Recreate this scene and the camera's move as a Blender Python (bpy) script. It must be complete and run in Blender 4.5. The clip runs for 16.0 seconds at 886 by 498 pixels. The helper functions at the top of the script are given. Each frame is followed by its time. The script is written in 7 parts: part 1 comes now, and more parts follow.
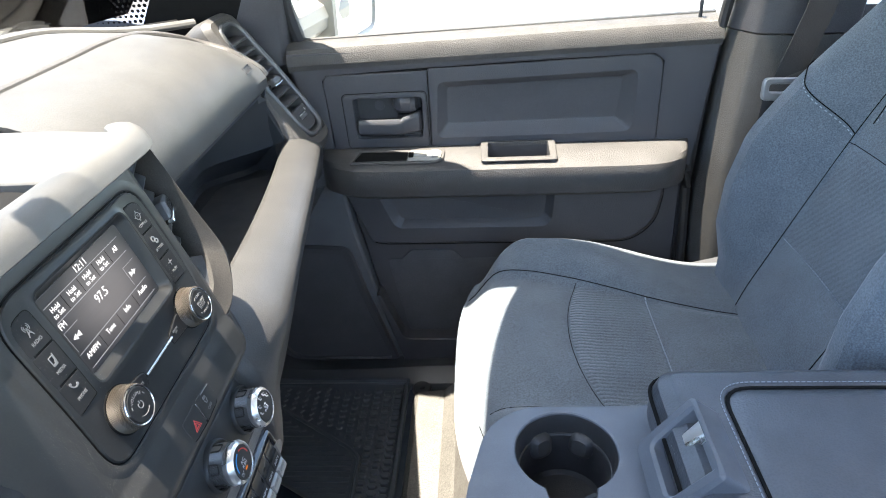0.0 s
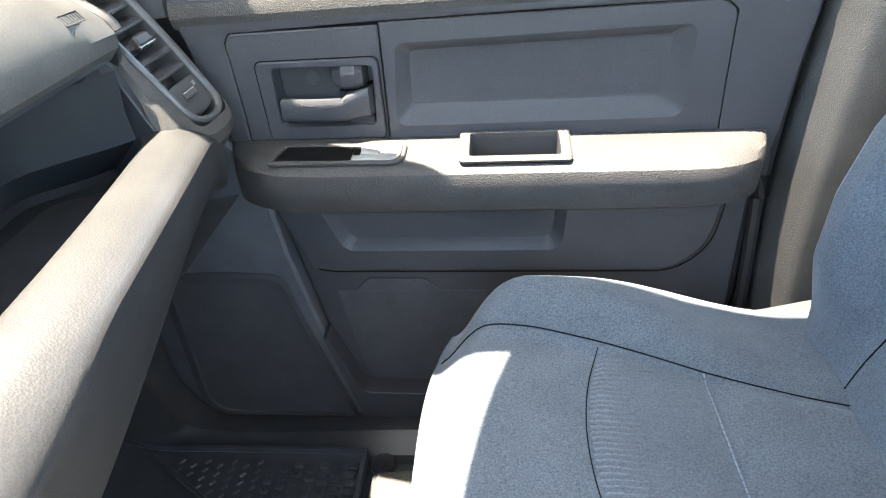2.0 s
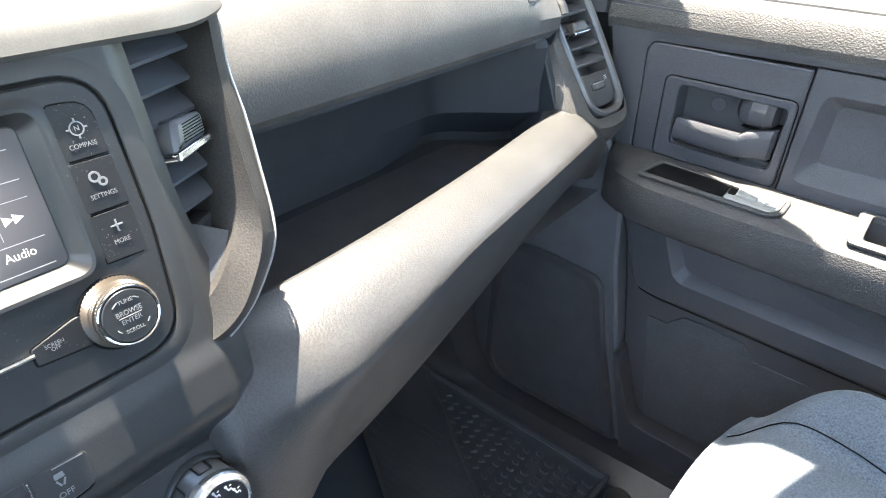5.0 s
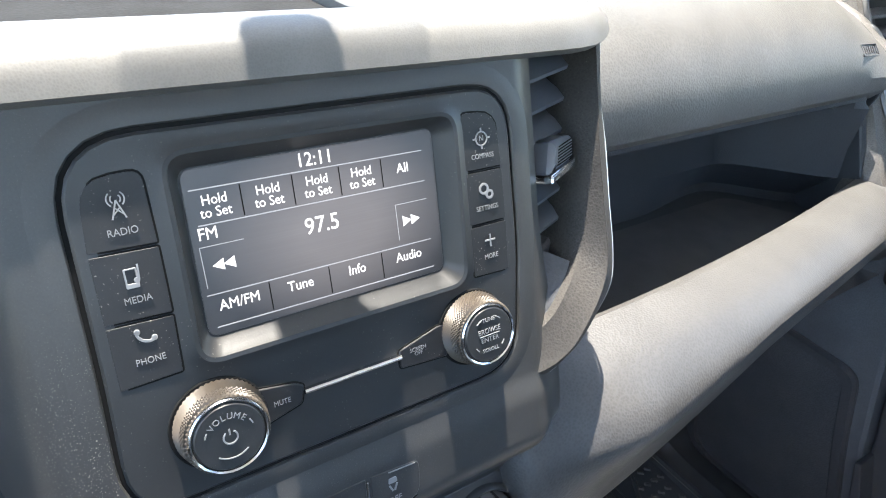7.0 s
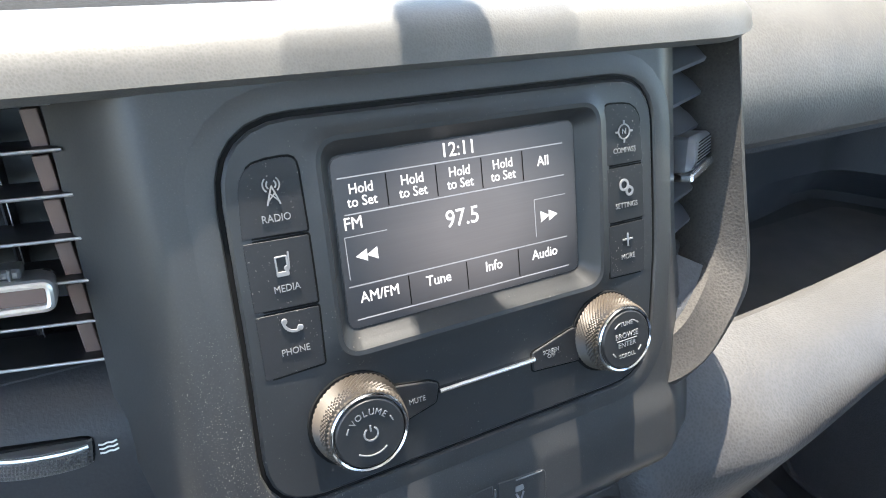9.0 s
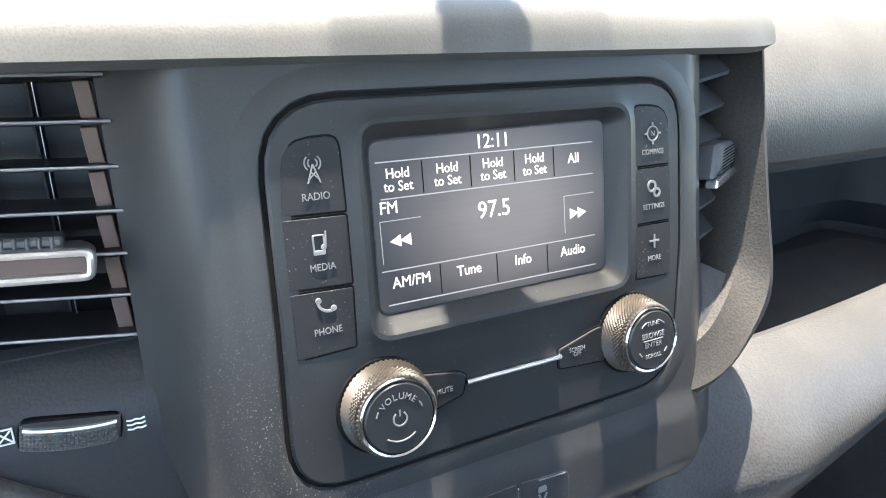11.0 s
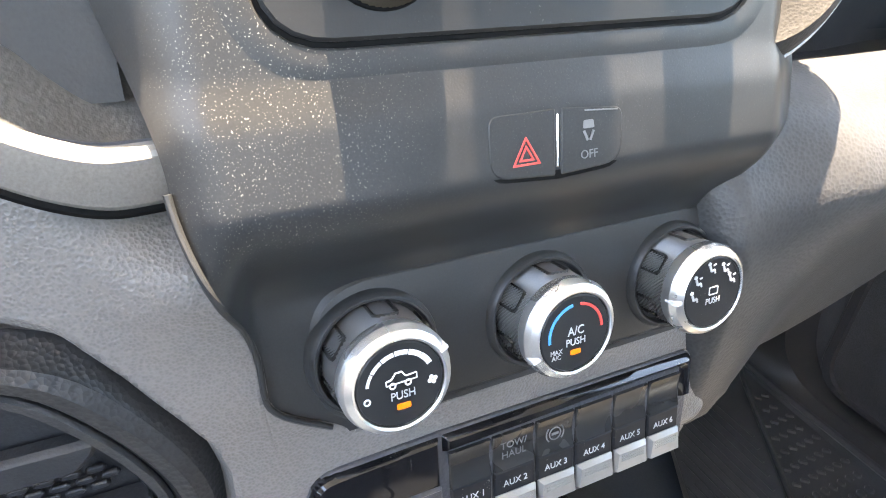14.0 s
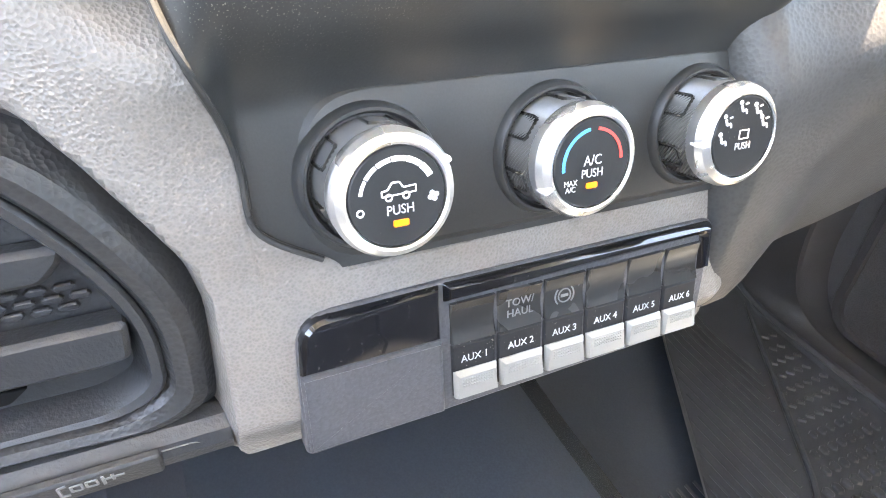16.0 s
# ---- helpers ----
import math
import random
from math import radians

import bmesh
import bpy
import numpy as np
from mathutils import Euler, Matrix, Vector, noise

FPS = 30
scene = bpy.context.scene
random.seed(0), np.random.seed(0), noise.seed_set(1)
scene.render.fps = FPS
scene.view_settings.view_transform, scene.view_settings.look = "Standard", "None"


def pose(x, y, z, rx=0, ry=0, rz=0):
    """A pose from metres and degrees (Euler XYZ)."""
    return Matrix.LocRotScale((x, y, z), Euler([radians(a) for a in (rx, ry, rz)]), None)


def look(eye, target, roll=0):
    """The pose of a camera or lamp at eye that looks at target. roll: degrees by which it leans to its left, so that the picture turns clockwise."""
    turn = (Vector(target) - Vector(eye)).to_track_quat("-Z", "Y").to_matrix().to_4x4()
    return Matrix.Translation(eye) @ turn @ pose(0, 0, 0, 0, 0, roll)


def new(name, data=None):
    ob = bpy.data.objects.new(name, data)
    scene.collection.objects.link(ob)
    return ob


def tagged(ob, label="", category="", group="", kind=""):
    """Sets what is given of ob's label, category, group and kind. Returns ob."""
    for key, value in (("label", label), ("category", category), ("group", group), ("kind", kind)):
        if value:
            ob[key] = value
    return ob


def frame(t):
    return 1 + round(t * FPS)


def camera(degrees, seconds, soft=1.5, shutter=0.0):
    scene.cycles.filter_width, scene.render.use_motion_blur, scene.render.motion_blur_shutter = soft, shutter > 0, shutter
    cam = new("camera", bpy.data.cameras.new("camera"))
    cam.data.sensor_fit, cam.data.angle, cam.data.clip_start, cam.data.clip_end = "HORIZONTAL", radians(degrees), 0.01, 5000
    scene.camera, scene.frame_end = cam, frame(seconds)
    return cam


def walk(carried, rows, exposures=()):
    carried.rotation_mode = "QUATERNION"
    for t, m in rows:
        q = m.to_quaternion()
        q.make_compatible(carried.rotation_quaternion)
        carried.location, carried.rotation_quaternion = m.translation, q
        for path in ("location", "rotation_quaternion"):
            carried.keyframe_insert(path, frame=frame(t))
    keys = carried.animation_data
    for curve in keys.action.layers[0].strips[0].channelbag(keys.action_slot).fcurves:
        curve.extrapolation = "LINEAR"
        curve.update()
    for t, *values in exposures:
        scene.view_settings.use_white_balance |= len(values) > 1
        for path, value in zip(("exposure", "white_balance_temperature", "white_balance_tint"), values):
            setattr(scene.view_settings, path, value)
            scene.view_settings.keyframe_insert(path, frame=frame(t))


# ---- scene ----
cam = camera(69.5, 16.0, 1.0)
PATH = [
    (0, (0.096, 0.058, 1.074), (-0.043, 1.772, 0.054), -3.5),
    (0.5, (0.113, 0.167, 1.021), (-0.011, 1.865, -0.028), -3.7),
    (1, (0.129, 0.262, 0.986), (0.028, 1.953, -0.079), -1.9),
    (1.5, (0.131, 0.363, 0.959), (0.037, 2.03, -0.142), -0.9),
    (2, (0.133, 0.43, 0.953), (-0.035, 2.097, -0.139), -3.8),
    (2.5, (0.15, 0.492, 0.931), (-0.014, 2.151, -0.174), -3.3),
    (3, (0.172, 0.528, 0.925), (0.002, 2.189, -0.175), -2.5),
    (3.5, (0.178, 0.526, 0.915), (-0.105, 2.151, -0.216), 1.6),
    (4, (0.166, 0.482, 0.946), (-0.471, 2.008, -0.178), -0.3),
    (4.5, (0.152, 0.45, 0.964), (-0.715, 1.898, -0.11), 0.9),
    (4.7, (0.134, 0.43, 0.959), (-0.805, 1.835, -0.111), 1.7),
    (6.8, (0.031, 0.354, 0.948), (-1.337, 1.394, -0.076), 5.3),
    (7, (0.022, 0.346, 0.943), (-1.375, 1.347, -0.08), 4.9),
    (7.5, (0.006, 0.33, 0.937), (-1.445, 1.261, -0.078), 4.5),
    (8, (0.004, 0.337, 0.934), (-1.44, 1.273, -0.084), 4.2),
    (8.5, (0.0, 0.328, 0.938), (-1.478, 1.216, -0.076), 3.6),
    (9, (-0.001, 0.322, 0.931), (-1.502, 1.167, -0.084), 3.2),
    (9.2, (-0.001, 0.317, 0.932), (-1.521, 1.15, -0.066), 2.9),
    (11.3, (0.005, 0.303, 0.905), (-1.558, 1.159, -0.003), 4.7),
    (11.5, (0.006, 0.299, 0.896), (-1.565, 1.133, -0.018), 4.5),
    (12, (0.007, 0.304, 0.869), (-1.561, 1.134, -0.054), 4.3),
    (12.5, (0.007, 0.303, 0.845), (-1.564, 1.122, -0.084), 3.6),
    (13, (0.01, 0.309, 0.825), (-1.553, 1.128, -0.118), 3.2),
    (13.5, (0.011, 0.31, 0.802), (-1.536, 1.101, -0.189), 2.7),
    (14, (0.013, 0.313, 0.772), (-1.491, 1.109, -0.279), 3.7),
    (14.5, (0.017, 0.314, 0.753), (-1.469, 1.103, -0.329), 4.1),
    (15, (0.022, 0.316, 0.724), (-1.441, 1.097, -0.394), 4.6),
    (15.5, (0.024, 0.316, 0.709), (-1.415, 1.085, -0.448), 4.5),
    (16, (0.022, 0.313, 0.72), (-1.429, 1.073, -0.427), 4.6),
]
EXPOSURES = [(0, 3.48, 6950, 10), (1, 3.97, 7250, 10), (4.5, 4.18, 7100, 10), (7, 3.75, 6750, 10), (8, 3.68, 6800, 10), (9, 3.71, 6800, 10), (11.5, 3.88, 7000, 10), (12, 4.62, 7250, 10), (13, 4.55, 7650, 11), (13.5, 4.47, 8050, 13), (14, 4.72, 8500, 15), (14.5, 4.94, 8800, 15), (15, 4.88, 9000, 15), (15.5, 5.34, 9100, 15), (16, 5.58, 9300, 16)]
walk(cam, [(t, look(eye, target, roll)) for t, eye, target, roll in PATH], EXPOSURES)


# world, sun
world = bpy.data.worlds.new("sky")
scene.world = world
world.use_nodes = True
wn = world.node_tree.nodes
sky = wn.new("ShaderNodeTexSky")
sky.sky_type, sky.sun_disc = "NISHITA", False
SUN = Vector((-0.22, 0.04, 1.0)).normalized()
sky.sun_elevation = math.asin(SUN.z)
sky.sun_rotation = math.atan2(SUN.x, SUN.y)
wn["Background"].inputs["Strength"].default_value = 0.15
world.node_tree.links.new(sky.outputs[0], wn["Background"].inputs["Color"])
sun = new("sun", bpy.data.lights.new("sun", "SUN"))
sun.data.energy, sun.data.angle, sun.data.color = 3.1, radians(0.5), (1.0, 0.955, 0.88)
sun.matrix_world = look(SUN * 20, (0, 0, 0))

# ---- materials ----


def material(name, color, rough=0.5, metal=0.0, grain=0.0, grain_size=0.001, bump=0.0, mottle=0.12, mottle_size=0.05,
             dust=0.0, spec=0.5, kind="noise", coat=0.0, dust_tint=(0.55, 0.5, 0.42), lit_dust_span=None, polish=0.07):
    """Two scales of colour variation, fine relief, and pale dust specks where wanted."""
    m = bpy.data.materials.new(name)
    m.use_nodes = True
    nt = m.node_tree
    n, l = nt.nodes, nt.links
    b = n["Principled BSDF"]
    b.inputs["Roughness"].default_value, b.inputs["Metallic"].default_value = rough, metal
    b.inputs["Specular IOR Level"].default_value = spec
    b.inputs["Coat Weight"].default_value = coat
    co = n.new("ShaderNodeTexCoord")

    def tex(size, detail=2.0, what="noise"):
        if what == "cells":
            t = n.new("ShaderNodeTexVoronoi")
            t.feature = "F1"
            t.inputs["Scale"].default_value = 1 / size
            l.new(co.outputs["Object"], t.inputs["Vector"])
            return t.outputs["Distance"]
        t = n.new("ShaderNodeTexNoise")
        t.inputs["Scale"].default_value, t.inputs["Detail"].default_value = 1 / size, detail
        l.new(co.outputs["Object"], t.inputs["Vector"])
        return t.outputs["Fac"]

    def ramp(src, lo, hi, a, c):
        r = n.new("ShaderNodeMapRange")
        r.inputs["From Min"].default_value, r.inputs["From Max"].default_value = lo, hi
        r.inputs["To Min"].default_value, r.inputs["To Max"].default_value = a, c
        l.new(src, r.inputs["Value"])
        return r.outputs[0]

    def times(a, c):
        x = n.new("ShaderNodeMath")
        x.operation = "MULTIPLY"
        l.new(a, x.inputs[0])
        l.new(c, x.inputs[1])
        return x.outputs[0]

    big = ramp(tex(mottle_size, 3), 0.3, 0.7, 1 - mottle, 1 + mottle)
    fine_src = tex(grain_size, 2, kind)
    fine = ramp(fine_src, 0.25 if kind == "noise" else 0.0, 0.75 if kind == "noise" else 0.7, 1 - grain, 1 + grain)
    scale = n.new("ShaderNodeVectorMath")
    scale.operation = "SCALE"
    scale.inputs[0].default_value = color
    l.new(times(big, fine), scale.inputs["Scale"])
    out = scale.outputs[0]
    if dust:
        specks = ramp(tex(0.0011, 1), 0.70, 0.76, 0, 1)
        patch = ramp(tex(0.028, 3), 0.42, 0.62, 0.0, dust)
        # real dust, painted strongest within the span where sunlight makes it show
        if lit_dust_span:
            sep = n.new("ShaderNodeSeparateXYZ")
            l.new(co.outputs["Object"], sep.inputs[0])
            specks = ramp(tex(0.00055, 1), 0.665, 0.725, 0, 1)
            patch = times(ramp(tex(0.022, 3), 0.36, 0.56, 0.25, dust), times(ramp(sep.outputs["Y"], lit_dust_span[0], lit_dust_span[1], 1.0, 0.10), times(ramp(sep.outputs["Y"], 0.316, 0.334, 0.0, 1.0), times(ramp(sep.outputs["Z"], 0.655, 0.685, 0.0, 1.0), ramp(sep.outputs["Z"], 0.750, 0.800, 1.0, 0.06)))))
        mix = n.new("ShaderNodeMix")
        mix.data_type = "RGBA"
        l.new(times(specks, patch), mix.inputs["Factor"])
        l.new(out, mix.inputs["A"])
        mix.inputs["B"].default_value = (*dust_tint, 1)
        out = mix.outputs["Result"]
    l.new(out, b.inputs["Base Color"])
    rv = ramp(tex(mottle_size * 0.6, 3), 0.3, 0.7, max(rough - polish, 0.02), min(rough + polish, 1))
    l.new(rv, b.inputs["Roughness"])
    if bump:
        bp = n.new("ShaderNodeBump")
        bp.inputs["Strength"].default_value, bp.inputs["Distance"].default_value = min(bump, 1.0), grain_size * 0.35
        l.new(fine_src, bp.inputs["Height"])
        l.new(bp.outputs[0], b.inputs["Normal"])
    return m


M_HOOD = material("grained dash plastic", (0.080, 0.078, 0.074), 0.50, grain=0.10, grain_size=0.0009, bump=0.12, kind="cells", spec=0.28, polish=0.02)
M_PAD = material("coarse grained dash skin", (0.0345, 0.0335, 0.0325), 0.46, grain=0.22, grain_size=0.0018, bump=0.26, kind="cells", spec=0.42, polish=0.015)
M_PADFINE = material("fine grained dash skin", (0.060, 0.0585, 0.056), 0.50, grain=0.18, grain_size=0.0018, bump=0.22, kind="cells", spec=0.3, polish=0.02)
M_LOWER = material("pebbled grey plastic", (0.142, 0.130, 0.118), 0.37, grain=0.14, grain_size=0.00115, bump=0.75, kind="cells", mottle=0.03, polish=0.012, spec=0.48)
M_LEDGE = material("pebbled grey ledge skin", (0.075, 0.073, 0.070), 0.44, grain=0.22, grain_size=0.0018, bump=0.6, mottle=0.05, polish=0.02, spec=0.35)
M_TRIM = material("dull grey-brown trim strip", (0.150, 0.138, 0.122), 0.38, grain=0.16, grain_size=0.0009, bump=0.2, mottle=0.04, polish=0.02)
M_SLAT = material("satin blue-black slat", (0.060, 0.065, 0.074), 0.30, grain=0.05, grain_size=0.0009, mottle=0.04, polish=0.02)
M_PLATE = material("dark satin vent plate", (0.022, 0.0225, 0.024), 0.46, grain=0.12, grain_size=0.0012, bump=0.3, mottle=0.05, polish=0.02, spec=0.34)
M_POD = material("dark grained pod skin", (0.046, 0.043, 0.040), 0.50, grain=0.30, grain_size=0.0017, bump=0.45, kind="cells")
M_RIMDARK = material("dark grained bin skin", (0.017, 0.017, 0.018), 0.42, grain=0.3, grain_size=0.0018, bump=0.42, kind="cells", spec=0.45)
M_SHELF = material("dark shelf plastic", (0.021, 0.024, 0.028), 0.44, grain=0.14, grain_size=0.0016, bump=0.5, polish=0.02, spec=0.35)
M_KICK = material("black moulded kick plastic", (0.092, 0.097, 0.104), 0.46, grain=0.18, grain_size=0.0016, bump=0.6, polish=0.02)
M_FACE = material("smooth graphite paint", (0.0265, 0.0265, 0.026), 0.40, grain=0.12, grain_size=0.0008, bump=0.12, dust=0.60, lit_dust_span=(0.345, 0.395), spec=0.34, polish=0.03)
M_RADIO = material("matte black radio plastic", (0.017, 0.0175, 0.018), 0.42, grain=0.05, grain_size=0.0008, bump=0.1, dust=0.10, spec=0.32)
M_BUTTON = material("black key plastic", (0.016, 0.016, 0.017), 0.46, grain=0.05, grain_size=0.0007, dust=0.30, spec=0.2)
M_GAP = material("dark joint", (0.006, 0.006, 0.006), 0.8, spec=0.08)
M_DARK = material("dark moulded plastic", (0.036, 0.037, 0.040), 0.55, grain=0.12, grain_size=0.0014, bump=0.5)
M_DOOR = material("grey moulded door plastic", (0.050, 0.050, 0.0545), 0.43, grain=0.22, grain_size=0.0015, bump=0.9, mottle=0.05, polish=0.02)
M_ARM = material("grained armrest plastic", (0.056, 0.0535, 0.051), 0.52, grain=0.24, grain_size=0.0020, bump=0.9, kind="cells", spec=0.28)
M_PILLAR = material("grey pillar plastic", (0.046, 0.045, 0.043), 0.52, grain=0.24, grain_size=0.0017, bump=0.8, kind="cells")
M_CONSOLE = material("blue-grey console plastic", (0.082, 0.090, 0.104), 0.48, grain=0.08, grain_size=0.0012, bump=0.4)
M_LEATHER = material("soft console vinyl", (0.048, 0.053, 0.062), 0.40, grain=0.10, grain_size=0.0022, bump=0.35, kind="cells")
M_SWITCH = material("satin black switch", (0.020, 0.0195, 0.019), 0.26, grain=0.05, grain_size=0.0007, mottle=0.05)
M_GLOSS = material("gloss piano black", (0.006, 0.006, 0.007), 0.06, mottle=0.02, dust=0.12, coat=0.5)
M_GLOSSVANE = material("satin black vane", (0.018, 0.018, 0.019), 0.34, mottle=0.05)
M_CHROME = material("bright chrome", (0.62, 0.62, 0.62), 0.18, 1.0, mottle=0.02)
M_SATIN = material("satin silver", (0.70, 0.70, 0.69), 0.30, 0.9, grain=0.04, grain_size=0.0006, mottle=0.04)
M_EDGE = material("narrow satin edge", (0.30, 0.30, 0.30), 0.35, 0.6, mottle=0.05)
M_ROCKER = material("silver painted rocker", (0.27, 0.265, 0.25), 0.34, 0.4, grain=0.06, grain_size=0.0006, mottle=0.05)
M_STRIP = material("dark grained strip skin", (0.026, 0.024, 0.022), 0.58, grain=0.28, grain_size=0.0013, bump=0.30, kind="cells", dust=0.06, spec=0.22, polish=0.02)
M_KNURL = material("warm grey knurled metal", (0.044, 0.035, 0.026), 0.46, 0.1, grain=0.10, grain_size=0.0006, spec=0.3)
M_BROWN = material("brown vane and inlay reflection", (0.125, 0.085, 0.070), 0.6, mottle=0.06, spec=0.2)
M_SMOKE = material("smoked clear plastic", (0.030, 0.029, 0.028), 0.16, mottle=0.1, coat=0.4)
M_KNOB = material("smoked knob plastic", (0.070, 0.069, 0.068), 0.36, grain=0.08, grain_size=0.0008, coat=0.15)
M_WHITE = material("white print", (0.74, 0.74, 0.73), 0.5, mottle=0.03)
M_SOFT_PRINT = material("soft white print", (0.46, 0.46, 0.46), 0.5, mottle=0.05)
M_GREY_PRINT = material("grey print", (0.150, 0.150, 0.150), 0.5, mottle=0.05)
M_RED = material("red print", (0.62, 0.06, 0.05), 0.5, mottle=0.03)
M_BLUE = material("blue print", (0.03, 0.30, 0.62), 0.5, mottle=0.03)
M_BIN = material("dark bin plastic", (0.021, 0.022, 0.024), 0.42, grain=0.14, grain_size=0.0014, bump=0.5, polish=0.02)
M_DARKGRILLE = material("black speaker cloth", (0.052, 0.054, 0.058), 0.55, grain=0.4, grain_size=0.0020, bump=0.6, kind="cells")
M_RUBBER = material("black rubber", (0.018, 0.018, 0.019), 0.52, grain=0.18, grain_size=0.0014, bump=0.6)
M_TRAY = material("matte black tray mat", (0.012, 0.012, 0.012), 0.9, grain=0.2, grain_size=0.002, bump=0.3, spec=0.06)
M_MAT = material("black rubber mat", (0.050, 0.057, 0.066), 0.30, grain=0.15, grain_size=0.002, bump=0.3, spec=0.5, polish=0.012)
M_VINYL = material("glossy blue-black vinyl floor", (0.054, 0.066, 0.080), 0.24, grain=0.10, grain_size=0.0022, bump=0.10, mottle=0.03, mottle_size=0.12, polish=0.01)
M_VINYLBLACK = material("satin black liner", (0.044, 0.046, 0.050), 0.34, grain=0.12, grain_size=0.002, bump=0.3, polish=0.02)
M_CARPETISH = material("grained tan-grey vinyl", (0.088, 0.083, 0.074), 0.5, grain=0.5, grain_size=0.0030, bump=0.9)
M_ROOF = material("light grey headliner cloth", (0.62, 0.60, 0.56), 0.9, grain=0.1, grain_size=0.002, bump=0.3)
M_BELT = material("black belt webbing", (0.014, 0.014, 0.015), 0.7, grain=0.3, grain_size=0.0015, bump=0.6)
M_BEIGE = material("pale buckle plastic", (0.27, 0.26, 0.235), 0.5, mottle=0.06)
M_STITCH = material("grey stitching", (0.22, 0.25, 0.28), 0.8)
M_TARMAC = material("sunlit pale concrete", (0.44, 0.425, 0.40), 0.85, grain=0.15, grain_size=0.01, bump=0.3, mottle=0.15, mottle_size=0.9)
M_PAINTBLUE = material("blue car paint", (0.02, 0.07, 0.17), 0.2, grain=0.03, grain_size=0.001, coat=0.8)
M_CARWHITE = material("white car paint", (0.72, 0.72, 0.72), 0.25, coat=0.7, mottle=0.03)
M_CARGREY = material("silver car paint", (0.35, 0.35, 0.36), 0.28, 0.3, coat=0.7, mottle=0.03)
M_AMBERLENS = material("amber lamp plastic", (0.85, 0.25, 0.02), 0.25, mottle=0.05)
M_TAN = material("beige mirror shell", (0.34, 0.31, 0.27), 0.5, mottle=0.06)
M_BODYDARK = material("dark glass and grille", (0.01, 0.01, 0.012), 0.12, mottle=0.05)


def cloth(name, color, ribs=0.0, rough_grain=0.42, pale=1.4, fade=(0.0, 1.0, 1.0)):
    """Blue-grey woven seat cloth; ribs: spacing of wavy cross ribs, which fade between two lines."""
    m = material(name, color, 0.9, grain=rough_grain, grain_size=0.0020, bump=0.9, mottle=0.08, mottle_size=0.06, spec=0.2)
    nt = m.node_tree
    n, l = nt.nodes, nt.links
    b = n["Principled BSDF"]
    b.inputs["Sheen Weight"].default_value = 0.25
    if ribs:
        co, w = n.new("ShaderNodeTexCoord"), n.new("ShaderNodeTexWave")
        w.wave_type, w.bands_direction = "BANDS", "X"
        w.inputs["Scale"].default_value = 0.3142 / ribs
        w.inputs["Distortion"].default_value, w.inputs["Detail"].default_value = 2.2, 1.0
        w.inputs["Detail Scale"].default_value = 0.9
        l.new(co.outputs["UV"], w.inputs["Vector"])
        far, uv = n.new("ShaderNodeMapRange"), n.new("ShaderNodeSeparateXYZ")
        l.new(co.outputs["UV"], uv.inputs[0])
        l.new(uv.outputs["Y"], far.inputs["Value"])
        far.inputs["From Min"].default_value, far.inputs["From Max"].default_value = fade[0], fade[1]
        far.inputs["To Min"].default_value, far.inputs["To Max"].default_value = 1.0, fade[2]
        wave = n.new("ShaderNodeMath")
        wave.operation = "MULTIPLY"
        l.new(w.outputs["Fac"], wave.inputs[0])
        l.new(far.outputs[0], wave.inputs[1])
        bp = n.new("ShaderNodeBump")
        bp.inputs["Strength"].default_value, bp.inputs["Distance"].default_value = 0.55, 0.0020
        l.new(wave.outputs[0], bp.inputs["Height"])
        crest, src = n.new("ShaderNodeMapRange"), b.inputs["Base Color"].links[0].from_socket
        crest.inputs["From Min"].default_value, crest.inputs["From Max"].default_value = 0.62, 0.95
        crest.inputs["To Min"].default_value, crest.inputs["To Max"].default_value = 0.92, pale
        l.new(wave.outputs[0], crest.inputs["Value"])
        tint = n.new("ShaderNodeVectorMath")
        tint.operation = "SCALE"
        l.new(src, tint.inputs[0])
        l.new(crest.outputs[0], tint.inputs["Scale"])
        l.new(tint.outputs[0], b.inputs["Base Color"])
        old = b.inputs["Normal"].links[0].from_socket
        l.new(old, bp.inputs["Normal"])
        l.new(bp.outputs[0], b.inputs["Normal"])
    return m


M_CLOTH = cloth("blue-grey seat cloth", (0.100, 0.116, 0.130))
M_CLOTHBACK = cloth("dark blue-grey backrest cloth", (0.098, 0.116, 0.134), 0.0, 0.36)
M_RIBBACK = cloth("ribbed dark blue-grey cloth", (0.099, 0.117, 0.135), 0.0085, 0.36, 1.06, (0.0, 0.1, 0.35))
M_RIB = cloth("ribbed blue-grey seat cloth", (0.103, 0.119, 0.133), 0.0072, 0.42, 1.4, (0.245, 0.325, 0.25))


def glowing(name, color, strength):
    m = bpy.data.materials.new(name)
    m.use_nodes = True
    b = m.node_tree.nodes["Principled BSDF"]
    b.inputs["Base Color"].default_value = (*[c * 0.2 for c in color], 1)
    b.inputs["Emission Color"].default_value, b.inputs["Emission Strength"].default_value = (*color, 1), strength
    return m


M_LED = glowing("lit amber lamp", (1.0, 0.24, 0.006), 0.065)
M_SCREENTEXT = glowing("lit screen letters", (0.86, 0.86, 0.88), 0.16)
M_SCREENLINE = glowing("lit screen lines", (0.55, 0.55, 0.58), 0.07)


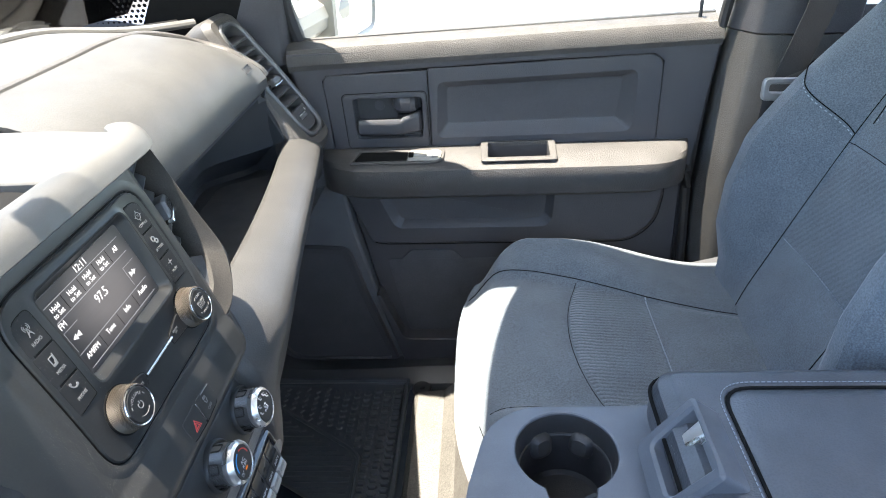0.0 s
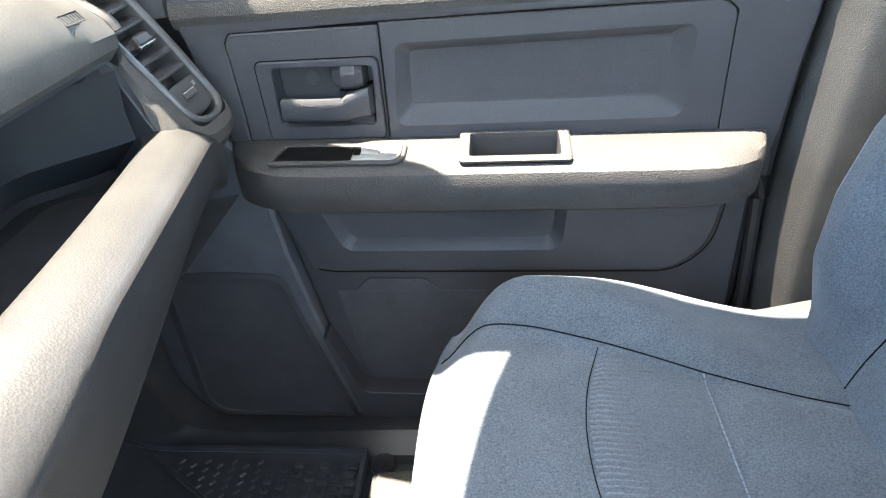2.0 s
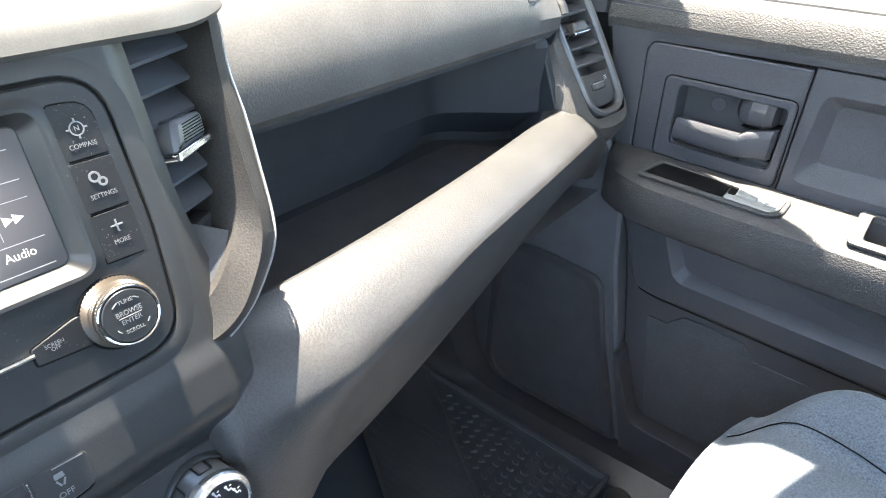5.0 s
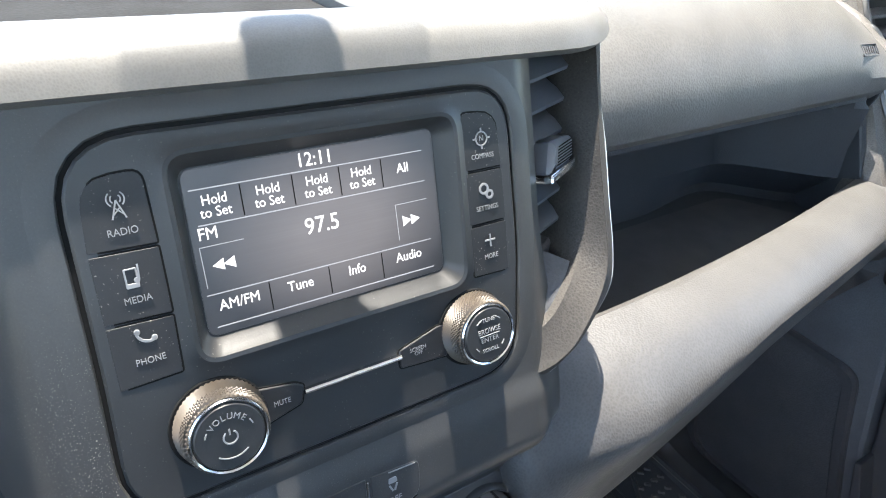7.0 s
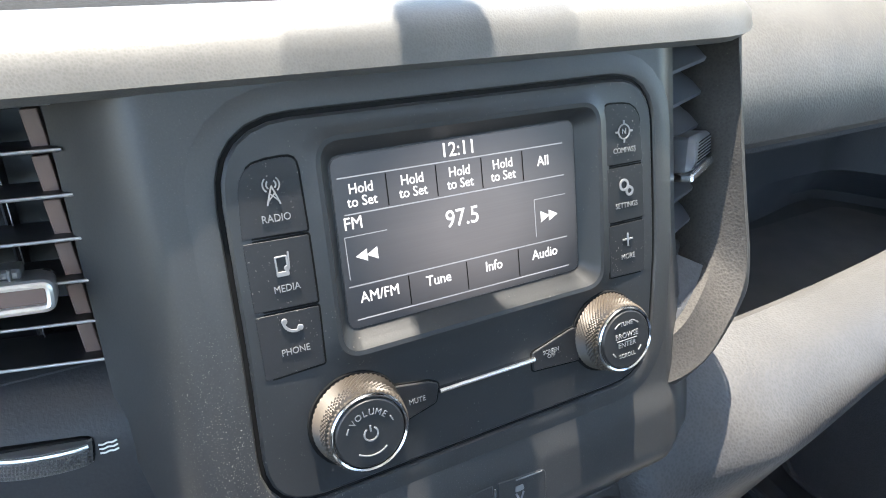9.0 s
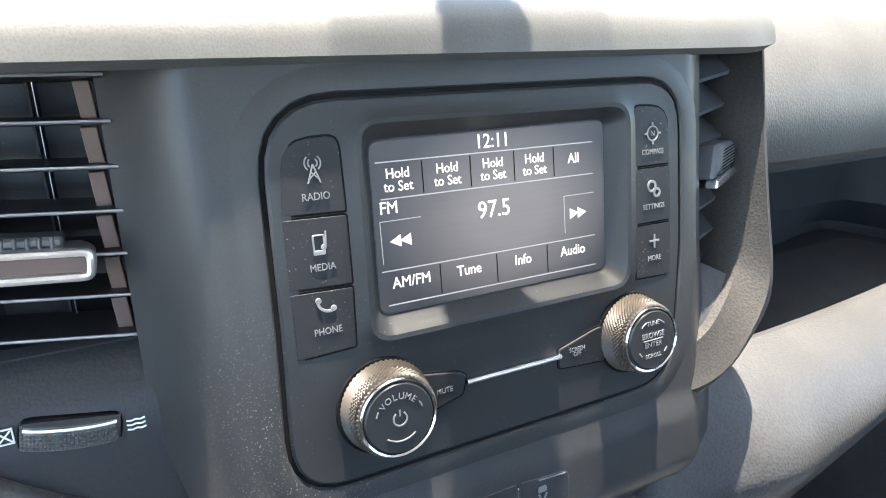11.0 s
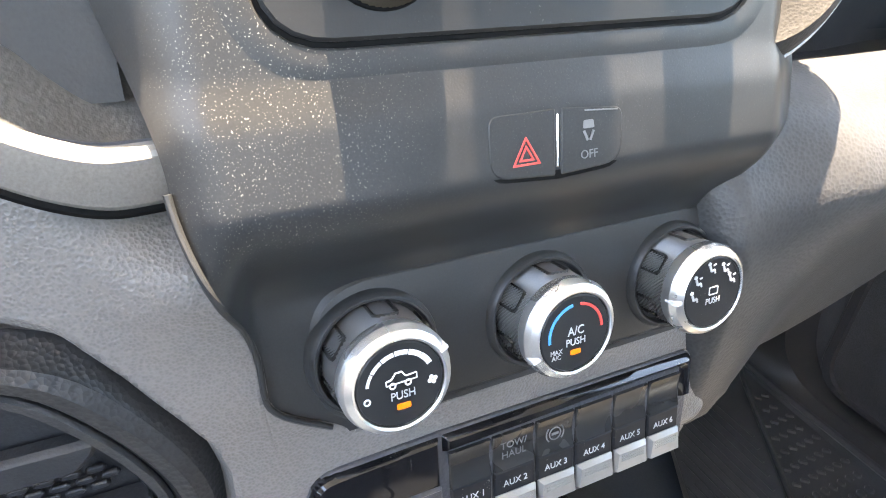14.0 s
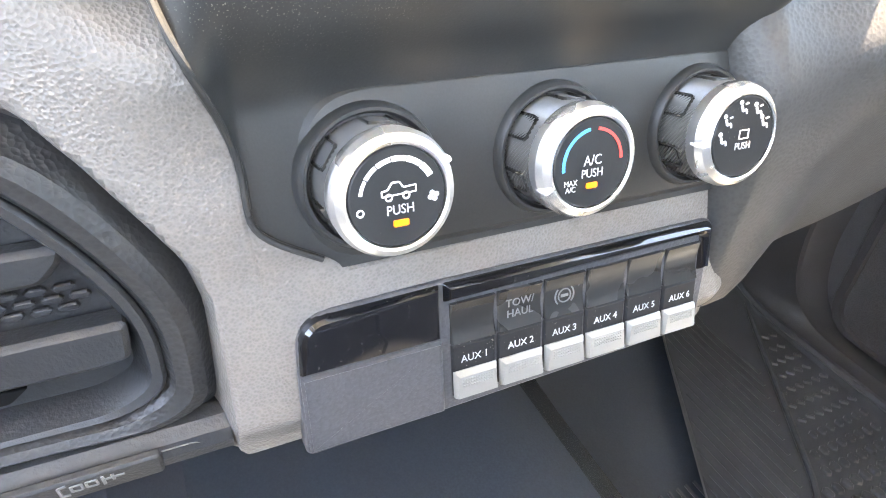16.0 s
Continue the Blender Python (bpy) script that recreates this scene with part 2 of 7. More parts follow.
def screen_material():
    """A backlit display: faint brushed horizontal streaks with a soft pale middle."""
    m = glowing("lit display", (0.2, 0.2, 0.2), 0.05)
    nt = m.node_tree
    n, l = nt.nodes, nt.links
    b = n["Principled BSDF"]
    b.inputs["Base Color"].default_value = (0.012, 0.012, 0.014, 1)
    b.inputs["Roughness"].default_value = 0.35
    co, mp = n.new("ShaderNodeTexCoord"), n.new("ShaderNodeMapping")
    mp.inputs["Scale"].default_value = (1, 1, 1)
    l.new(co.outputs["UV"], mp.inputs["Vector"])
    g = n.new("ShaderNodeTexGradient")
    g.gradient_type = "SPHERICAL"
    sh = n.new("ShaderNodeMapping")
    sh.inputs["Location"].default_value = (-1.05, -0.75, 0)
    sh.inputs["Scale"].default_value = (1.9, 1.6, 1)
    l.new(co.outputs["UV"], sh.inputs["Vector"])
    l.new(sh.outputs[0], g.inputs["Vector"])
    st = n.new("ShaderNodeMapping")
    st.inputs["Scale"].default_value = (2, 90, 1)
    l.new(co.outputs["UV"], st.inputs["Vector"])
    ns = n.new("ShaderNodeTexNoise")
    ns.inputs["Scale"].default_value = 1.0
    l.new(st.outputs[0], ns.inputs["Vector"])
    cr = n.new("ShaderNodeMapRange")
    cr.inputs["From Max"].default_value = 0.7
    cr.inputs["To Min"].default_value, cr.inputs["To Max"].default_value = 0.004, 0.032
    l.new(g.outputs["Fac"], cr.inputs["Value"])
    mr = n.new("ShaderNodeMapRange")
    mr.inputs["To Min"].default_value, mr.inputs["To Max"].default_value = 0.75, 1.25
    l.new(ns.outputs["Fac"], mr.inputs["Value"])
    mm = n.new("ShaderNodeMath")
    mm.operation = "MULTIPLY"
    l.new(cr.outputs[0], mm.inputs[0])
    l.new(mr.outputs[0], mm.inputs[1])
    b.inputs["Emission Color"].default_value = (0.62, 0.58, 0.60, 1)
    l.new(mm.outputs[0], b.inputs["Emission Strength"])
    return m


M_SCREEN = screen_material()


def glass_material():
    m = bpy.data.materials.new("clear glass")
    m.use_nodes = True
    nt = m.node_tree
    n, l = nt.nodes, nt.links
    out = n["Material Output"]
    n.remove(n["Principled BSDF"])
    tr, gl, mix, fr = n.new("ShaderNodeBsdfTransparent"), n.new("ShaderNodeBsdfGlossy"), n.new("ShaderNodeMixShader"), n.new("ShaderNodeFresnel")
    tr.inputs["Color"].default_value = (0.86, 0.89, 0.88, 1)
    gl.inputs["Roughness"].default_value = 0.01
    fr.inputs["IOR"].default_value = 1.45
    l.new(fr.outputs[0], mix.inputs["Fac"])
    l.new(tr.outputs[0], mix.inputs[1])
    l.new(gl.outputs[0], mix.inputs[2])
    l.new(mix.outputs[0], out.inputs["Surface"])
    return m


M_GLASS = glass_material()
M_MIRROR = material("silvered mirror", (0.85, 0.87, 0.88), 0.02, 1.0, mottle=0.0)

# ---- helpers ----


def part(name, bm, mat, parent=None, label="", smooth=True, sharp=26):
    """Links a bmesh as one mesh object, under parent if one is given."""
    bmesh.ops.remove_doubles(bm, verts=bm.verts, dist=1e-6)
    bmesh.ops.recalc_face_normals(bm, faces=bm.faces)
    me = bpy.data.meshes.new(name)
    bm.to_mesh(me)
    bm.free()
    for p in me.polygons:
        p.use_smooth = smooth
    if smooth:
        me.set_sharp_from_angle(angle=radians(sharp))
    me.materials.append(mat)
    ob = new(name, me)
    if parent:
        ob.parent = parent
    return tagged(ob, label)


def thing(name, label, category, group="", kind=""):
    ob = new(name)
    ob.empty_display_size = 0.02
    return tagged(ob, label, category, group, kind)


class Plane:
    """A local frame: u, v along a face, w out of it."""

    def __init__(self, o, u, n):
        self.o, self.u, self.n = Vector(o), Vector(u).normalized(), Vector(n).normalized()
        self.u = (self.u - self.n * self.u.dot(self.n)).normalized()
        self.v = self.n.cross(self.u)

    def __call__(self, u, v, w=0.0):
        return self.o + self.u * u + self.v * v + self.n * w

    def matrix(self, u=0, v=0, w=0):
        m = Matrix((self.u, self.v, self.n)).transposed().to_4x4()
        m.translation = self(u, v, w)
        return m


def corners(points, r, n=5):
    """A closed outline with its corners rounded; r: one radius or one for each corner."""
    out, k = [], len(points)
    for i in range(k):
        a, b, c = Vector(points[i - 1]), Vector(points[i]), Vector(points[(i + 1) % k])
        rad = r[i] if isinstance(r, (list, tuple)) else r
        d1, d2 = (a - b), (c - b)
        cut = min(rad, d1.length * 0.49, d2.length * 0.49)
        p, q = b + d1.normalized() * cut, b + d2.normalized() * cut
        for j in range(n):
            t = j / (n - 1)
            out.append(tuple(p * (1 - t) ** 2 + b * 2 * t * (1 - t) + q * t * t))
    return out


def rect(u, v, w, h, r=0.002, n=5):
    return corners([(u - w / 2, v - h / 2), (u + w / 2, v - h / 2), (u + w / 2, v + h / 2), (u - w / 2, v + h / 2)], r, n)


def circle(u, v, r, n=48):
    return [(u + r * math.cos(2 * math.pi * i / n), v + r * math.sin(2 * math.pi * i / n)) for i in range(n)]


def inset(outline, d):
    """The outline drawn in by d (out by minus d), point by point."""
    k, out = len(outline), []
    area = sum(outline[i - 1][0] * outline[i][1] - outline[i][0] * outline[i - 1][1] for i in range(k))
    s = 1 if area > 0 else -1
    for i in range(k):
        j, m = i - 1, (i + 1) % k
        a, c = Vector(outline[j]), Vector(outline[m])
        while (c - a).length < 1e-7:
            j, m = j - 1, (m + 1) % k
            a, c = Vector(outline[j]), Vector(outline[m])
        t = (c - a).normalized()
        out.append((outline[i][0] - t.y * d * s, outline[i][1] + t.x * d * s))
    # where a corner is tighter than d its points would cross: gather them into one
    bad = [(Vector(out[(i + 1) % k]) - Vector(out[i])).dot(Vector(outline[(i + 1) % k]) - Vector(outline[i])) < 0 for i in range(k)]
    if any(bad) and not all(bad):
        i0 = next(i for i in range(k) if not bad[i - 1] and bad[i]) if any(bad[i] and not bad[i - 1] for i in range(k)) else 0
        i = 0
        while i < k:
            a = (i0 + i) % k
            if bad[a]:
                run = [a]
                while bad[run[-1]] and len(run) < 9:
                    run.append((run[-1] + 1) % k)
                mx, my = sum(out[q][0] for q in run) / len(run), sum(out[q][1] for q in run) / len(run)
                for q in run:
                    out[q] = (mx, my)
                i += len(run)
            else:
                i += 1
    return out


def loft(rings, cap0=False, cap1=True, closed=True, bm=None):
    """Bridges rings of 3D points that have the same count."""
    bm = bm or bmesh.new()
    vs = [[bm.verts.new(p) for p in ring] for ring in rings]
    k = len(vs[0])
    for a, b in zip(vs, vs[1:]):
        for i in range(k if closed else k - 1):
            j = (i + 1) % k
            bm.faces.new((a[i], a[j], b[j], b[i]))
    if cap0:
        bm.faces.new(vs[0][::-1])
    if cap1:
        bm.faces.new(vs[-1])
    return bm


def stack(pl, steps, cap0=False, cap1=True, bm=None):
    """Rings on a plane: steps of (outline, w)."""
    return loft([[pl(x, y, w) for x, y in o] for o, w in steps], cap0, cap1, True, bm)


def slab(pl, outline, w0, w1, bevel=0.0008, bm=None):
    """A plate from w0 up to w1 with a rounded upper edge."""
    s = 1 if w1 > w0 else -1
    return stack(pl, [(outline, w0), (outline, w1 - s * bevel), (inset(outline, bevel * 0.4), w1 - s * bevel * 0.4), (inset(outline, bevel), w1)], True, True, bm)


def ringplate(pl, outer, inner, w0, w1, bevel=0.0008, bm=None):
    """A frame between two outlines with the same count of points."""
    steps = [(outer, w0), (outer, w1 - bevel), (inset(outer, bevel), w1), (inset(inner, -bevel), w1), (inner, w1 - bevel), (inner, w0), (outer, w0)]
    return stack(pl, steps, False, False, bm)


def tube(points, r, n=8, bm=None, flat=1.0, closed=False):
    """A round bar along a line of points."""
    pts = [Vector(p) for p in points]
    rings, up = [], Vector((0, 0, 1))
    for i, p in enumerate(pts):
        if closed:
            d = (pts[(i + 1) % len(pts)] - pts[i - 1]).normalized()
        else:
            d = (pts[min(i + 1, len(pts) - 1)] - pts[max(i - 1, 0)]).normalized()
        a = d.cross(up)
        a = a.normalized() if a.length > 1e-4 else d.cross(Vector((0, 1, 0))).normalized()
        b = a.cross(d)
        rings.append([p + a * (r * math.cos(t)) + b * (r * flat * math.sin(t)) for t in (2 * math.pi * k / n for k in range(n))])
    if closed:
        rings.append(rings[0])
    return loft(rings, not closed, not closed, True, bm)


def spline(points, n=8):
    """Points along a smooth curve (Catmull-Rom) through the given ones."""
    p = [Vector(q) for q in points]
    p = [p[0] * 2 - p[1]] + p + [p[-1] * 2 - p[-2]]
    out = []
    for i in range(1, len(p) - 2):
        for j in range(n):
            t = j / n
            a, b, c, d = p[i - 1:i + 3]
            out.append(0.5 * ((2 * b) + (c - a) * t + (2 * a - 5 * b + 4 * c - d) * t * t + (3 * b - a - 3 * c + d) * t ** 3))
    return out + [p[-2]]


def sheet(rows, thick=0.0, flip=False, bm=None):
    """An open surface through rows of points, with thickness behind it."""
    bm = loft(rows, False, False, False, bm)
    if thick:
        bmesh.ops.recalc_face_normals(bm, faces=bm.faces)
        geom = bmesh.ops.solidify(bm, geom=bm.faces[:], thickness=-thick if flip else thick)
        del geom
    return bm


def words(text, pl, u, v, w, size, mat, parent, align="CENTER", name="lettering", squeeze=1.0, bold=0.0):
    cu = bpy.data.curves.new(name, "FONT")
    cu.body, cu.size, cu.align_x, cu.align_y, cu.extrude = text, size, align, "CENTER", 0.00012
    cu.space_line = 0.8
    cu.resolution_u = 3
    cu.offset = size * bold
    tmp = bpy.data.objects.new("tmp", cu)
    scene.collection.objects.link(tmp)
    me = bpy.data.meshes.new_from_object(tmp.evaluated_get(bpy.context.evaluated_depsgraph_get()))
    bpy.data.objects.remove(tmp)
    m = pl.matrix(u, v, w) @ Matrix.Diagonal((squeeze, 1, 1, 1))
    me.transform(m)
    me.materials.clear()
    me.materials.append(mat)
    ob = new(name, me)
    ob.parent = parent
    return ob


def bar(pl, a, b, width, w, mat, parent, name="line", height=0.0002):
    a, b = Vector(a), Vector(b)
    d = (b - a).normalized()
    s = Vector((-d.y, d.x)) * width / 2
    return part(name, slab(pl, [tuple(a + s), tuple(a - s), tuple(b - s), tuple(b + s)], w - height, w + height, height * 0.3), mat, parent, smooth=False)


def arc(pl, c, r, a0, a1, width, w, mat, parent, name="arc", n=24, height=0.0002):
    o = [(c[0] + (r + width / 2) * math.cos(radians(a0 + (a1 - a0) * i / n)), c[1] + (r + width / 2) * math.sin(radians(a0 + (a1 - a0) * i / n))) for i in range(n + 1)]
    o += [(c[0] + (r - width / 2) * math.cos(radians(a1 + (a0 - a1) * i / n)), c[1] + (r - width / 2) * math.sin(radians(a1 + (a0 - a1) * i / n))) for i in range(n + 1)]
    return part(name, slab(pl, o, w - height, w + height, height * 0.3), mat, parent, smooth=False)


def smooth01(a, b, x):
    t = min(max((x - a) / (b - a), 0.0), 1.0)
    return t * t * (3 - 2 * t)


# ---- the cab shell ----
YC = 0.446  # middle of the cab


def outline_prism(points, axis, a, b):
    """A solid from an outline in the two other axes, between a and b along the axis."""
    put = {"x": lambda p, t: (t, p[0], p[1]), "y": lambda p, t: (p[0], t, p[1]), "z": lambda p, t: (p[0], p[1], t)}[axis]
    return loft([[put(p, a) for p in points], [put(p, b) for p in points]], True, True)


def wall(name, points, axis, a, b, mat, label):
    return tagged(part(name, outline_prism(points, axis, a, b), mat, None, label, smooth=False), "", "wall", kind="structure")


# floor pan with the tunnel in the middle, rising to the firewall
def floor_z(x, y):
    tunnel = 0.11 * (1 - smooth01(0.17, 0.27, abs(y - YC)))
    toe = 0.34 * smooth01(-0.42, -0.95, x)
    return 0.085 + tunnel * (1 - smooth01(-0.25, 0.3, x) * 0.5) + toe


bm = sheet([[Vector((-1.0 + 0.05 * i, -0.36 + 0.04 * j, floor_z(-1.0 + 0.05 * i, -0.36 + 0.04 * j))) for j in range(41)] for i in range(50)])
tagged(part("floor", bm, M_VINYL, None, "glossy black vinyl cab floor over the tunnel"), "", "floor", kind="structure")
wall("wall_front", [(-0.40, 0.0), (1.30, 0.0), (1.30, 0.84), (-0.40, 0.84)], "x", -1.05, -1.0, M_KICK, "dark firewall ahead of the footwells")
# unseen walls behind and on the driver's side, added to limit light coming in
wall("wall_rear", [(-0.45, 0.0), (1.34, 0.0), (1.34, 0.95), (-0.45, 0.95)], "x", 1.42, 1.47, M_DOOR, "unseen grey wall closing the cab's rear")
wall("wall_rear_header", [(-0.45, 1.34), (1.34, 1.34), (1.34, 1.5), (-0.45, 1.5)], "x", 1.42, 1.47, M_DOOR, "unseen grey header closing the cab over the rear window")
wall("wall_driver_sill", [(-1.05, -0.1), (1.45, -0.1), (1.45, 0.06), (-1.05, 0.06)], "y", -0.40, -0.34, M_DOOR, "unseen grey sill closing the driver's side")
wall("wall_driver_door", [(-1.05, 0.06), (0.60, 0.06), (0.60, 0.82), (-0.26, 0.80), (-0.60, 0.86), (-1.05, 0.88)], "y", -0.40, -0.345, M_DOOR, "unseen grey driver's door wall that cuts stray light")
wall("wall_driver_rear", [(0.60, 0.0), (1.45, 0.0), (1.45, 0.84), (0.60, 0.84)], "y", -0.38, -0.33, M_DOOR, "grey rear door trim below its window")
wall("wall_driver_pillar", [(0.56, 0.06), (0.68, 0.06), (0.66, 1.45), (0.56, 1.45)], "y", -0.37, -0.24, M_PILLAR, "unseen grey driver's centre pillar")
wall("wall_passenger_outer", [(-1.05, 0.0), (0.72, 0.0), (0.72, 0.80), (-0.26, 0.782), (-0.60, 0.86), (-1.05, 0.88)], "y", 1.292, 1.31, M_DARK, "dark outer skin behind the passenger door trim")
wall("wall_passenger_rear", [(0.66, 0.0), (1.45, 0.0), (1.45, 0.84), (0.66, 0.84)], "y", 1.235, 1.285, M_DOOR, "grey rear door trim below its window")

# unseen roof: front edge bows forward in the middle, placed to shade the seat
top = []
for i in range(25):
    r = -1 + 2 * i / 24
    front = -0.150 + 0.09 * abs(r) ** 3 * 1.12
    side = 0.05 * r ** 4
    top.append([Vector((front + (1.45 - front) * k / 8, YC + 0.652 * r, 1.50 - side)) for k in range(9)])
bm = sheet(top, 0.045)
tagged(part("ceiling", bm, M_ROOF, None, "unseen light grey headliner, front edge set to shade the seat"), "", "ceiling", kind="structure")


def pillar(name, pts, wx, wy, mat, label):
    """A leaning post with a rounded section."""
    rings = []
    for p, sx in pts:
        rings.append([Vector((p[0] + x * sx, p[1] + y, p[2])) for x, y in rect(0, 0, wx, wy, min(wx, wy) * 0.4, 5)])
    return tagged(part(name, loft(rings, True, True), mat, None, label), "", "pillar", kind="structure")


# passenger pillar's unseen upper part is widened to shade the end vent
pillar("pillar_1", [((-0.335, 1.262, 0.78), 1.03), ((-0.32, 1.258, 0.90), 0.95), ((-0.330, 1.215, 0.98), 1.30), ((-0.285, 1.160, 1.15), 1.60), ((-0.180, 1.122, 1.32), 1.2), ((-0.085, 1.088, 1.48), 1.0)], 0.140, 0.095, M_DOOR, "dark grey windscreen pillar trim")
pillar("pillar_2", [((-0.335, -0.375, 0.78), 1.25), ((-0.32, -0.37, 0.90), 1.15), ((-0.235, -0.30, 1.15), 0.9), ((-0.085, -0.196, 1.48), 0.85)], 0.105, 0.07, M_DOOR, "dark grey windscreen pillar trim")

# the pillar behind the passenger door: a wide panel in two pieces with a slot for the belt
b_pillar = thing("pillar_3", "grey plastic centre pillar behind the passenger door", "pillar", kind="structure")


def pillar_piece(z0, z1, n=8):
    rings = []
    for i in range(n + 1):
        z = z0 + (z1 - z0) * i / n
        x0 = 0.507 + 0.035 * smooth01(0.4, 1.3, z) + 0.012 * (1 - smooth01(0.30, 0.52, z))
        x1 = 0.70
        lean = 0.10 * smooth01(0.80, 1.50, z)
        yin = 1.205 - lean
        rings.append([Vector(p + (z,)) for p in corners([(x0, 1.30 - lean), (x0 - 0.004, 1.225 - lean), (x0 + 0.024, yin - 0.035), (x0 + 0.068, yin - 0.047), (x1, yin - 0.055), (x1, 1.30 - lean)], [0.01, 0.010, 0.009, 0.016, 0.01, 0.01], 6)])
    return loft(rings, True, True)


part("lower_trim", pillar_piece(0.09, 0.812), M_PILLAR, b_pillar)
part("upper_trim", pillar_piece(0.815, 1.46), M_DOOR, b_pillar, "darker upper pillar trim")
part("door_seal", tube(spline([(0.500, 1.222, 0.12), (0.498, 1.222, 0.35), (0.488, 1.222, 0.55), (0.505, 1.225, 0.80), (0.535, 1.180, 1.10), (0.555, 1.125, 1.44)], 6), 0.009, 8), M_RUBBER, b_pillar, "black rubber door seal")

# windscreen with its black dotted border
glass = tagged(part("window_1", sheet([[Vector((-0.66 + 0.12 * ((y - YC) / 0.78) ** 2 + 0.520 * k / 8, y * (1 - 0.18 * k / 8) + YC * 0.18 * k / 8, 0.885 + 0.575 * k / 8)) for k in range(9)] for y in [YC - 0.78 + 1.56 * i / 20 for i in range(21)]], 0.004), M_GLASS, None, "clear laminated windscreen"), "", "window", kind="structure")
glass.visible_shadow = False
bm = sheet([[Vector((-0.335 + 0.22 * q, 1.215 - 0.03 * q, 0.84 + 0.60 * q)), Vector((-0.515 + 0.36 * q, 1.195 - 0.03 * q, 0.84 + 0.60 * q))] for q in (0, 0.2, 0.4, 0.6)], 0.0005)
tagged(part("frit_band", bm, M_GAP, None, "black band printed along the windscreen edge"), "", "glass border", kind="structure")
bm = bmesh.new()
for r in range(9):
    for i in range(34):
        q = i / 70
        c = Vector((-0.521 + 0.36 * q, 1.194 - 0.03 * q, 0.84 + 0.60 * q)) + Vector((-0.0095, -0.0005, 0)) * r
        pl = Plane(c, (0.50, -0.03, 0.84), (0.2, -0.95, -0.2))
        bm.faces.new([bm.verts.new(pl(x, y)) for x, y in circle(0, 0, 0.0034 * (1 - r / 12), 8)])
tagged(part("frit_dots", bm, M_GAP, None, "black dotted border printed on the windscreen", smooth=False), "", "glass border", kind="stuff")

# ---- the dashboard ----
dash = thing("dashboard", "grey grained moulded dashboard with an open shelf on the passenger side", "dashboard")


def drop(y):
    return 0.034 * smooth01(0.98, 1.13, y)


def upper_profile(y):
    d = drop(y)
    base = [(-0.300, 0.772), (-0.275, 0.774), (-0.265, 0.785), (-0.264, 0.800), (-0.272, 0.824), (-0.290, 0.846), (-0.320, 0.866), (-0.362, 0.880), (-0.43, 0.890), (-0.52, 0.894), (-0.60, 0.894)]
    return [Vector((x, y, z - d * smooth01(0.78, 0.86, z))) for x, z in base]


part("upper_glove_door", sheet([upper_profile(0.62 + 0.465 * i / 26) for i in range(27)], 0.004, True), M_PADFINE, dash, "pale grained upper glovebox door with a raised mark")
# dash top behind the door: ridge and defroster strip along the windscreen
ridge = [Vector((-0.60 + 0.24 * max(0, (y - 0.85) / 0.33) ** 2.2, y, 0.899 - drop(y) * 0.75)) for y in [0.3 + 0.86 * i / 40 for i in range(41)]]
part("top_ridge", tube(ridge, 0.011, 10, flat=0.6), M_HOOD, dash)
part("defroster_strip", tube([p + Vector((-0.035, 0.012, -0.003)) for p in ridge], 0.016, 10, flat=0.45), M_TRAY, dash, "dark ribbed defroster strip")
bm = sheet([[Vector((-0.98 + 0.40 * k / 6, -0.30 + 1.5 * i / 20, 0.875 + 0.015 * k / 6)) for k in range(7)] for i in range(21)], 0.01)
part("dash_top", bm, M_DARK, dash)
# grained band framing the glovebox door and running down beside the end vent
band_line = [upper_profile(y)[8] + Vector((0, 0, 0.002)) for y in [0.40 + 0.09 * k for k in range(7)]]
band_line += [Vector((-0.418, 1.020, 0.885)), Vector((-0.392, 1.060, 0.873))] + [upper_profile(1.090)[k] + Vector((0, 0.006, 0.001)) for k in (7, 6, 5, 4, 3)]
part("grained_band", tube(spline(band_line, 5), 0.0095, 10, flat=0.6), M_POD, dash, "dark pebble-grained band round the glovebox door")
# raised mark on the door
pl = Plane((-0.2725, 1.040, 0.8225), (-0.10, 1, -0.06), (0.76, 0.11, 0.63))
part("airbag_mark", ringplate(pl, rect(0, 0, 0.038, 0.0125, 0.001), rect(0, 0, 0.0364, 0.0109, 0.0006), -0.003, 0.0012, 0.0003), M_DARK, dash, "raised rectangular mark")
for k in range(6):
    bar(pl, (-0.0135 + 0.0054 * k, -0.0035), (-0.0130 + 0.0054 * k, 0.0035), 0.0024, 0.0008, M_DARK, dash, "raised_letter", 0.0008)

SL = 0.33


def face_x(y, z):
    u = y - YC
    x = -0.170 - SL * (z - 0.752) + 0.0012
    x -= 0.034 * smooth01(-0.114, -0.152, u) * smooth01(0.60, 0.68, z)
    x += 0.0022 * smooth01(0.720, 0.704, z)
    du, dv = min(u + 0.106, 0.0945 - u), min(z - 0.7205, 0.8635 - z)
    x -= 0.0045 * (du > 0 and dv > 0 and math.hypot(max(0.0, 0.028 - du), max(0.0, 0.028 - dv)) < 0.028)
    x -= 0.012 * smooth01(0.094, 0.122, u)
    recess = smooth01(0.686, 0.640, z) * smooth01(-0.128, -0.108, u)
    x -= recess * (0.030 + 0.10 * (0.648 - z if z < 0.648 else 0))
    x -= 0.010 * (abs(u + 0.0055) < 0.066) * (0.765 < z < 0.851)
    return x


def face_left(z):
    return 0.304 + 0.014 * smooth01(0.76, 0.69, z) + 0.018 * smooth01(0.692, 0.62, z) + 0.028 * smooth01(0.616, 0.586, z) ** 2


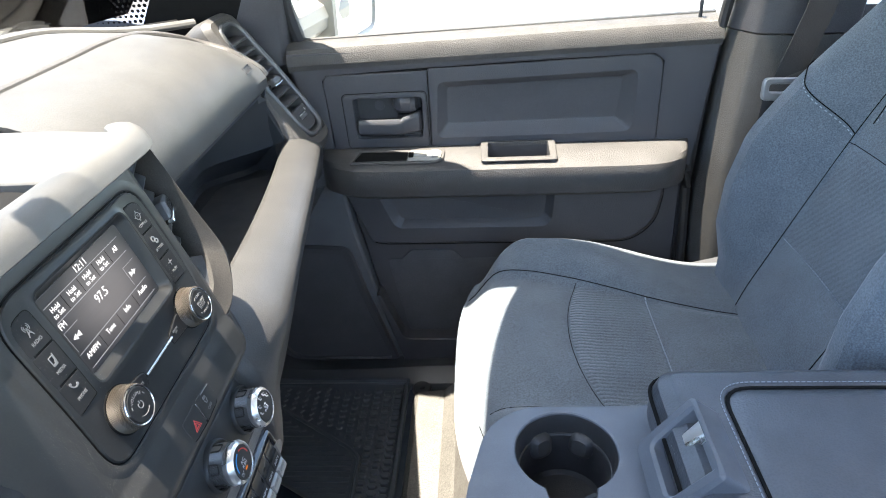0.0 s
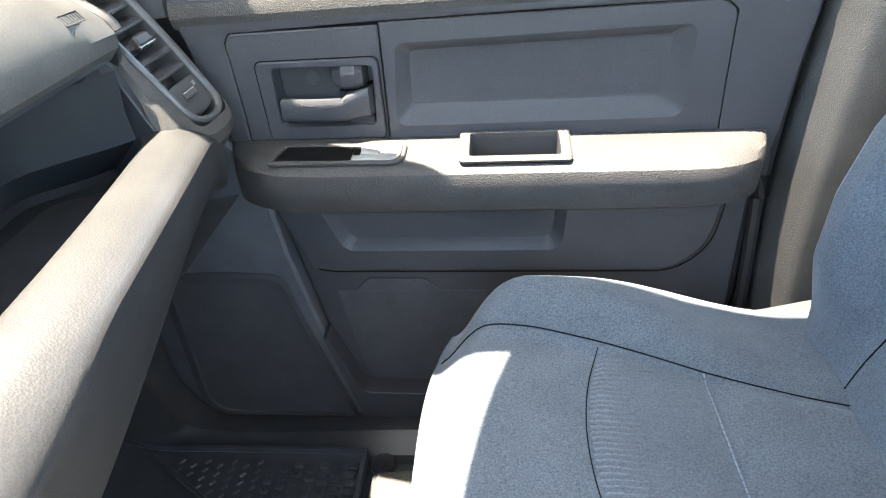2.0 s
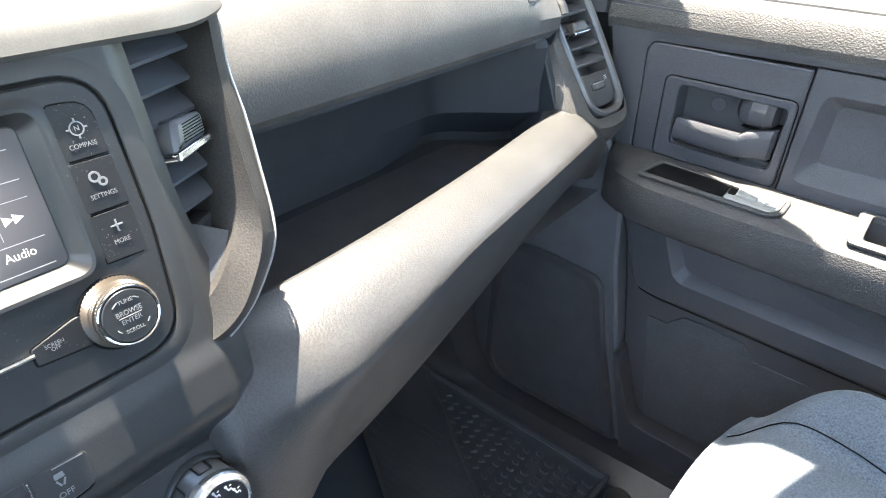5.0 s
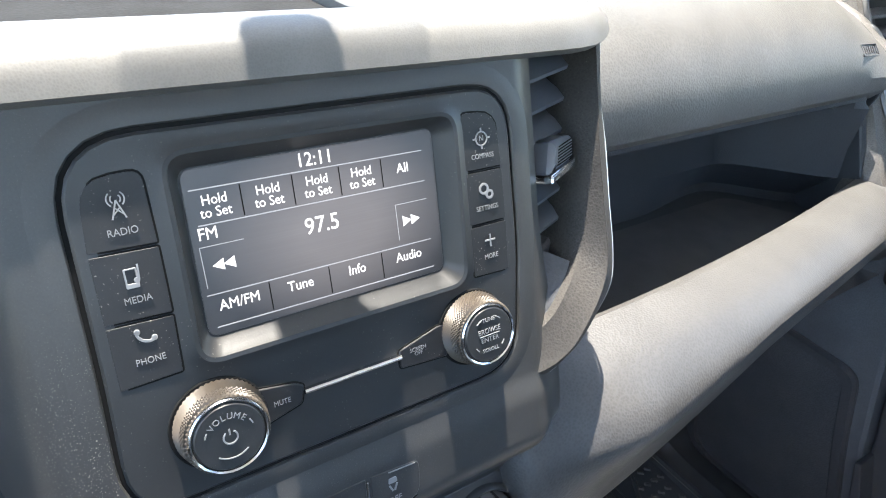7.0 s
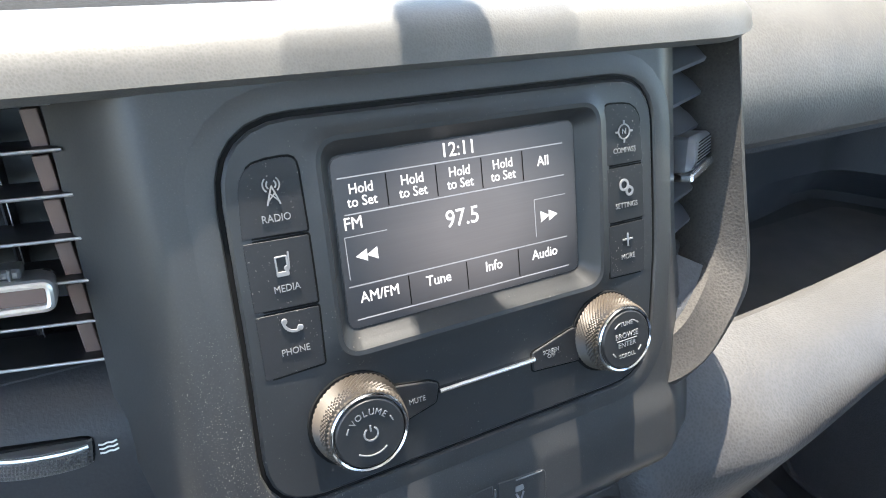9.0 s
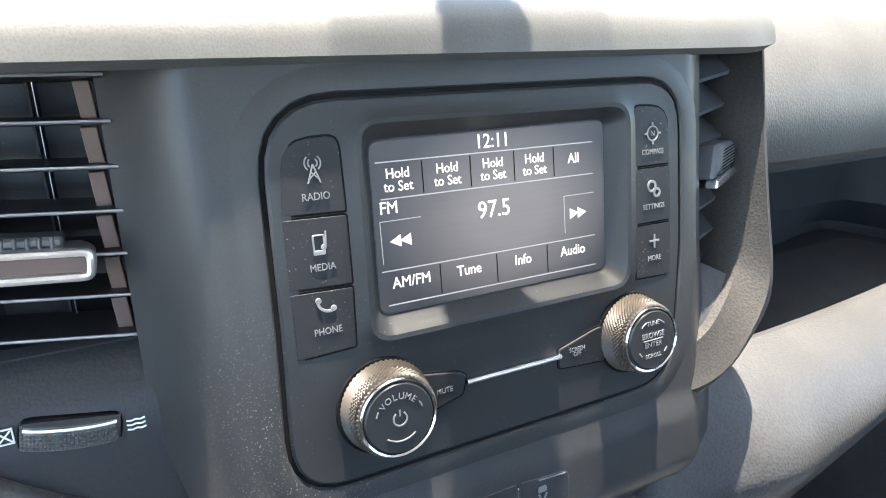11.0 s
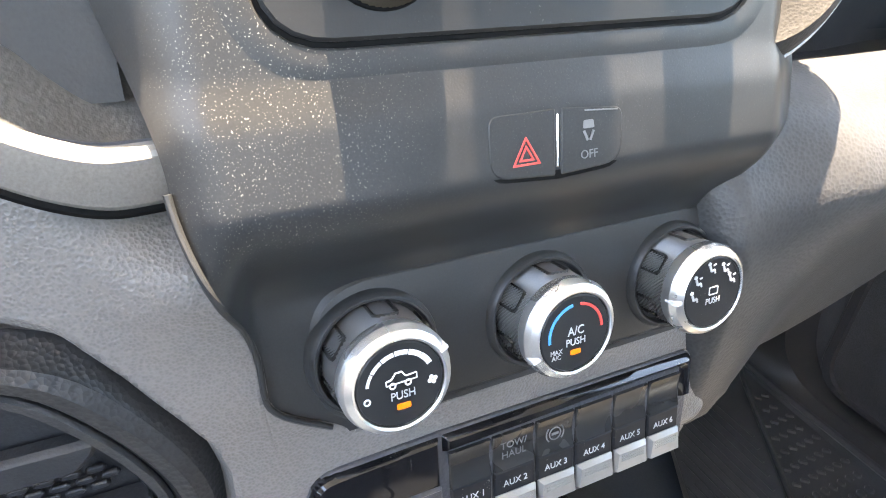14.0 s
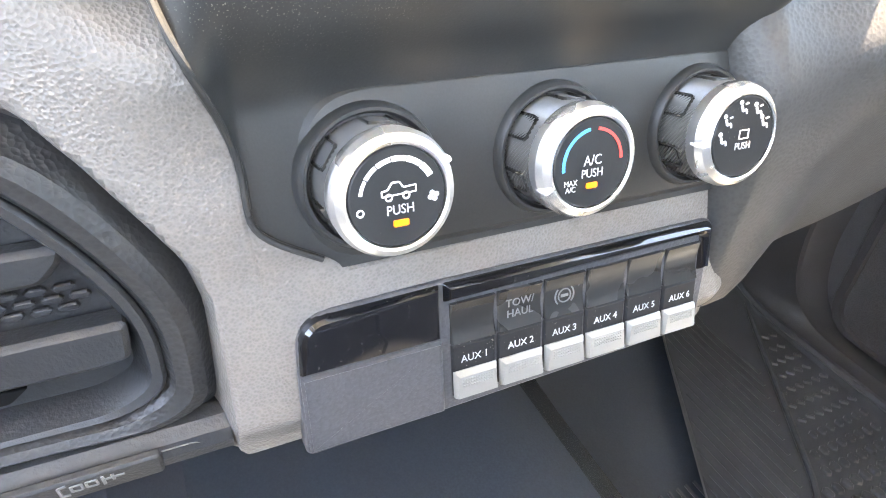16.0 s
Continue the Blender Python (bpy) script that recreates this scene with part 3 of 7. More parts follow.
def face_right(z):
    return 0.556 + 0.010 * smooth01(0.80, 0.72, z) - 0.010 * smooth01(0.70, 0.62, z)


BIN_OUTLINE = [(-0.02, 0.490), (0.255, 0.490), (0.306, 0.490), (0.3160, 0.500), (0.3165, 0.579), (0.3125, 0.594), (0.3045, 0.6075), (0.291, 0.629), (0.2793, 0.6445), (0.255, 0.656), (0.20, 0.667), (-0.02, 0.678)]


def in_bin(y, z):
    """How far a point lies inside the storage bin's outline."""
    best, inside = 1.0, False
    for (y0, z0), (y1, z1) in zip(BIN_OUTLINE, BIN_OUTLINE[1:] + BIN_OUTLINE[:1]):
        dy, dz = y1 - y0, z1 - z0
        t = min(max(((y - y0) * dy + (z - z0) * dz) / (dy * dy + dz * dz), 0.0), 1.0)
        best = min(best, math.hypot(y - y0 - t * dy, z - z0 - t * dz))
        if (z0 > z) != (z1 > z) and y < y0 + (z - z0) / (z1 - z0) * dy:
            inside = not inside
    return best if inside else -best


def lower_x(y, z):
    x = -0.134 - 0.25 * (min(z, 0.59) - 0.525) - 0.10 * max(0.0, z - 0.59)
    left = smooth01(0.335, 0.20, y)
    x -= 0.020 * left * smooth01(0.58, 0.70, z)
    x += 0.010 * smooth01(0.535, 0.512, z) * -1.2
    x -= 0.02 * smooth01(0.545, 0.58, y) + 0.012 * smooth01(0.564, 0.578, y)
    if y < 0.40 and z > 0.586:
        edge = face_left(z)
        near = 1 - smooth01(0.0, 0.035, edge - y)
        x += (face_x(max(y, edge), z) - 0.016 * max(smooth01(0.0, 0.012, y - edge), 1.5 * smooth01(0.635, 0.685, z)) - x) * near * smooth01(0.586, 0.60, z)
    return x


def ledge_x(y):
    inner = -0.196 - 0.045 * max(0.0, (y - 0.62) / 0.45) ** 1.7
    outer = -0.128 - 0.062 * max(0.0, (y - 0.56) / 0.5) ** 1.2 
    return inner, outer


# open shelf behind the ledge


def shelf_back(y):
    """x of the shelf's back wall, which curves round into its end."""
    return -0.352 + 0.092 * smooth01(0.955, 1.085, y)


def shelf_profile(y):
    k = smooth01(1.02, 1.09, y)
    ba = shelf_back(y)
    bb = -0.357 - 0.015 * smooth01(0.85, 0.97, y) * (1 - smooth01(0.97, 1.05, y)) + 0.055 * smooth01(0.985, 1.075, y)
    fi = ledge_x(y)[0] - 0.003
    bu = ba - 0.002
    pts = [(-0.268, 0.776), (min(bu + 0.03, -0.275), 0.774), (bu + 0.004, 0.764), (bu, 0.72), (ba, 0.690), (ba - 0.0035, 0.688), (bb + 0.002, 0.655), (bb + 0.004, 0.641), (bb + 0.018, 0.637), (-0.27, 0.636), (fi - 0.012, 0.637), (fi - 0.005, 0.645), (fi, 0.684)]
    return [Vector((x, y, z)) for x, z in pts]


part("shelf_lining", sheet([shelf_profile(0.585 + 0.480 * i / 36) for i in range(37)], 0.004), M_SHELF, dash, "dark moulded lining of the open shelf")
part("shelf_joint", tube([Vector((ba, y, 0.6888)) for y in [0.60 + 0.46 * k / 40 for k in range(41)] for ba in [shelf_back(y) + 0.0008]], 0.0012, 6), M_GAP, dash)
part("shelf_mat", slab(Plane((0, 0, 0.642), (0, 1, 0), (0, 0, 1)), corners([(0.60, 0.215), (1.05, 0.262), (1.0, 0.345), (0.60, 0.338)], 0.02, 6), -0.003, 0.0, 0.001), M_DARK, dash, "dark rubber shelf mat")
part("shelf_end", slab(Plane((-0.29, 1.072, 0.70), (1, 0, 0), (0, -1, 0)), corners([(-0.09, -0.07), (0.052, -0.07), (0.050, -0.015), (0.014, 0.072), (-0.09, 0.075)], 0.004), -0.01, 0.0, 0.002), M_SHELF, dash)
part("end_cheek", slab(Plane((0, 1.094, 0), (1, 0, 0), (0, -1, 0)), corners([(-0.46, 0.69), (-0.300, 0.69), (-0.270, 0.77), (-0.268, 0.795), (-0.278, 0.818), (-0.300, 0.836), (-0.36, 0.846), (-0.46, 0.854)], 0.004), -0.006, 0.0, 0.001), M_SHELF, dash)


def ledge_profile(y):
    i, o = ledge_x(y)
    if y > 1.10:
        k = (y - 1.10) / 0.10
        o -= 0.035 * k * k
        i -= 0.02 * k
    tz = 0.687 - 0.060 * smooth01(1.075, 1.185, y)
    bz = 0.522 + 0.05 * smooth01(0.62, 1.15, y)
    pts = [(i - 0.006, tz - 0.03), (i - 0.004, tz - 0.004), (i + 0.003, tz), ((i + o) / 2, tz - 0.003), (o - 0.012, tz - 0.0075), (o - 0.003, tz - 0.0125), (o - 0.001, tz - 0.0195), (o - 0.009, tz - 0.052), (o - 0.024, (tz + bz) / 2 - 0.022), (o - 0.036, bz + 0.014), (o - 0.048, bz), (o - 0.070, bz - 0.004), (o - 0.16, bz + 0.01)]
    join = smooth01(0.630, 0.552, y)
    soft = smooth01(0.80, 0.62, y)
    pts = [(x, z - soft * {3: 0.003, 4: 0.010, 5: 0.016, 6: 0.019, 7: 0.010}.get(k, 0.0)) for k, (x, z) in enumerate(pts)]
    out = []
    for k, (x, z) in enumerate(pts):
        if 3 <= k <= 10:
            x += join * ((-0.1735, -0.1630, -0.1545, -0.1480, -0.1430, -0.1425, -0.1450, -0.1510)[k - 3] - x)
            z -= join * {4: 0.002, 5: 0.004, 6: 0.005}.get(k, 0.0)
        out.append(Vector((x, y, z)))
    return spline(out, 3)


rows = [ledge_profile(0.548 + 0.634 * i / 44) for i in range(45)]
# the inner end rolls back onto the face of the centre stack
roll = []
for s in (0.0, 0.12, 0.3, 0.5, 0.7, 0.87):
    y = 0.534 + 0.014 * s
    back = [Vector((min(-0.178, p.x), y, p.z)) for p in rows[0]]
    roll.append([b.lerp(Vector((p.x, y, p.z)), math.sqrt(1 - (1 - s) ** 2)) for b, p in zip(back, rows[0])])
part("padded_ledge", sheet(roll + rows, 0.006), M_PAD, dash, "grey coarse-grained padded ledge below the shelf")
part("lower_glove_seam", tube([ledge_profile(0.64 + 0.5 * i / 30)[24] + Vector((0.0008, 0, 0)) for i in range(31)], 0.0012, 6), M_GAP, dash)
# lower glovebox pull: hollow's shade as a dark lens-shaped sheet, lip painted paler
hollow, lip_line, brow = [], [], []
for i in range(25):
    t = i / 24
    prof = ledge_profile(0.655 + 0.150 * t)
    wide = math.sin(math.pi * (0.06 + 0.88 * t)) ** 0.6
    hi, lo = prof[27] + (prof[25] - prof[27]) * wide, prof[28]
    out = Vector((0.0016, 0, -0.0004))
    hollow.append([hi + out * 0.4, hi.lerp(lo, 0.3) + out, hi.lerp(lo, 0.7) + out, lo + out * 0.6])
    lip_line.append(lo + out * 1.2)
    brow.append(hi + out * 0.5)
part("pull_shade", sheet(hollow), M_RADIO, dash, "dark sheet laid on as the shade in the glovebox pull")
part("pull_lip", tube(lip_line, 0.0034, 8), M_LEDGE, dash, "rolled lip of the glovebox pull, painted paler as lit")
part("pull_brow", tube(brow, 0.0012, 6), M_GAP, dash)

# underside of the dash
bm = sheet([[Vector((-0.225, y, 0.545)), Vector((-0.45, y, 0.50)), Vector((-0.75, y, 0.55)), Vector((-1.0, y, 0.60))] for y in (-0.3, 0.3, 0.62, 1.2)])
part("underside", bm, M_KICK, dash)

# hood over the centre stack: bullnose lip and a tray sunk in the top


def hood_plan(y):
    """x of the lip at y."""
    right = smooth01(0.570, 0.652, y)
    return -0.208 - 0.041 * right ** 1.5


HOOD_Y = [-0.05 + 0.674 * i / 60 for i in range(61)]


def hood_profile(y):
    x = hood_plan(y)
    end = max(0.0, (y - 0.60) / 0.045)
    e = 0.034 * min(max(0.0, (y - 0.575) / 0.075), 1.0) ** 2.2
    pts = [(x - 0.030, 0.8765), (x - 0.010, 0.8735), (x - 0.001, 0.8722), (x + 0.0010, 0.8738), (x - 0.0004, 0.8768), (x - 0.0030, 0.8810 - e * 0.2), (x - 0.008, 0.8850 - e * 0.3), (x - 0.016, 0.8874 - e * 0.45), (x - 0.022, 0.8876 - e * 0.5), (x - 0.028, 0.8862 - e * 0.5), (x - 0.031, 0.8840 - e * 0.5), (x - 0.033, 0.877 - e * 0.5)]
    return [Vector((px, y, pz)) for px, pz in pts]


rows = [hood_profile(y) for y in HOOD_Y]
part("centre_hood", sheet(rows, 0.003, True), M_HOOD, dash, "pale grained hood over the centre stack with a rolled lip")
# right-hand end of the hood runs forward to the windscreen
bm = sheet([[Vector((hood_plan(0.622) - 0.006 - 0.36 * s, 0.626 + 0.012 * math.sin(min(s * 6, 1.57)) + dy - 0.004 * math.sin(s * 3), z)) for dy, z in ((-0.088, 0.8842), (-0.080, 0.8872), (-0.06, 0.8885), (-0.03, 0.884), (-0.012, 0.877), (-0.002, 0.866), (0.0, 0.80))] for s in [k / 14 for k in range(15)]], 0.004)
part("hood_side", bm, M_HOOD, dash)
tray = corners([(-0.60, -0.02), (-0.242, -0.02), (-0.242, 0.488), (-0.60, 0.488)], [0.01, 0.02, 0.03, 0.01], 6)
part("tray_shelf", slab(Plane((0, 0, 0.874), (1, 0, 0), (0, 0, 1)), corners([(-0.60, 0.489), (-0.241, 0.489), (-0.243, 0.575), (-0.30, 0.605), (-0.60, 0.605)], 0.006, 4), 0, 0.011, 0.003), M_HOOD, dash)
part("tray_floor", slab(Plane((0, 0, 0.872), (1, 0, 0), (0, 0, 1)), tray, 0, 0.006, 0.002), M_TRAY, dash, "dark rubber mat in the dash-top tray")
bm = sheet([[Vector((hood_plan(y) - 0.032, y, 0.8832 - 0.017 * min(max(0.0, (y - 0.575) / 0.075), 1.0) ** 2.2)), Vector((hood_plan(y) - 0.036, y, 0.872))] for y in HOOD_Y[:-3]], 0.002)
part("tray_rim", bm, M_HOOD, dash)

# face of the centre stack: a shaped sheet from below the hood to under the climate knobs
rows = []
for i in range(181):
    z = 0.8695 - (0.8695 - 0.5868) * i / 180
    l, r = face_left(z), face_right(z)
    rows.append([Vector((face_x(l + (r - l) * k / 160, z), l + (r - l) * k / 160, z)) for k in range(161)])
centre = thing("centre_stack", "graphite centre stack panel, dusty and sunlit in patches", "dash panel")
part("face_panel", sheet(rows), M_FACE, centre)
part("edge_trim", tube([Vector((face_x(face_left(z), z) + 0.0020, face_left(z) - 0.0006, z)) for z in [0.5925 + 0.098 * k / 40 for k in range(41)]], 0.0012, 8), M_FACE, centre)

# pebbled lower panel round the switch bank, sweeping up on the driver's side


def swoop(k):
    """Rise of the driver's ledge at k metres from where it leaves the centre stack."""
    n = 0.5 * (k + math.sqrt(k * k + 0.00003))
    n = min(n, 0.06)
    return 0.40 * n + 6.0 * n * n + 0.25 * min(max(k - 0.06, 0.0), 0.12)


def strip_z(y):
    """Height of the trim strip: it dips towards the centre stack."""
    return 0.6934 + swoop(0.304 - y)


def lower_top(y):
    if y < 0.365:
        z = 0.6900
        while z > 0.586 and face_left(z) < y:
            z -= 0.0005
        return min(z + 0.005 * smooth01(0.318, 0.325, y), 0.6835) + max(0.0, strip_z(y) - 0.6934)
    return 0.586 + 0.006 * smooth01(0.365, 0.55, y)


rows = []
for i in range(281):
    y = 0.02 + (0.578 - 0.02) * i / 280
    t = lower_top(y)
    b = 0.512 + 0.020 * smooth01(0.325, 0.305, y) + 0.012 * smooth01(0.553, 0.578, y)
    col = [Vector((lower_x(y, t) - 0.020, y, t + 0.001)), Vector((lower_x(y, t) - 0.002, y, t))]
    col += [Vector((lower_x(y, q) - 0.035 * smooth01(-0.006, 0.006, in_bin(y, q)), y, q)) for q in [t + (b - t) * k / 48 for k in range(1, 49)]]
    col += [Vector((lower_x(y, b) - 0.006, y, b - 0.004)), Vector((lower_x(y, b) - 0.05, y, b - 0.002))]
    rows.append(col)
part("lower_panel", sheet(rows), M_LOWER, dash, "pebbled grey lower dash panel")

# padded ledge on the driver's side; its trim strip has a sunlit edge painted pale


def ledge_left(y):
    f = strip_z(y) - 0.6934
    top = 0.7156 + swoop(0.311 - y) * 0.86 - 0.28 * min(max(0.311 - y, 0.0), 0.02) * 0.5
    end = 0.6995 + f
    pts = [(-0.192, top - 0.003), (-0.1865, top - 0.0008), (-0.1832, top - 0.0010), (-0.1790, end + (top - end) * 0.68), (-0.1735, end + (top - end) * 0.36), (-0.168, end + (top - end) * 0.11), (-0.164, end)]
    return [Vector((x - 0.009 * smooth01(0.272, 0.315, y), y, z)) for x, z in pts]


LY = [-0.05 + 0.378 * i / 160 for i in range(161)]
part("driver_ledge", sheet([spline(ledge_left(y), 3) for y in LY]), M_LEDGE, dash, "grey pebbled ledge on the driver's side")
rings, bright = [], []
for y in LY[:-1]:
    p = Vector((-0.1605 - 0.005 * smooth01(0.285, 0.325, y), y, strip_z(y)))
    rings.append([p + Vector((x, 0, z)) for x, z in ((-0.006, 0.0062), (-0.0010, 0.0066), (0.0006, 0.0060), (0.0020, 0.0044), (0.0030, -0.0020), (0.0028, -0.0080), (0.0018, -0.0096), (-0.006, -0.0100))])
    bright.append([p + Vector((x, 0, z)) for x, z in ((-0.0050, 0.0066), (-0.0008, 0.0070), (0.0008, 0.0062), (0.0018, 0.0046), (0.0008, 0.0042))])
strip = part("driver_trim_strip", loft(rings, True, True), M_TRIM, dash, "dull grey-brown trim strip, its sunlit upper edge painted pale")
part("strip_joint", tube([(p.x + 0.0012, p.y, p.z - 0.0108) for p in [r[4] + Vector((-0.0030, 0, 0.0020)) for r in rings]], 0.0015, 6), M_GAP, strip)
part("sunlit_edge", loft(bright, True, True), M_BEIGE, strip, "upper edge painted pale as sunlit")

# rear-view mirror on its stalk, with the dotted patch printed round its foot
rear_mirror = thing("rear_view_mirror", "black rear-view mirror hung from the windscreen", "mirror")
RM = Plane((-0.150, 0.452, 1.225), (0, 1, 0), (1, -0.15, -0.10))
part("shell", slab(RM, rect(0, 0, 0.245, 0.068, 0.026, 6), -0.030, 0.010, 0.008), M_DARK, rear_mirror)
part("mirror_glass", slab(RM, rect(0, 0, 0.232, 0.056, 0.022, 6), 0.009, 0.0115, 0.0005), M_MIRROR, rear_mirror)
WG = Plane((-0.2930, 0.452, 1.292), (0, 1, 0), (0.742, 0, -0.671))  # inner side of the windscreen round the foot
part("foot", slab(WG, corners([(-0.0185, -0.022), (0.0175, -0.022), (0.0185, 0.004), (0.034, 0.012), (0.034, 0.075), (-0.021, 0.075), (-0.0205, 0.010)], [0.012, 0.012, 0.004, 0.006, 0.01, 0.01, 0.004], 5), -0.001, 0.012, 0.003), M_DARK, rear_mirror)
part("stalk", tube([(-0.262, 0.452, 1.315), (-0.215, 0.452, 1.270), (-0.178, 0.452, 1.232)], 0.008, 8), M_DARK, rear_mirror)
bm = bmesh.new()
for i in range(32):
    for j in range(33):
        v, u = -0.036 + 0.0037 * i, -0.0595 + 0.0036 * j + (0.0018 if i % 2 else 0)
        if math.hypot(max(0.0, abs(u) - 0.035), max(0.0, -0.012 - v)) < 0.025:
            bm.faces.new([bm.verts.new(WG(u + x, v + y, 0.003)) for x, y in circle(0, 0, 0.00135, 7)])
tagged(part("frit_patch", bm, M_GAP, None, "black dotted patch printed round the mirror foot", smooth=False), "", "glass border", kind="stuff")

# ---- radio ----
FP = Plane((-0.170, 0.446, 0.752), (0, 1, 0), (1, 0, SL))  # u across, v up the face
radio = thing("car_radio", "black car radio with lit display and two knurled knobs", "radio")
fas = corners([(-0.1005, -0.0275), (0.0825, -0.0265), (0.0885, 0.035), (0.0885, 0.1125), (-0.0965, 0.1120), (-0.0980, 0.030)], [0.022, 0.022, 0.010, 0.022, 0.026, 0.010], 7)
part("joint", ringplate(FP, inset(fas, -0.0018), inset(fas, 0.004), -0.004, 0.0006, 0.0003), M_GAP, radio)
part("radio_rim", stack(FP, [(inset(fas, -0.0016), -0.002), (inset(fas, -0.0017), 0.0008), (inset(fas, -0.0024), 0.0016), (inset(fas, -0.0040), 0.0018), (inset(fas, -0.0080), 0.0016), (inset(fas, -0.0120), 0.0010), (inset(fas, -0.0130), -0.002)], False, False), M_FACE, centre, "rolled rim round the radio")
# front plate: rim, then a raised bezel that falls in to the display
bz = corners([(-0.0665, 0.0235), (0.0575, 0.0235), (0.0585, 0.060), (0.0590, 0.1045), (-0.0650, 0.1045), (-0.0655, 0.060)], [0.010, 0.010, 0.004, 0.010, 0.010, 0.004], 7)
sc = corners([(-0.0602, 0.0312), (0.0490, 0.0315), (0.0494, 0.060), (0.0498, 0.0980), (-0.0590, 0.0970), (-0.0597, 0.060)], [0.005, 0.005, 0.003, 0.005, 0.005, 0.003], 7)
mid_ = [((a[0] + b[0]) / 2, (a[1] + b[1]) / 2) for a, b in zip(bz, sc)]
part("front_plate", stack(FP, [(fas, -0.003), (fas, 0.0012), (inset(fas, 0.0010), 0.0022), (inset(bz, -0.006), 0.0018), (inset(bz, -0.002), 0.0027), (bz, 0.0034), (inset(bz, 0.0018), 0.0031), (mid_, 0.0008), (inset(sc, -0.0008), -0.0030), (sc, -0.0036)], False, True), M_RADIO, radio)
screen = part("display", slab(FP, inset(sc, 0.0006), -0.0038, -0.0032, 0.0001), M_SCREEN, radio, "lit grey touch display")
uvl = screen.data.uv_layers.new(name="uv")
for lp in screen.data.loops:
    c = screen.data.vertices[lp.vertex_index].co
    uvl.data[lp.index].uv = ((c.y - 0.446 + 0.0602) / 0.109, ((c - FP.o).dot(FP.v) - 0.032) / 0.0665)
SW = -0.0030  # height of what the display shows
DU, DV = 0.0045, -0.0010  # middle of the display on the face


def shows(text, u, v, size, squeeze=0.92):
    words(text, FP, u + DU, v + DV, SW, size, M_SCREENTEXT, radio, name="display_text", squeeze=squeeze, bold=0.0)


shows("12:11", -0.0111, 0.0938, 0.0078)
shows("97.5", -0.0120, 0.0668, 0.0098)
shows("FM", -0.0572, 0.0727, 0.0066)
for u in (-0.0525, -0.0319, -0.0115, 0.0084):
    shows("Hold", u, 0.0852, 0.0054, 0.90)
    shows("to Set", u, 0.0804, 0.0054, 0.90)
shows("All", 0.0282, 0.0835, 0.0059)
for text, u in (("AM/FM", -0.0503), ("Tune", -0.0252), ("Info", 0.0005), ("Audio", 0.0263)):
    shows(text, u, 0.0441, 0.0060, 0.90)


def screen_line(a, b, width=0.00045, mat=None):
    bar(FP, (a[0] + DU, a[1] + DV), (b[0] + DU, b[1] + DV), width, SW, mat or M_SCREENLINE, radio, "display_line", 0.00008)


screen_line((-0.0610, 0.0897), (0.0385, 0.0897))
screen_line((-0.0600, 0.0762), (0.0385, 0.0762))
screen_line((-0.0620, 0.0492), (0.0385, 0.0492))
screen_line((-0.0605, 0.0360), (0.0385, 0.0360))
for u in (-0.0424, -0.0217, -0.0015, 0.0180):
    screen_line((u, 0.0770), (u, 0.0890), 0.0004, M_GAP)
for u in (-0.0380, -0.0122, 0.0128):
    screen_line((u, 0.0368), (u, 0.0485), 0.0004, M_GAP)
for u0, u1, s in ((-0.0612, -0.0445, 1), (0.0225, 0.0385, -1)):
    screen_line((u0, 0.0680), (u1, 0.0680), 0.0003)
    screen_line((u0, 0.0520), (u0, 0.0680), 0.0003)
for c, s in ((-0.0534, -1), (0.0296, 1)):
    c += DU
    for k in (-1, 0):
        o = [(c + s * (k * 0.0042), 0.0592 + 0.0023), (c + s * (k * 0.0042), 0.0592 - 0.0023), (c + s * (k * 0.0042 + 0.0044), 0.0592)]
        part("skip_arrow", slab(FP, o if s > 0 else o[::-1], SW - 0.0001, SW + 0.0001, 0.00003), M_SCREENTEXT, radio, smooth=False)

# side keys
keys = [("RADIO", [(-0.0965, 0.0748), (-0.0735, 0.0742), (-0.0738, 0.1010), (-0.0945, 0.1000)], [0.001, 0.001, 0.005, 0.012], (-0.0838, 0.0803), 0.0037),
        ("MEDIA", [(-0.0968, 0.0490), (-0.0738, 0.0482), (-0.0735, 0.0733), (-0.0965, 0.0739)], 0.001, (-0.0841, 0.0557), 0.0036),
        ("PHONE", [(-0.0970, 0.0240), (-0.0748, 0.0248), (-0.0738, 0.0473), (-0.0968, 0.0481)], 0.001, (-0.0847, 0.0327), 0.0035),
        ("COMPASS", [(0.0600, 0.0768), (0.0815, 0.0768), (0.0800, 0.1025), (0.0600, 0.1035)], [0.001, 0.001, 0.011, 0.004], (0.0707, 0.0826), 0.0033),
        ("SETTINGS", [(0.0602, 0.0513), (0.0817, 0.0513), (0.0815, 0.0759), (0.0600, 0.0759)], 0.001, (0.0710, 0.0582), 0.0033),
        ("MORE", [(0.0602, 0.0262), (0.0810, 0.0256), (0.0817, 0.0504), (0.0602, 0.0504)], 0.001, (0.0710, 0.0345), 0.0034)]
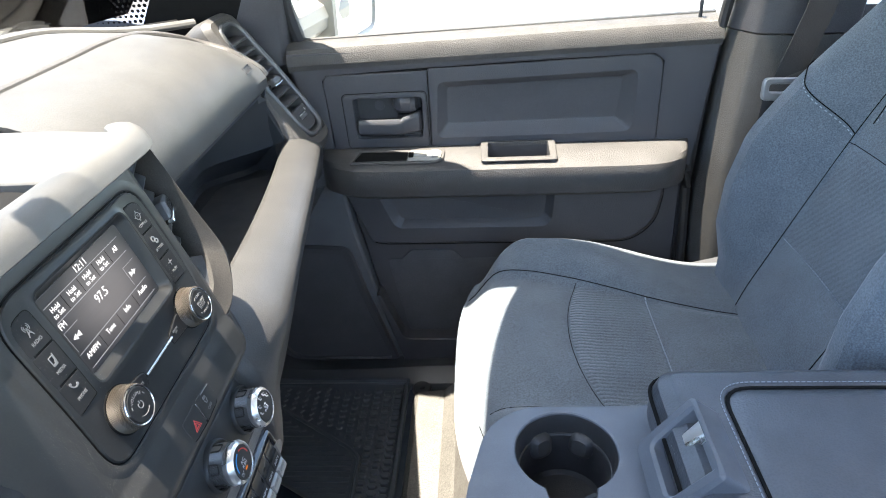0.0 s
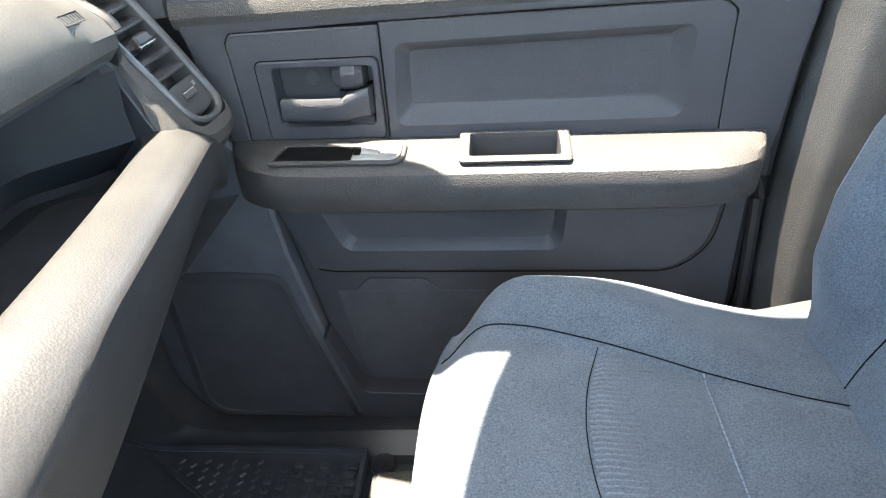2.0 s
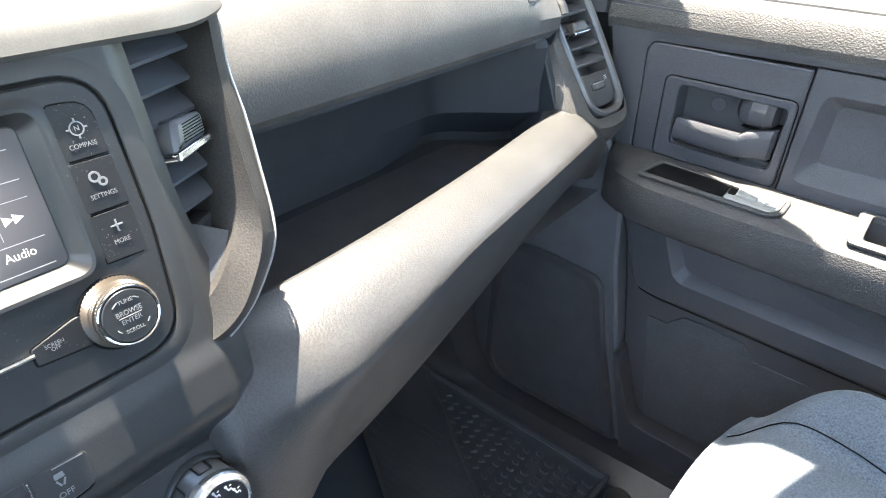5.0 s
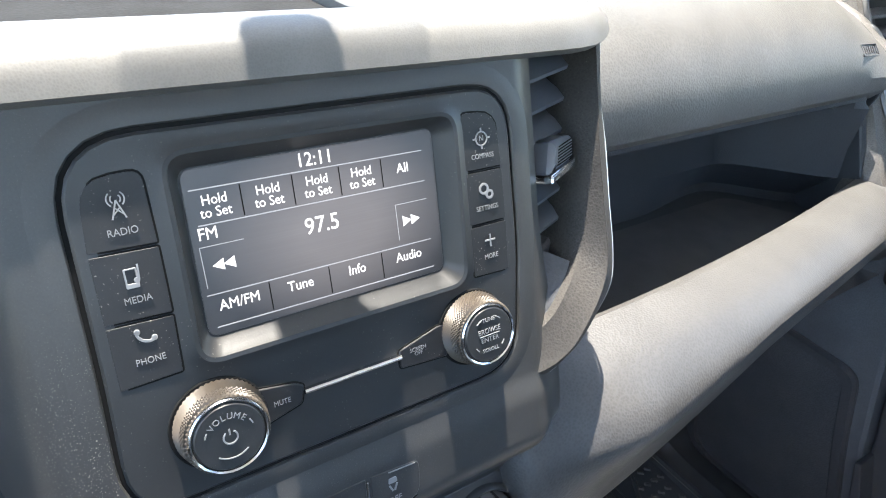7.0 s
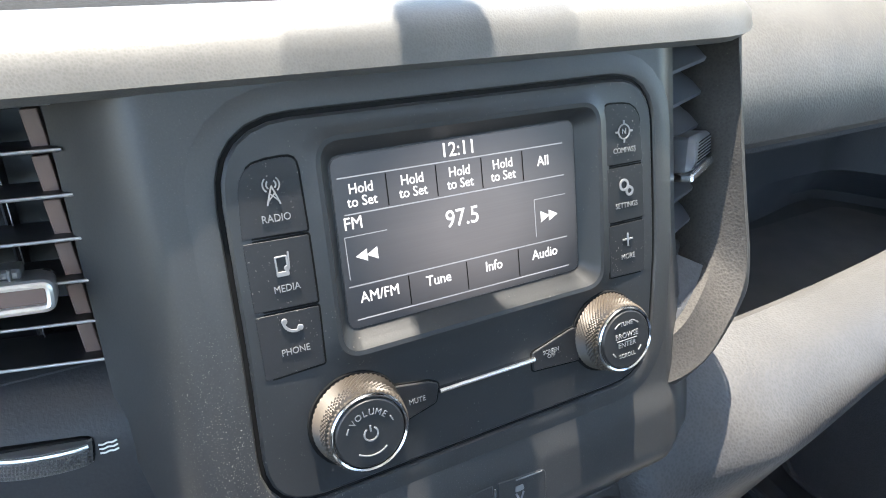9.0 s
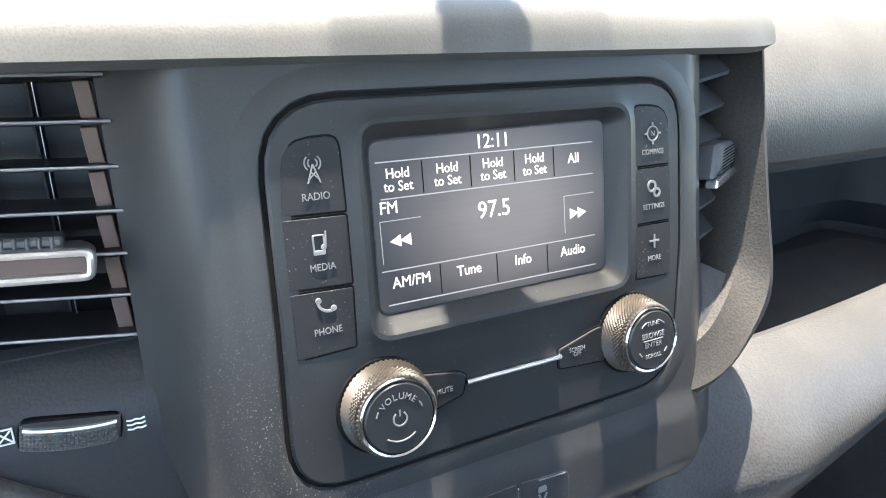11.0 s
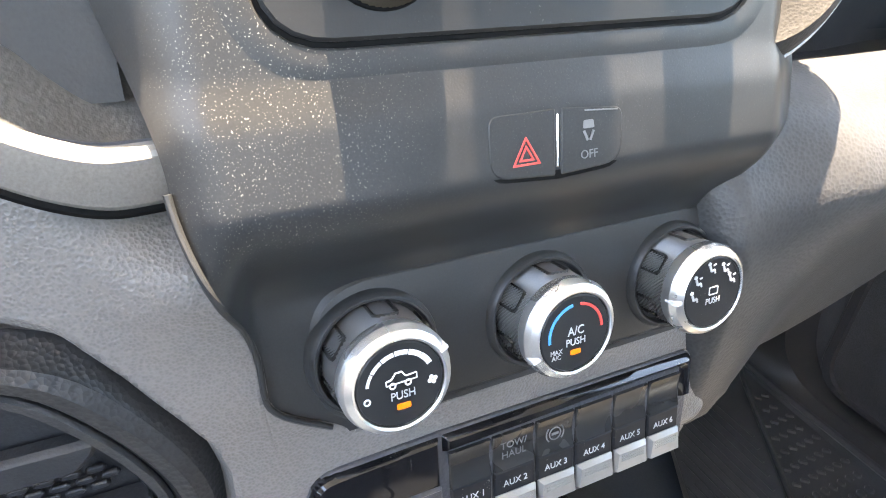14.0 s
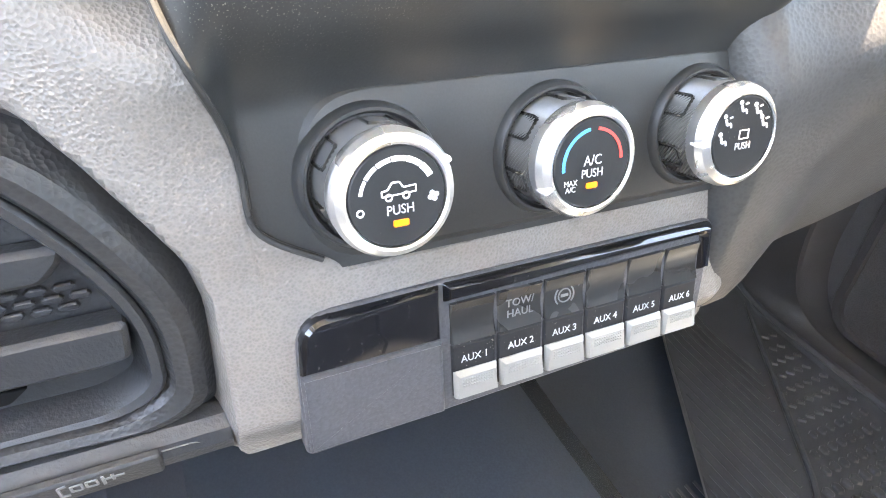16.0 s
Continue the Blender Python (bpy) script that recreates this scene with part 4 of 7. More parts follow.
for text, o, r, at, size in keys:
    du = 0.0030 if at[0] < 0 else 0.0014
    o, at = [(a + du, b - 0.0008) for a, b in o], (at[0] + du, at[1] - 0.0006)
    o = corners(o, r, 5)
    part("key_joint", slab(FP, inset(o, -0.0004), 0.0005, 0.0021, 0.0001), M_GAP, radio)
    key = part("key", slab(FP, inset(o, 0.0004), 0.001, 0.00235, 0.00008), M_BUTTON, radio, "black key with a pale sign")
    kw = 0.0026
    words(text, FP, at[0], at[1], kw, size, M_GREY_PRINT, key, squeeze=0.88)
    c = (at[0], at[1] + 0.0080)
    if text == "RADIO":
        for s in (-1, 1):
            bar(FP, (c[0], c[1] + 0.003), (c[0] + s * 0.0022, c[1] - 0.0034), 0.0005, kw, M_GREY_PRINT, key, "mast_line")
            bar(FP, (c[0] - s * 0.0016, c[1] - 0.002), (c[0] + s * 0.0010, c[1] + 0.0006), 0.0004, kw, M_GREY_PRINT, key, "mast_line")
            for r in (0.0016, 0.0028):
                arc(FP, (c[0], c[1] + 0.0034), r, -50 if s > 0 else 130, 50 if s > 0 else 230, 0.00045, kw, M_GREY_PRINT, key, "wave")
    elif text == "MEDIA":
        part("player_sign", ringplate(FP, rect(c[0] - 0.0006, c[1], 0.0044, 0.0072, 0.0006), rect(c[0] - 0.0006, c[1] + 0.0006, 0.0032, 0.0050, 0.0003), kw - 0.0003, kw + 0.0002, 0.0001), M_GREY_PRINT, key)
        bar(FP, (c[0] + 0.0018, c[1] - 0.001), (c[0] + 0.0021, c[1] + 0.0046), 0.0006, kw, M_GREY_PRINT, key, "note_stem")
        part("note_head", slab(FP, circle(c[0] + 0.0010, c[1] - 0.0010, 0.0010, 14), kw - 0.0003, kw + 0.0002, 0.0001), M_GREY_PRINT, key)
    elif text == "PHONE":
        arc(FP, (c[0] + 0.0012, c[1] + 0.0032), 0.0040, 175, 300, 0.0010, kw, M_GREY_PRINT, key, "handset")
        for a in (178, 297):
            part("handset_end", slab(FP, circle(c[0] + 0.0012 + 0.0036 * math.cos(radians(a)), c[1] + 0.0032 + 0.0036 * math.sin(radians(a)), 0.0011, 10), kw - 0.0003, kw + 0.0002, 0.0001), M_GREY_PRINT, key)
    elif text == "COMPASS":
        arc(FP, c, 0.0031, 0, 359, 0.0006, kw, M_GREY_PRINT, key, "compass_ring")
        words("N", FP, c[0], c[1], kw, 0.0034, M_GREY_PRINT, key)
        for a in range(0, 360, 90):
            d = Vector((math.cos(radians(a)), math.sin(radians(a))))
            bar(FP, tuple(Vector(c) + d * 0.0031), tuple(Vector(c) + d * 0.0048), 0.0008, kw, M_GREY_PRINT, key, "compass_point")
    elif text == "SETTINGS":
        for q, r in (((c[0] - 0.0012, c[1] + 0.0012), 0.0022), ((c[0] + 0.0018, c[1] - 0.0018), 0.0017)):
            arc(FP, q, r, 0, 359, 0.0011, kw, M_GREY_PRINT, key, "gear_sign")
    else:
        bar(FP, (c[0] - 0.0029, c[1]), (c[0] + 0.0029, c[1]), 0.0008, kw, M_GREY_PRINT, key, "plus_sign")
        bar(FP, (c[0], c[1] - 0.0029), (c[0], c[1] + 0.0029), 0.0008, kw + 0.0001, M_GREY_PRINT, key, "plus_sign")


def knurled(pl, u, v, r0, r1, w0, w1, n=60, rows=7, mat=M_KNURL):
    """A knob side with diamond knurling."""
    steps = []
    for k in range(rows * 2 + 1):
        t = k / (rows * 2)
        r = r0 + (r1 - r0) * t
        off = 0.00030
        steps.append(([(u + (r + (off if (i + k) % 2 else -off)) * math.cos(math.pi * i / n), v + (r + (off if (i + k) % 2 else -off)) * math.sin(math.pi * i / n)) for i in range(2 * n)], w0 + (w1 - w0) * t))
    o = [(u + (r1 - 0.0004) * math.cos(math.pi * i / n), v + (r1 - 0.0004) * math.sin(math.pi * i / n)) for i in range(2 * n)]
    steps.append((o, w1 + 0.0006))
    return stack(pl, steps, True, True)


def radio_knob(u, v, label):
    part("knob_well", slab(FP, circle(u - 0.0005, v, 0.0190, 40), 0.0005, 0.0027, 0.0004), M_GAP, radio)
    knob = part("knob", knurled(FP, u, v, 0.0184, 0.0156, 0.000, 0.0138, 56, 9), M_KNURL, radio, label, smooth=False)
    part("chrome_ring", stack(FP, [(circle(u, v, 0.0152), 0.0135), (circle(u, v, 0.0150), 0.0152), (circle(u, v, 0.0145), 0.0158), (circle(u, v, 0.0138), 0.0154), (circle(u, v, 0.0135), 0.0142)], False, True), M_CHROME, knob, "chrome ring")
    part("cap", stack(FP, [(circle(u, v, 0.0134), 0.014), (circle(u, v, 0.0134), 0.0152), (circle(u, v, 0.0127), 0.0160)], False, True), M_RADIO, knob, "black knob cap")
    return knob


W = 0.0162
KU, KV = -0.0630, -0.0012
vol = radio_knob(KU, KV, "knurled volume knob")
for a, ch in zip(range(140, 30, -18), "VOLUME"):
    ang = radians(a - 4)
    q = Plane(FP(KU + 0.0084 * math.cos(ang), KV + 0.0084 * math.sin(ang), W), FP.u * math.sin(ang) - FP.v * math.cos(ang), FP.n)
    words(ch, q, 0, 0, 0, 0.0034, M_GREY_PRINT, vol)
arc(FP, (KU, KV), 0.0026, -235, 55, 0.0006, W, M_GREY_PRINT, vol, "power_sign")
bar(FP, (KU, KV + 0.001), (KU, KV + 0.0034), 0.0006, W, M_GREY_PRINT, vol, "power_sign")
arc(FP, (KU, KV), 0.0085, 230, 310, 0.0005, W, M_GREY_PRINT, vol, "scale_line")
arc(FP, (KU, KV), 0.0092, 164, 150, 0.0005, W, M_GREY_PRINT, vol, "scale_line")
arc(FP, (KU, KV), 0.0092, 30, 16, 0.0005, W, M_GREY_PRINT, vol, "scale_line")
KU, KV = 0.0578, 0.0015
tun = radio_knob(KU, KV, "knurled tuning knob")
words("TUNE", FP, KU, KV + 0.0076, W, 0.0028, M_GREY_PRINT, tun)
words("BROWSE", FP, KU, KV + 0.0022, W, 0.0036, M_GREY_PRINT, tun, squeeze=0.9)
words("ENTER", FP, KU, KV - 0.0020, W, 0.0034, M_GREY_PRINT, tun)
words("SCROLL", FP, KU, KV - 0.0072, W, 0.0026, M_GREY_PRINT, tun)
for c0, c1 in ((135, 115), (65, 45), (-135, -150), (-30, -45)):
    arc(FP, (KU, KV), 0.0092, c0, c1, 0.0005, W, M_GREY_PRINT, tun, "scale_line")
bar(FP, (KU - 0.0056, KV + 0.0001), (KU + 0.0056, KV + 0.0001), 0.0004, W, M_GREY_PRINT, tun, "scale_line")
for text, o, at in (("MUTE", [(-0.046, -0.0095), (-0.0300, -0.0055), (-0.0280, 0.0025), (-0.0320, 0.0048), (-0.048, 0.0075)], (-0.0385, -0.0016)), ("SCREEN\nOFF", [(0.0165, -0.0065), (0.042, -0.0085), (0.042, 0.0085), (0.0370, 0.0080), (0.0165, 0.0025)], (0.0265, -0.0004))):
    o = corners(o, 0.0015, 4)
    part("key_joint", slab(FP, inset(o, -0.0004), 0.0005, 0.0023, 0.0001), M_GAP, radio)
    key = part("key", slab(FP, inset(o, 0.0003), 0.001, 0.0029, 0.0005), M_BUTTON, radio)
    words(text, FP, at[0], at[1], 0.0031, 0.0027 if "\n" in text else 0.0031, M_GREY_PRINT, key, squeeze=0.9)
part("chrome_bar", loft([[FP(u, v - 0.0003, w) for v, w in corners([(-0.0012, 0.0015), (0.0012, 0.0015), (0.0011, 0.0042), (0, 0.0048), (-0.0011, 0.0042)], 0.0005, 3)] for u in (-0.0287, -0.0280, 0.0165, 0.0172)], True, True), M_CHROME, radio, "thin chrome bar")

# hazard and traction keys
hazard = thing("hazard_switch", "black key with a red warning triangle beside a traction key", "switch panel")
HP = Plane(FP(0, 0, 0.0021), FP.u, FP.n)
hz = corners([(-0.0350, -0.0730), (-0.0080, -0.0748), (0.0190, -0.0735), (0.0200, -0.0535), (-0.0070, -0.0517), (-0.0345, -0.0520)], [0.007, 0.001, 0.008, 0.004, 0.001, 0.004], 6)
part("joint", slab(HP, inset(hz, -0.0008), -0.004, 0.0010, 0.0002), M_GAP, hazard)
kl = corners([(-0.0345, -0.0727), (-0.0092, -0.0744), (-0.0083, -0.0520), (-0.0340, -0.0523)], [0.007, 0.001, 0.001, 0.004], 6)
kr = corners([(-0.0072, -0.0744), (0.0187, -0.0731), (0.0196, -0.0538), (-0.0062, -0.0520)], [0.001, 0.008, 0.004, 0.001], 6)
key1 = part("key", slab(HP, kl, -0.002, 0.0014, 0.0006), M_FACE, hazard)
key2 = part("key", slab(HP, kr, -0.002, 0.0014, 0.0006), M_FACE, hazard)
part("chrome_divider", slab(HP, corners([(-0.0091, -0.0715), (-0.0080, -0.0715), (-0.0072, -0.0540), (-0.0083, -0.0540)], 0.0004, 3), -0.001, 0.0019, 0.0004), M_CHROME, hazard, "bright divider")
for r in (0.0064, 0.0036):
    t3 = [(-0.0205 + r * math.cos(radians(90 + 120 * k)), -0.0662 + r * math.sin(radians(90 + 120 * k))) for k in range(3)]
    part("warning_triangle", ringplate(HP, corners(t3, 0.0004, 3), corners([(-0.0205 + (r - 0.0014) * math.cos(radians(90 + 120 * k)), -0.0662 + (r - 0.0014) * math.sin(radians(90 + 120 * k))) for k in range(3)], 0.0002, 3), 0.0012, 0.0017, 0.0001), M_RED, key1)
words("OFF", HP, 0.0046, -0.0688, 0.0016, 0.0042, M_GREY_PRINT, key2)
part("car_sign", slab(HP, corners([(0.0022, -0.0600), (0.0070, -0.0600), (0.0066, -0.0572), (0.0026, -0.0572)], 0.0006, 3), 0.0012, 0.0017, 0.0001), M_GREY_PRINT, key2)
for s in (-1, 1):
    bar(HP, (0.0046 + s * 0.0020, -0.0608), (0.0046 + s * 0.0005, -0.0640), 0.0009, 0.0016, M_GREY_PRINT, key2, "skid_line")
bar(HP, (0.0030, -0.0540), (0.0170, -0.0548), 0.0005, 0.0016, M_GREY_PRINT, key2, "edge_line")

# ---- climate knobs ----
climate = thing("climate_controls", "three silver-ringed climate knobs on a dark recessed panel", "climate controls")
KP2 = Plane((-0.1285, 0.446, 0.6236), (0, 1, 0), (1, 0, 0.24))
plate = rect(0.006, 0.001, 0.200, 0.060, 0.026, 9)
part("knob_plate", stack(KP2, [(inset(plate, -0.003), -0.036), (plate, -0.0280), (inset(plate, 0.003), -0.0256), (inset(plate, 0.009), -0.0244), (inset(plate, 0.016), -0.0241)], False, True), M_FACE, climate, "dark rounded plate behind the knobs")


def climate_knob(u, pointer):
    base = part("knob_base", stack(KP2, [(circle(u, 0, 0.0262), -0.034), (circle(u, 0, 0.0246), -0.0232), (circle(u, 0, 0.0240), -0.0216), (circle(u, 0, 0.0232), -0.0206), (circle(u, 0, 0.0222), -0.0206), (circle(u, 0, 0.0212), -0.0222), (circle(u, 0, 0.0205), -0.0300)], False, True), M_FACE, climate, "dark collar")
    knob = part("knob", knurled(KP2, u, 0, 0.0199, 0.0193, -0.0325, -0.008, 72, 15, M_KNOB), M_KNOB, climate, "smoked ribbed knob", smooth=False)
    for k in range(6):
        a = radians(25 + 60 * k)
        q = Plane(KP2(u + 0.0194 * math.cos(a), 0.0194 * math.sin(a), -0.020), KP2.v * math.cos(a) - KP2.u * math.sin(a), KP2.u * math.cos(a) + KP2.v * math.sin(a))
        part("grip", stack(q, [(rect(0, 0, 0.0096, 0.0150, 0.0020, 4), -0.002), (rect(0, 0, 0.0096, 0.0150, 0.0020, 4), 0.0008), (rect(0, 0, 0.0082, 0.0136, 0.0016, 4), 0.0006), (rect(0, 0, 0.0076, 0.0130, 0.0014, 4), -0.0002)], True, True), M_SMOKE, knob, "smoked window in the knob")
    part("silver_ring", stack(KP2, [(circle(u, 0, 0.0190), -0.010), (circle(u, 0, 0.0200), -0.008), (circle(u, 0, 0.0202), -0.004), (circle(u, 0, 0.0190), -0.0012), (circle(u, 0, 0.0168), 0.0006), (circle(u, 0, 0.0160), 0.0002), (circle(u, 0, 0.0157), -0.0012)], False, True), M_SATIN, knob, "satin silver ring")
    cap = part("cap", stack(KP2, [(circle(u, 0, 0.0156), -0.0012), (circle(u, 0, 0.0156), -0.0004), (circle(u, 0, 0.0150), 0.0002)], False, True), M_RADIO, knob, "black knob cap")
    a = radians(pointer)
    c = Vector((u, 0)) + Vector((math.cos(a), math.sin(a))) * 0.0193
    t = Vector((-math.sin(a), math.cos(a)))
    d = Vector((math.cos(a), math.sin(a)))
    o = [tuple(c + d * x + t * y) for x, y in rect(-0.0012, 0, 0.0042, 0.0022, 0.0008, 3)]
    part("pointer", slab(KP2, o, -0.006, 0.0004, 0.0006), M_CARWHITE, knob, "white pointer")
    return cap


CW = 0.0004
fan = climate_knob(-0.0705, 28)
for k in range(6):
    a0 = 165 - 24 * k
    arc(KP2, (-0.0705, 0), 0.0118, a0 + 4, a0 - 18, 0.0010 + 0.0002 * k, CW, M_WHITE, fan, "fan_scale", 8)
arc(KP2, (-0.0825, -0.003), 0.0010, 0, 359, 0.0005, CW, M_WHITE, fan, "off_sign", 12)
for a in range(0, 360, 90):
    part("fan_sign", slab(KP2, circle(-0.0592 + 0.0011 * math.cos(radians(a + 20)), -0.0012 + 0.0010 * math.sin(radians(a + 20)), 0.0008, 10), CW - 0.0002, CW + 0.0002, 0.0001), M_WHITE, fan)
words("PUSH", KP2, -0.0700, -0.0038, CW, 0.0042, M_SOFT_PRINT, fan, squeeze=0.9)
for pts in ([(-0.0758, 0.0006), (-0.0646, 0.0010), (-0.0646, 0.0034), (-0.0686, 0.0032), (-0.0698, 0.0050), (-0.0724, 0.0050), (-0.0738, 0.0030), (-0.0758, 0.0026)],):
    part("truck_sign", ringplate(KP2, corners(pts, 0.0002, 2), inset(corners(pts, 0.0002, 2), 0.0005), CW - 0.0002, CW + 0.0002, 0.0001), M_WHITE, fan)
for x in (-0.0735, -0.0680):
    arc(KP2, (x, 0.0004), 0.0010, 0, 359, 0.0005, CW + 0.0001, M_WHITE, fan, "truck_sign", 12)
part("lamp", slab(KP2, rect(-0.0700, -0.0080, 0.0050, 0.0021, 0.0005, 3), CW - 0.0003, CW + 0.0002, 0.0001), M_LED, fan, "lit amber lamp")
temp = climate_knob(-0.0003, 203)
arc(KP2, (-0.0003, 0), 0.0118, 188, 98, 0.0011, CW, M_BLUE, temp, "cold_scale")
arc(KP2, (-0.0003, 0), 0.0118, 82, 2, 0.0011, CW, M_RED, temp, "hot_scale")
words("A/C", KP2, -0.0003, 0.0010, CW, 0.0050, M_SOFT_PRINT, temp, squeeze=0.9)
words("PUSH", KP2, -0.0003, -0.0034, CW, 0.0042, M_SOFT_PRINT, temp, squeeze=0.9)
words("MAX\nA/C", KP2, -0.0090, -0.0070, CW, 0.0028, M_SOFT_PRINT, temp, squeeze=0.9)
part("lamp", slab(KP2, rect(-0.0003, -0.0076, 0.0046, 0.0020, 0.0005, 3), CW - 0.0003, CW + 0.0002, 0.0001), M_LED, temp, "lit amber lamp")
mode = climate_knob(0.0695, 183)
words("PUSH", KP2, 0.0695, -0.0035, CW, 0.0038, M_SOFT_PRINT, mode, squeeze=0.9)
for a in (188, 148, 100, 56, 18):
    c = Vector((0.0695 + 0.0106 * math.cos(radians(a)), 0.0015 + 0.0098 * math.sin(radians(a))))
    for p, q, w in (((-0.0012, 0.0010), (-0.0004, -0.0012), 0.0010), ((-0.0004, -0.0012), (0.0014, -0.0008), 0.0009), ((0.0014, -0.0008), (0.0018, -0.0024), 0.0007)):
        bar(KP2, tuple(c + Vector(p)), tuple(c + Vector(q)), w, CW, M_SOFT_PRINT, mode, "vent_sign")
    part("vent_sign", slab(KP2, circle(c.x - 0.0016, c.y + 0.0021, 0.0009, 10), CW - 0.0002, CW + 0.0002, 0.0001), M_SOFT_PRINT, mode)
    if a < 150:
        bar(KP2, (c.x + 0.0006, c.y + 0.0012), (c.x + 0.0020, c.y + 0.0016), 0.0006, CW, M_SOFT_PRINT, mode, "arrow_sign")
part("defrost_sign", ringplate(KP2, rect(0.0695, 0.0010, 0.0050, 0.0036, 0.0005), rect(0.0695, 0.0010, 0.0042, 0.0028, 0.0003), CW - 0.0002, CW + 0.0002, 0.0001), M_SOFT_PRINT, mode)

# ---- switch bank ----
bank = thing("switch_bank", "gloss black switch bank with six silver auxiliary rockers", "switch panel")
SP = Plane((-0.134, 0.446, 0.525), (0, 1, 0), (1, 0, 0.25))


def sp(y, z):
    return (y - 0.446, (z - 0.525) * math.sqrt(1 + 0.0625))


whole = corners([sp(0.3425, 0.5165), sp(0.532, 0.5205), sp(0.5345, 0.545), sp(0.5365, 0.5735), sp(0.400, 0.5735), sp(0.3445, 0.5720)], [0.004, 0.006, 0.004, 0.006, 0.001, 0.014], 6)
part("surround", slab(SP, whole, -0.004, 0.0026, 0.001), M_DOOR, bank)
glossy = corners([sp(0.3440, 0.5500), sp(0.3992, 0.5500), sp(0.3992, 0.5728), sp(0.3455, 0.5715)], [0.001, 0.001, 0.001, 0.012], 6)
part("gloss_cover", stack(SP, [(glossy, 0.0), (glossy, 0.0020), (inset(glossy, 0.0010), 0.0040), (inset(glossy, 0.0026), 0.0052), (inset(glossy, 0.0050), 0.0056)], True, True), M_GLOSS, bank, "gloss black cover, scratched")
bar(SP, sp(0.3745, 0.5640), sp(0.3785, 0.5600), 0.0005, 0.0050, M_GREY_PRINT, bank, "scratch", 0.0001)
part("blank_cover", slab(SP, corners([sp(0.3440, 0.5180), sp(0.3992, 0.5180), sp(0.3992, 0.5494), sp(0.3440, 0.5494)], 0.001, 4), 0.0, 0.0040, 0.0012), M_DOOR, bank, "matte grey blank cover")
gl2 = corners([sp(0.4005, 0.5650), sp(0.5285, 0.5668), sp(0.5290, 0.5500), sp(0.5352, 0.5500), sp(0.5355, 0.5728), sp(0.4005, 0.5728)][::-1], [0.001, 0.005, 0.001, 0.001, 0.001, 0.001], 5)
part("gloss_edge", slab(SP, gl2[::-1], 0.0, 0.0056, 0.0030), M_GLOSS, bank, "gloss black edge")
cols = [0.4022, 0.4229, 0.4448, 0.4658, 0.4876, 0.5084, 0.5290]
for i in range(6):
    a, b = cols[i] + 0.0005, cols[i + 1] - 0.0005
    o = corners([sp(a, 0.5472), sp(b, 0.5472), sp(b, 0.5642), sp(a, 0.5636)], 0.0006, 3)
    rows = []
    for k in range(9):
        z = 0.5470 + 0.0170 * k / 8
        h = 0.0030 + 0.0016 * (k / 4 - 1) ** 2
        rows.append([SP(*sp(y, z), w) for y, w in ((a, 0.0), (a + 0.0001, h - 0.0006), (a + 0.0007, h), (b - 0.0007, h), (b - 0.0001, h - 0.0006), (b, 0.0))])
    rows = [[SP(*sp(y, 0.5468), 0.0) for y in (a, a, a, b, b, b)]] + rows + [[SP(*sp(y, 0.5642), 0.0) for y in (a, a, a, b, b, b)]]
    key = part("blank_switch", sheet(rows), M_SWITCH, bank, "black hollowed switch")
    if i == 1:
        words("TOW/", SP, *sp((a + b) / 2, 0.5578), 0.0034, 0.0048, M_GREY_PRINT, key)
        words("HAUL", SP, *sp((a + b) / 2, 0.5532), 0.0034, 0.0048, M_GREY_PRINT, key)
    if i == 2:
        c = sp((a + b) / 2, 0.5552)
        arc(SP, c, 0.0030, 0, 359, 0.0005, 0.0034, M_GREY_PRINT, key, "brake_sign")
        for s in (0, 180):
            arc(SP, c, 0.0046, s - 45, s + 45, 0.0006, 0.0034, M_GREY_PRINT, key, "brake_sign")
        bar(SP, (c[0] - 0.0018, c[1]), (c[0] + 0.0018, c[1]), 0.0012, 0.0034, M_GREY_PRINT, key, "brake_sign")
    rk = part("rocker_switch", slab(SP, corners([sp(a, 0.5235), sp(b, 0.5235), sp(b, 0.5464), sp(a, 0.5464)], 0.0006, 3), 0.0, 0.0042, 0.0010), M_BUTTON, bank, "auxiliary rocker with a silver lower edge")
    part("silver_face", stack(SP, [(corners([sp(a + 0.0003, 0.5232), sp(b - 0.0003, 0.5232), sp(b - 0.0003, 0.5352), sp(a + 0.0003, 0.5352)], 0.0006, 3), h) for h in (0.002, 0.0048)] + [(corners([sp(a + 0.0008, 0.5240), sp(b - 0.0008, 0.5240), sp(b - 0.0018, 0.5335), sp(a + 0.0018, 0.5335)], 0.0006, 3), 0.0068)], True, True), M_ROCKER, rk, "silver rocker face")
    bm = bmesh.new()
    for r in range(3):
        for j in range(12):
            q = sp(a + 0.0035 + (b - a - 0.007) * j / 11, 0.5295 + 0.0014 * r)
            slab(SP, rect(q[0], q[1], 0.0007, 0.0008, 0.0002, 2), 0.0060, 0.0073, 0.0002, bm)
    part("rocker_grip", bm, M_ROCKER, rk)
    words("AUX %d" % (i + 1), SP, *sp((a + b) / 2, 0.5398), 0.0044, 0.0044, M_SOFT_PRINT, rk, squeeze=0.98)

# ---- centre vents ----


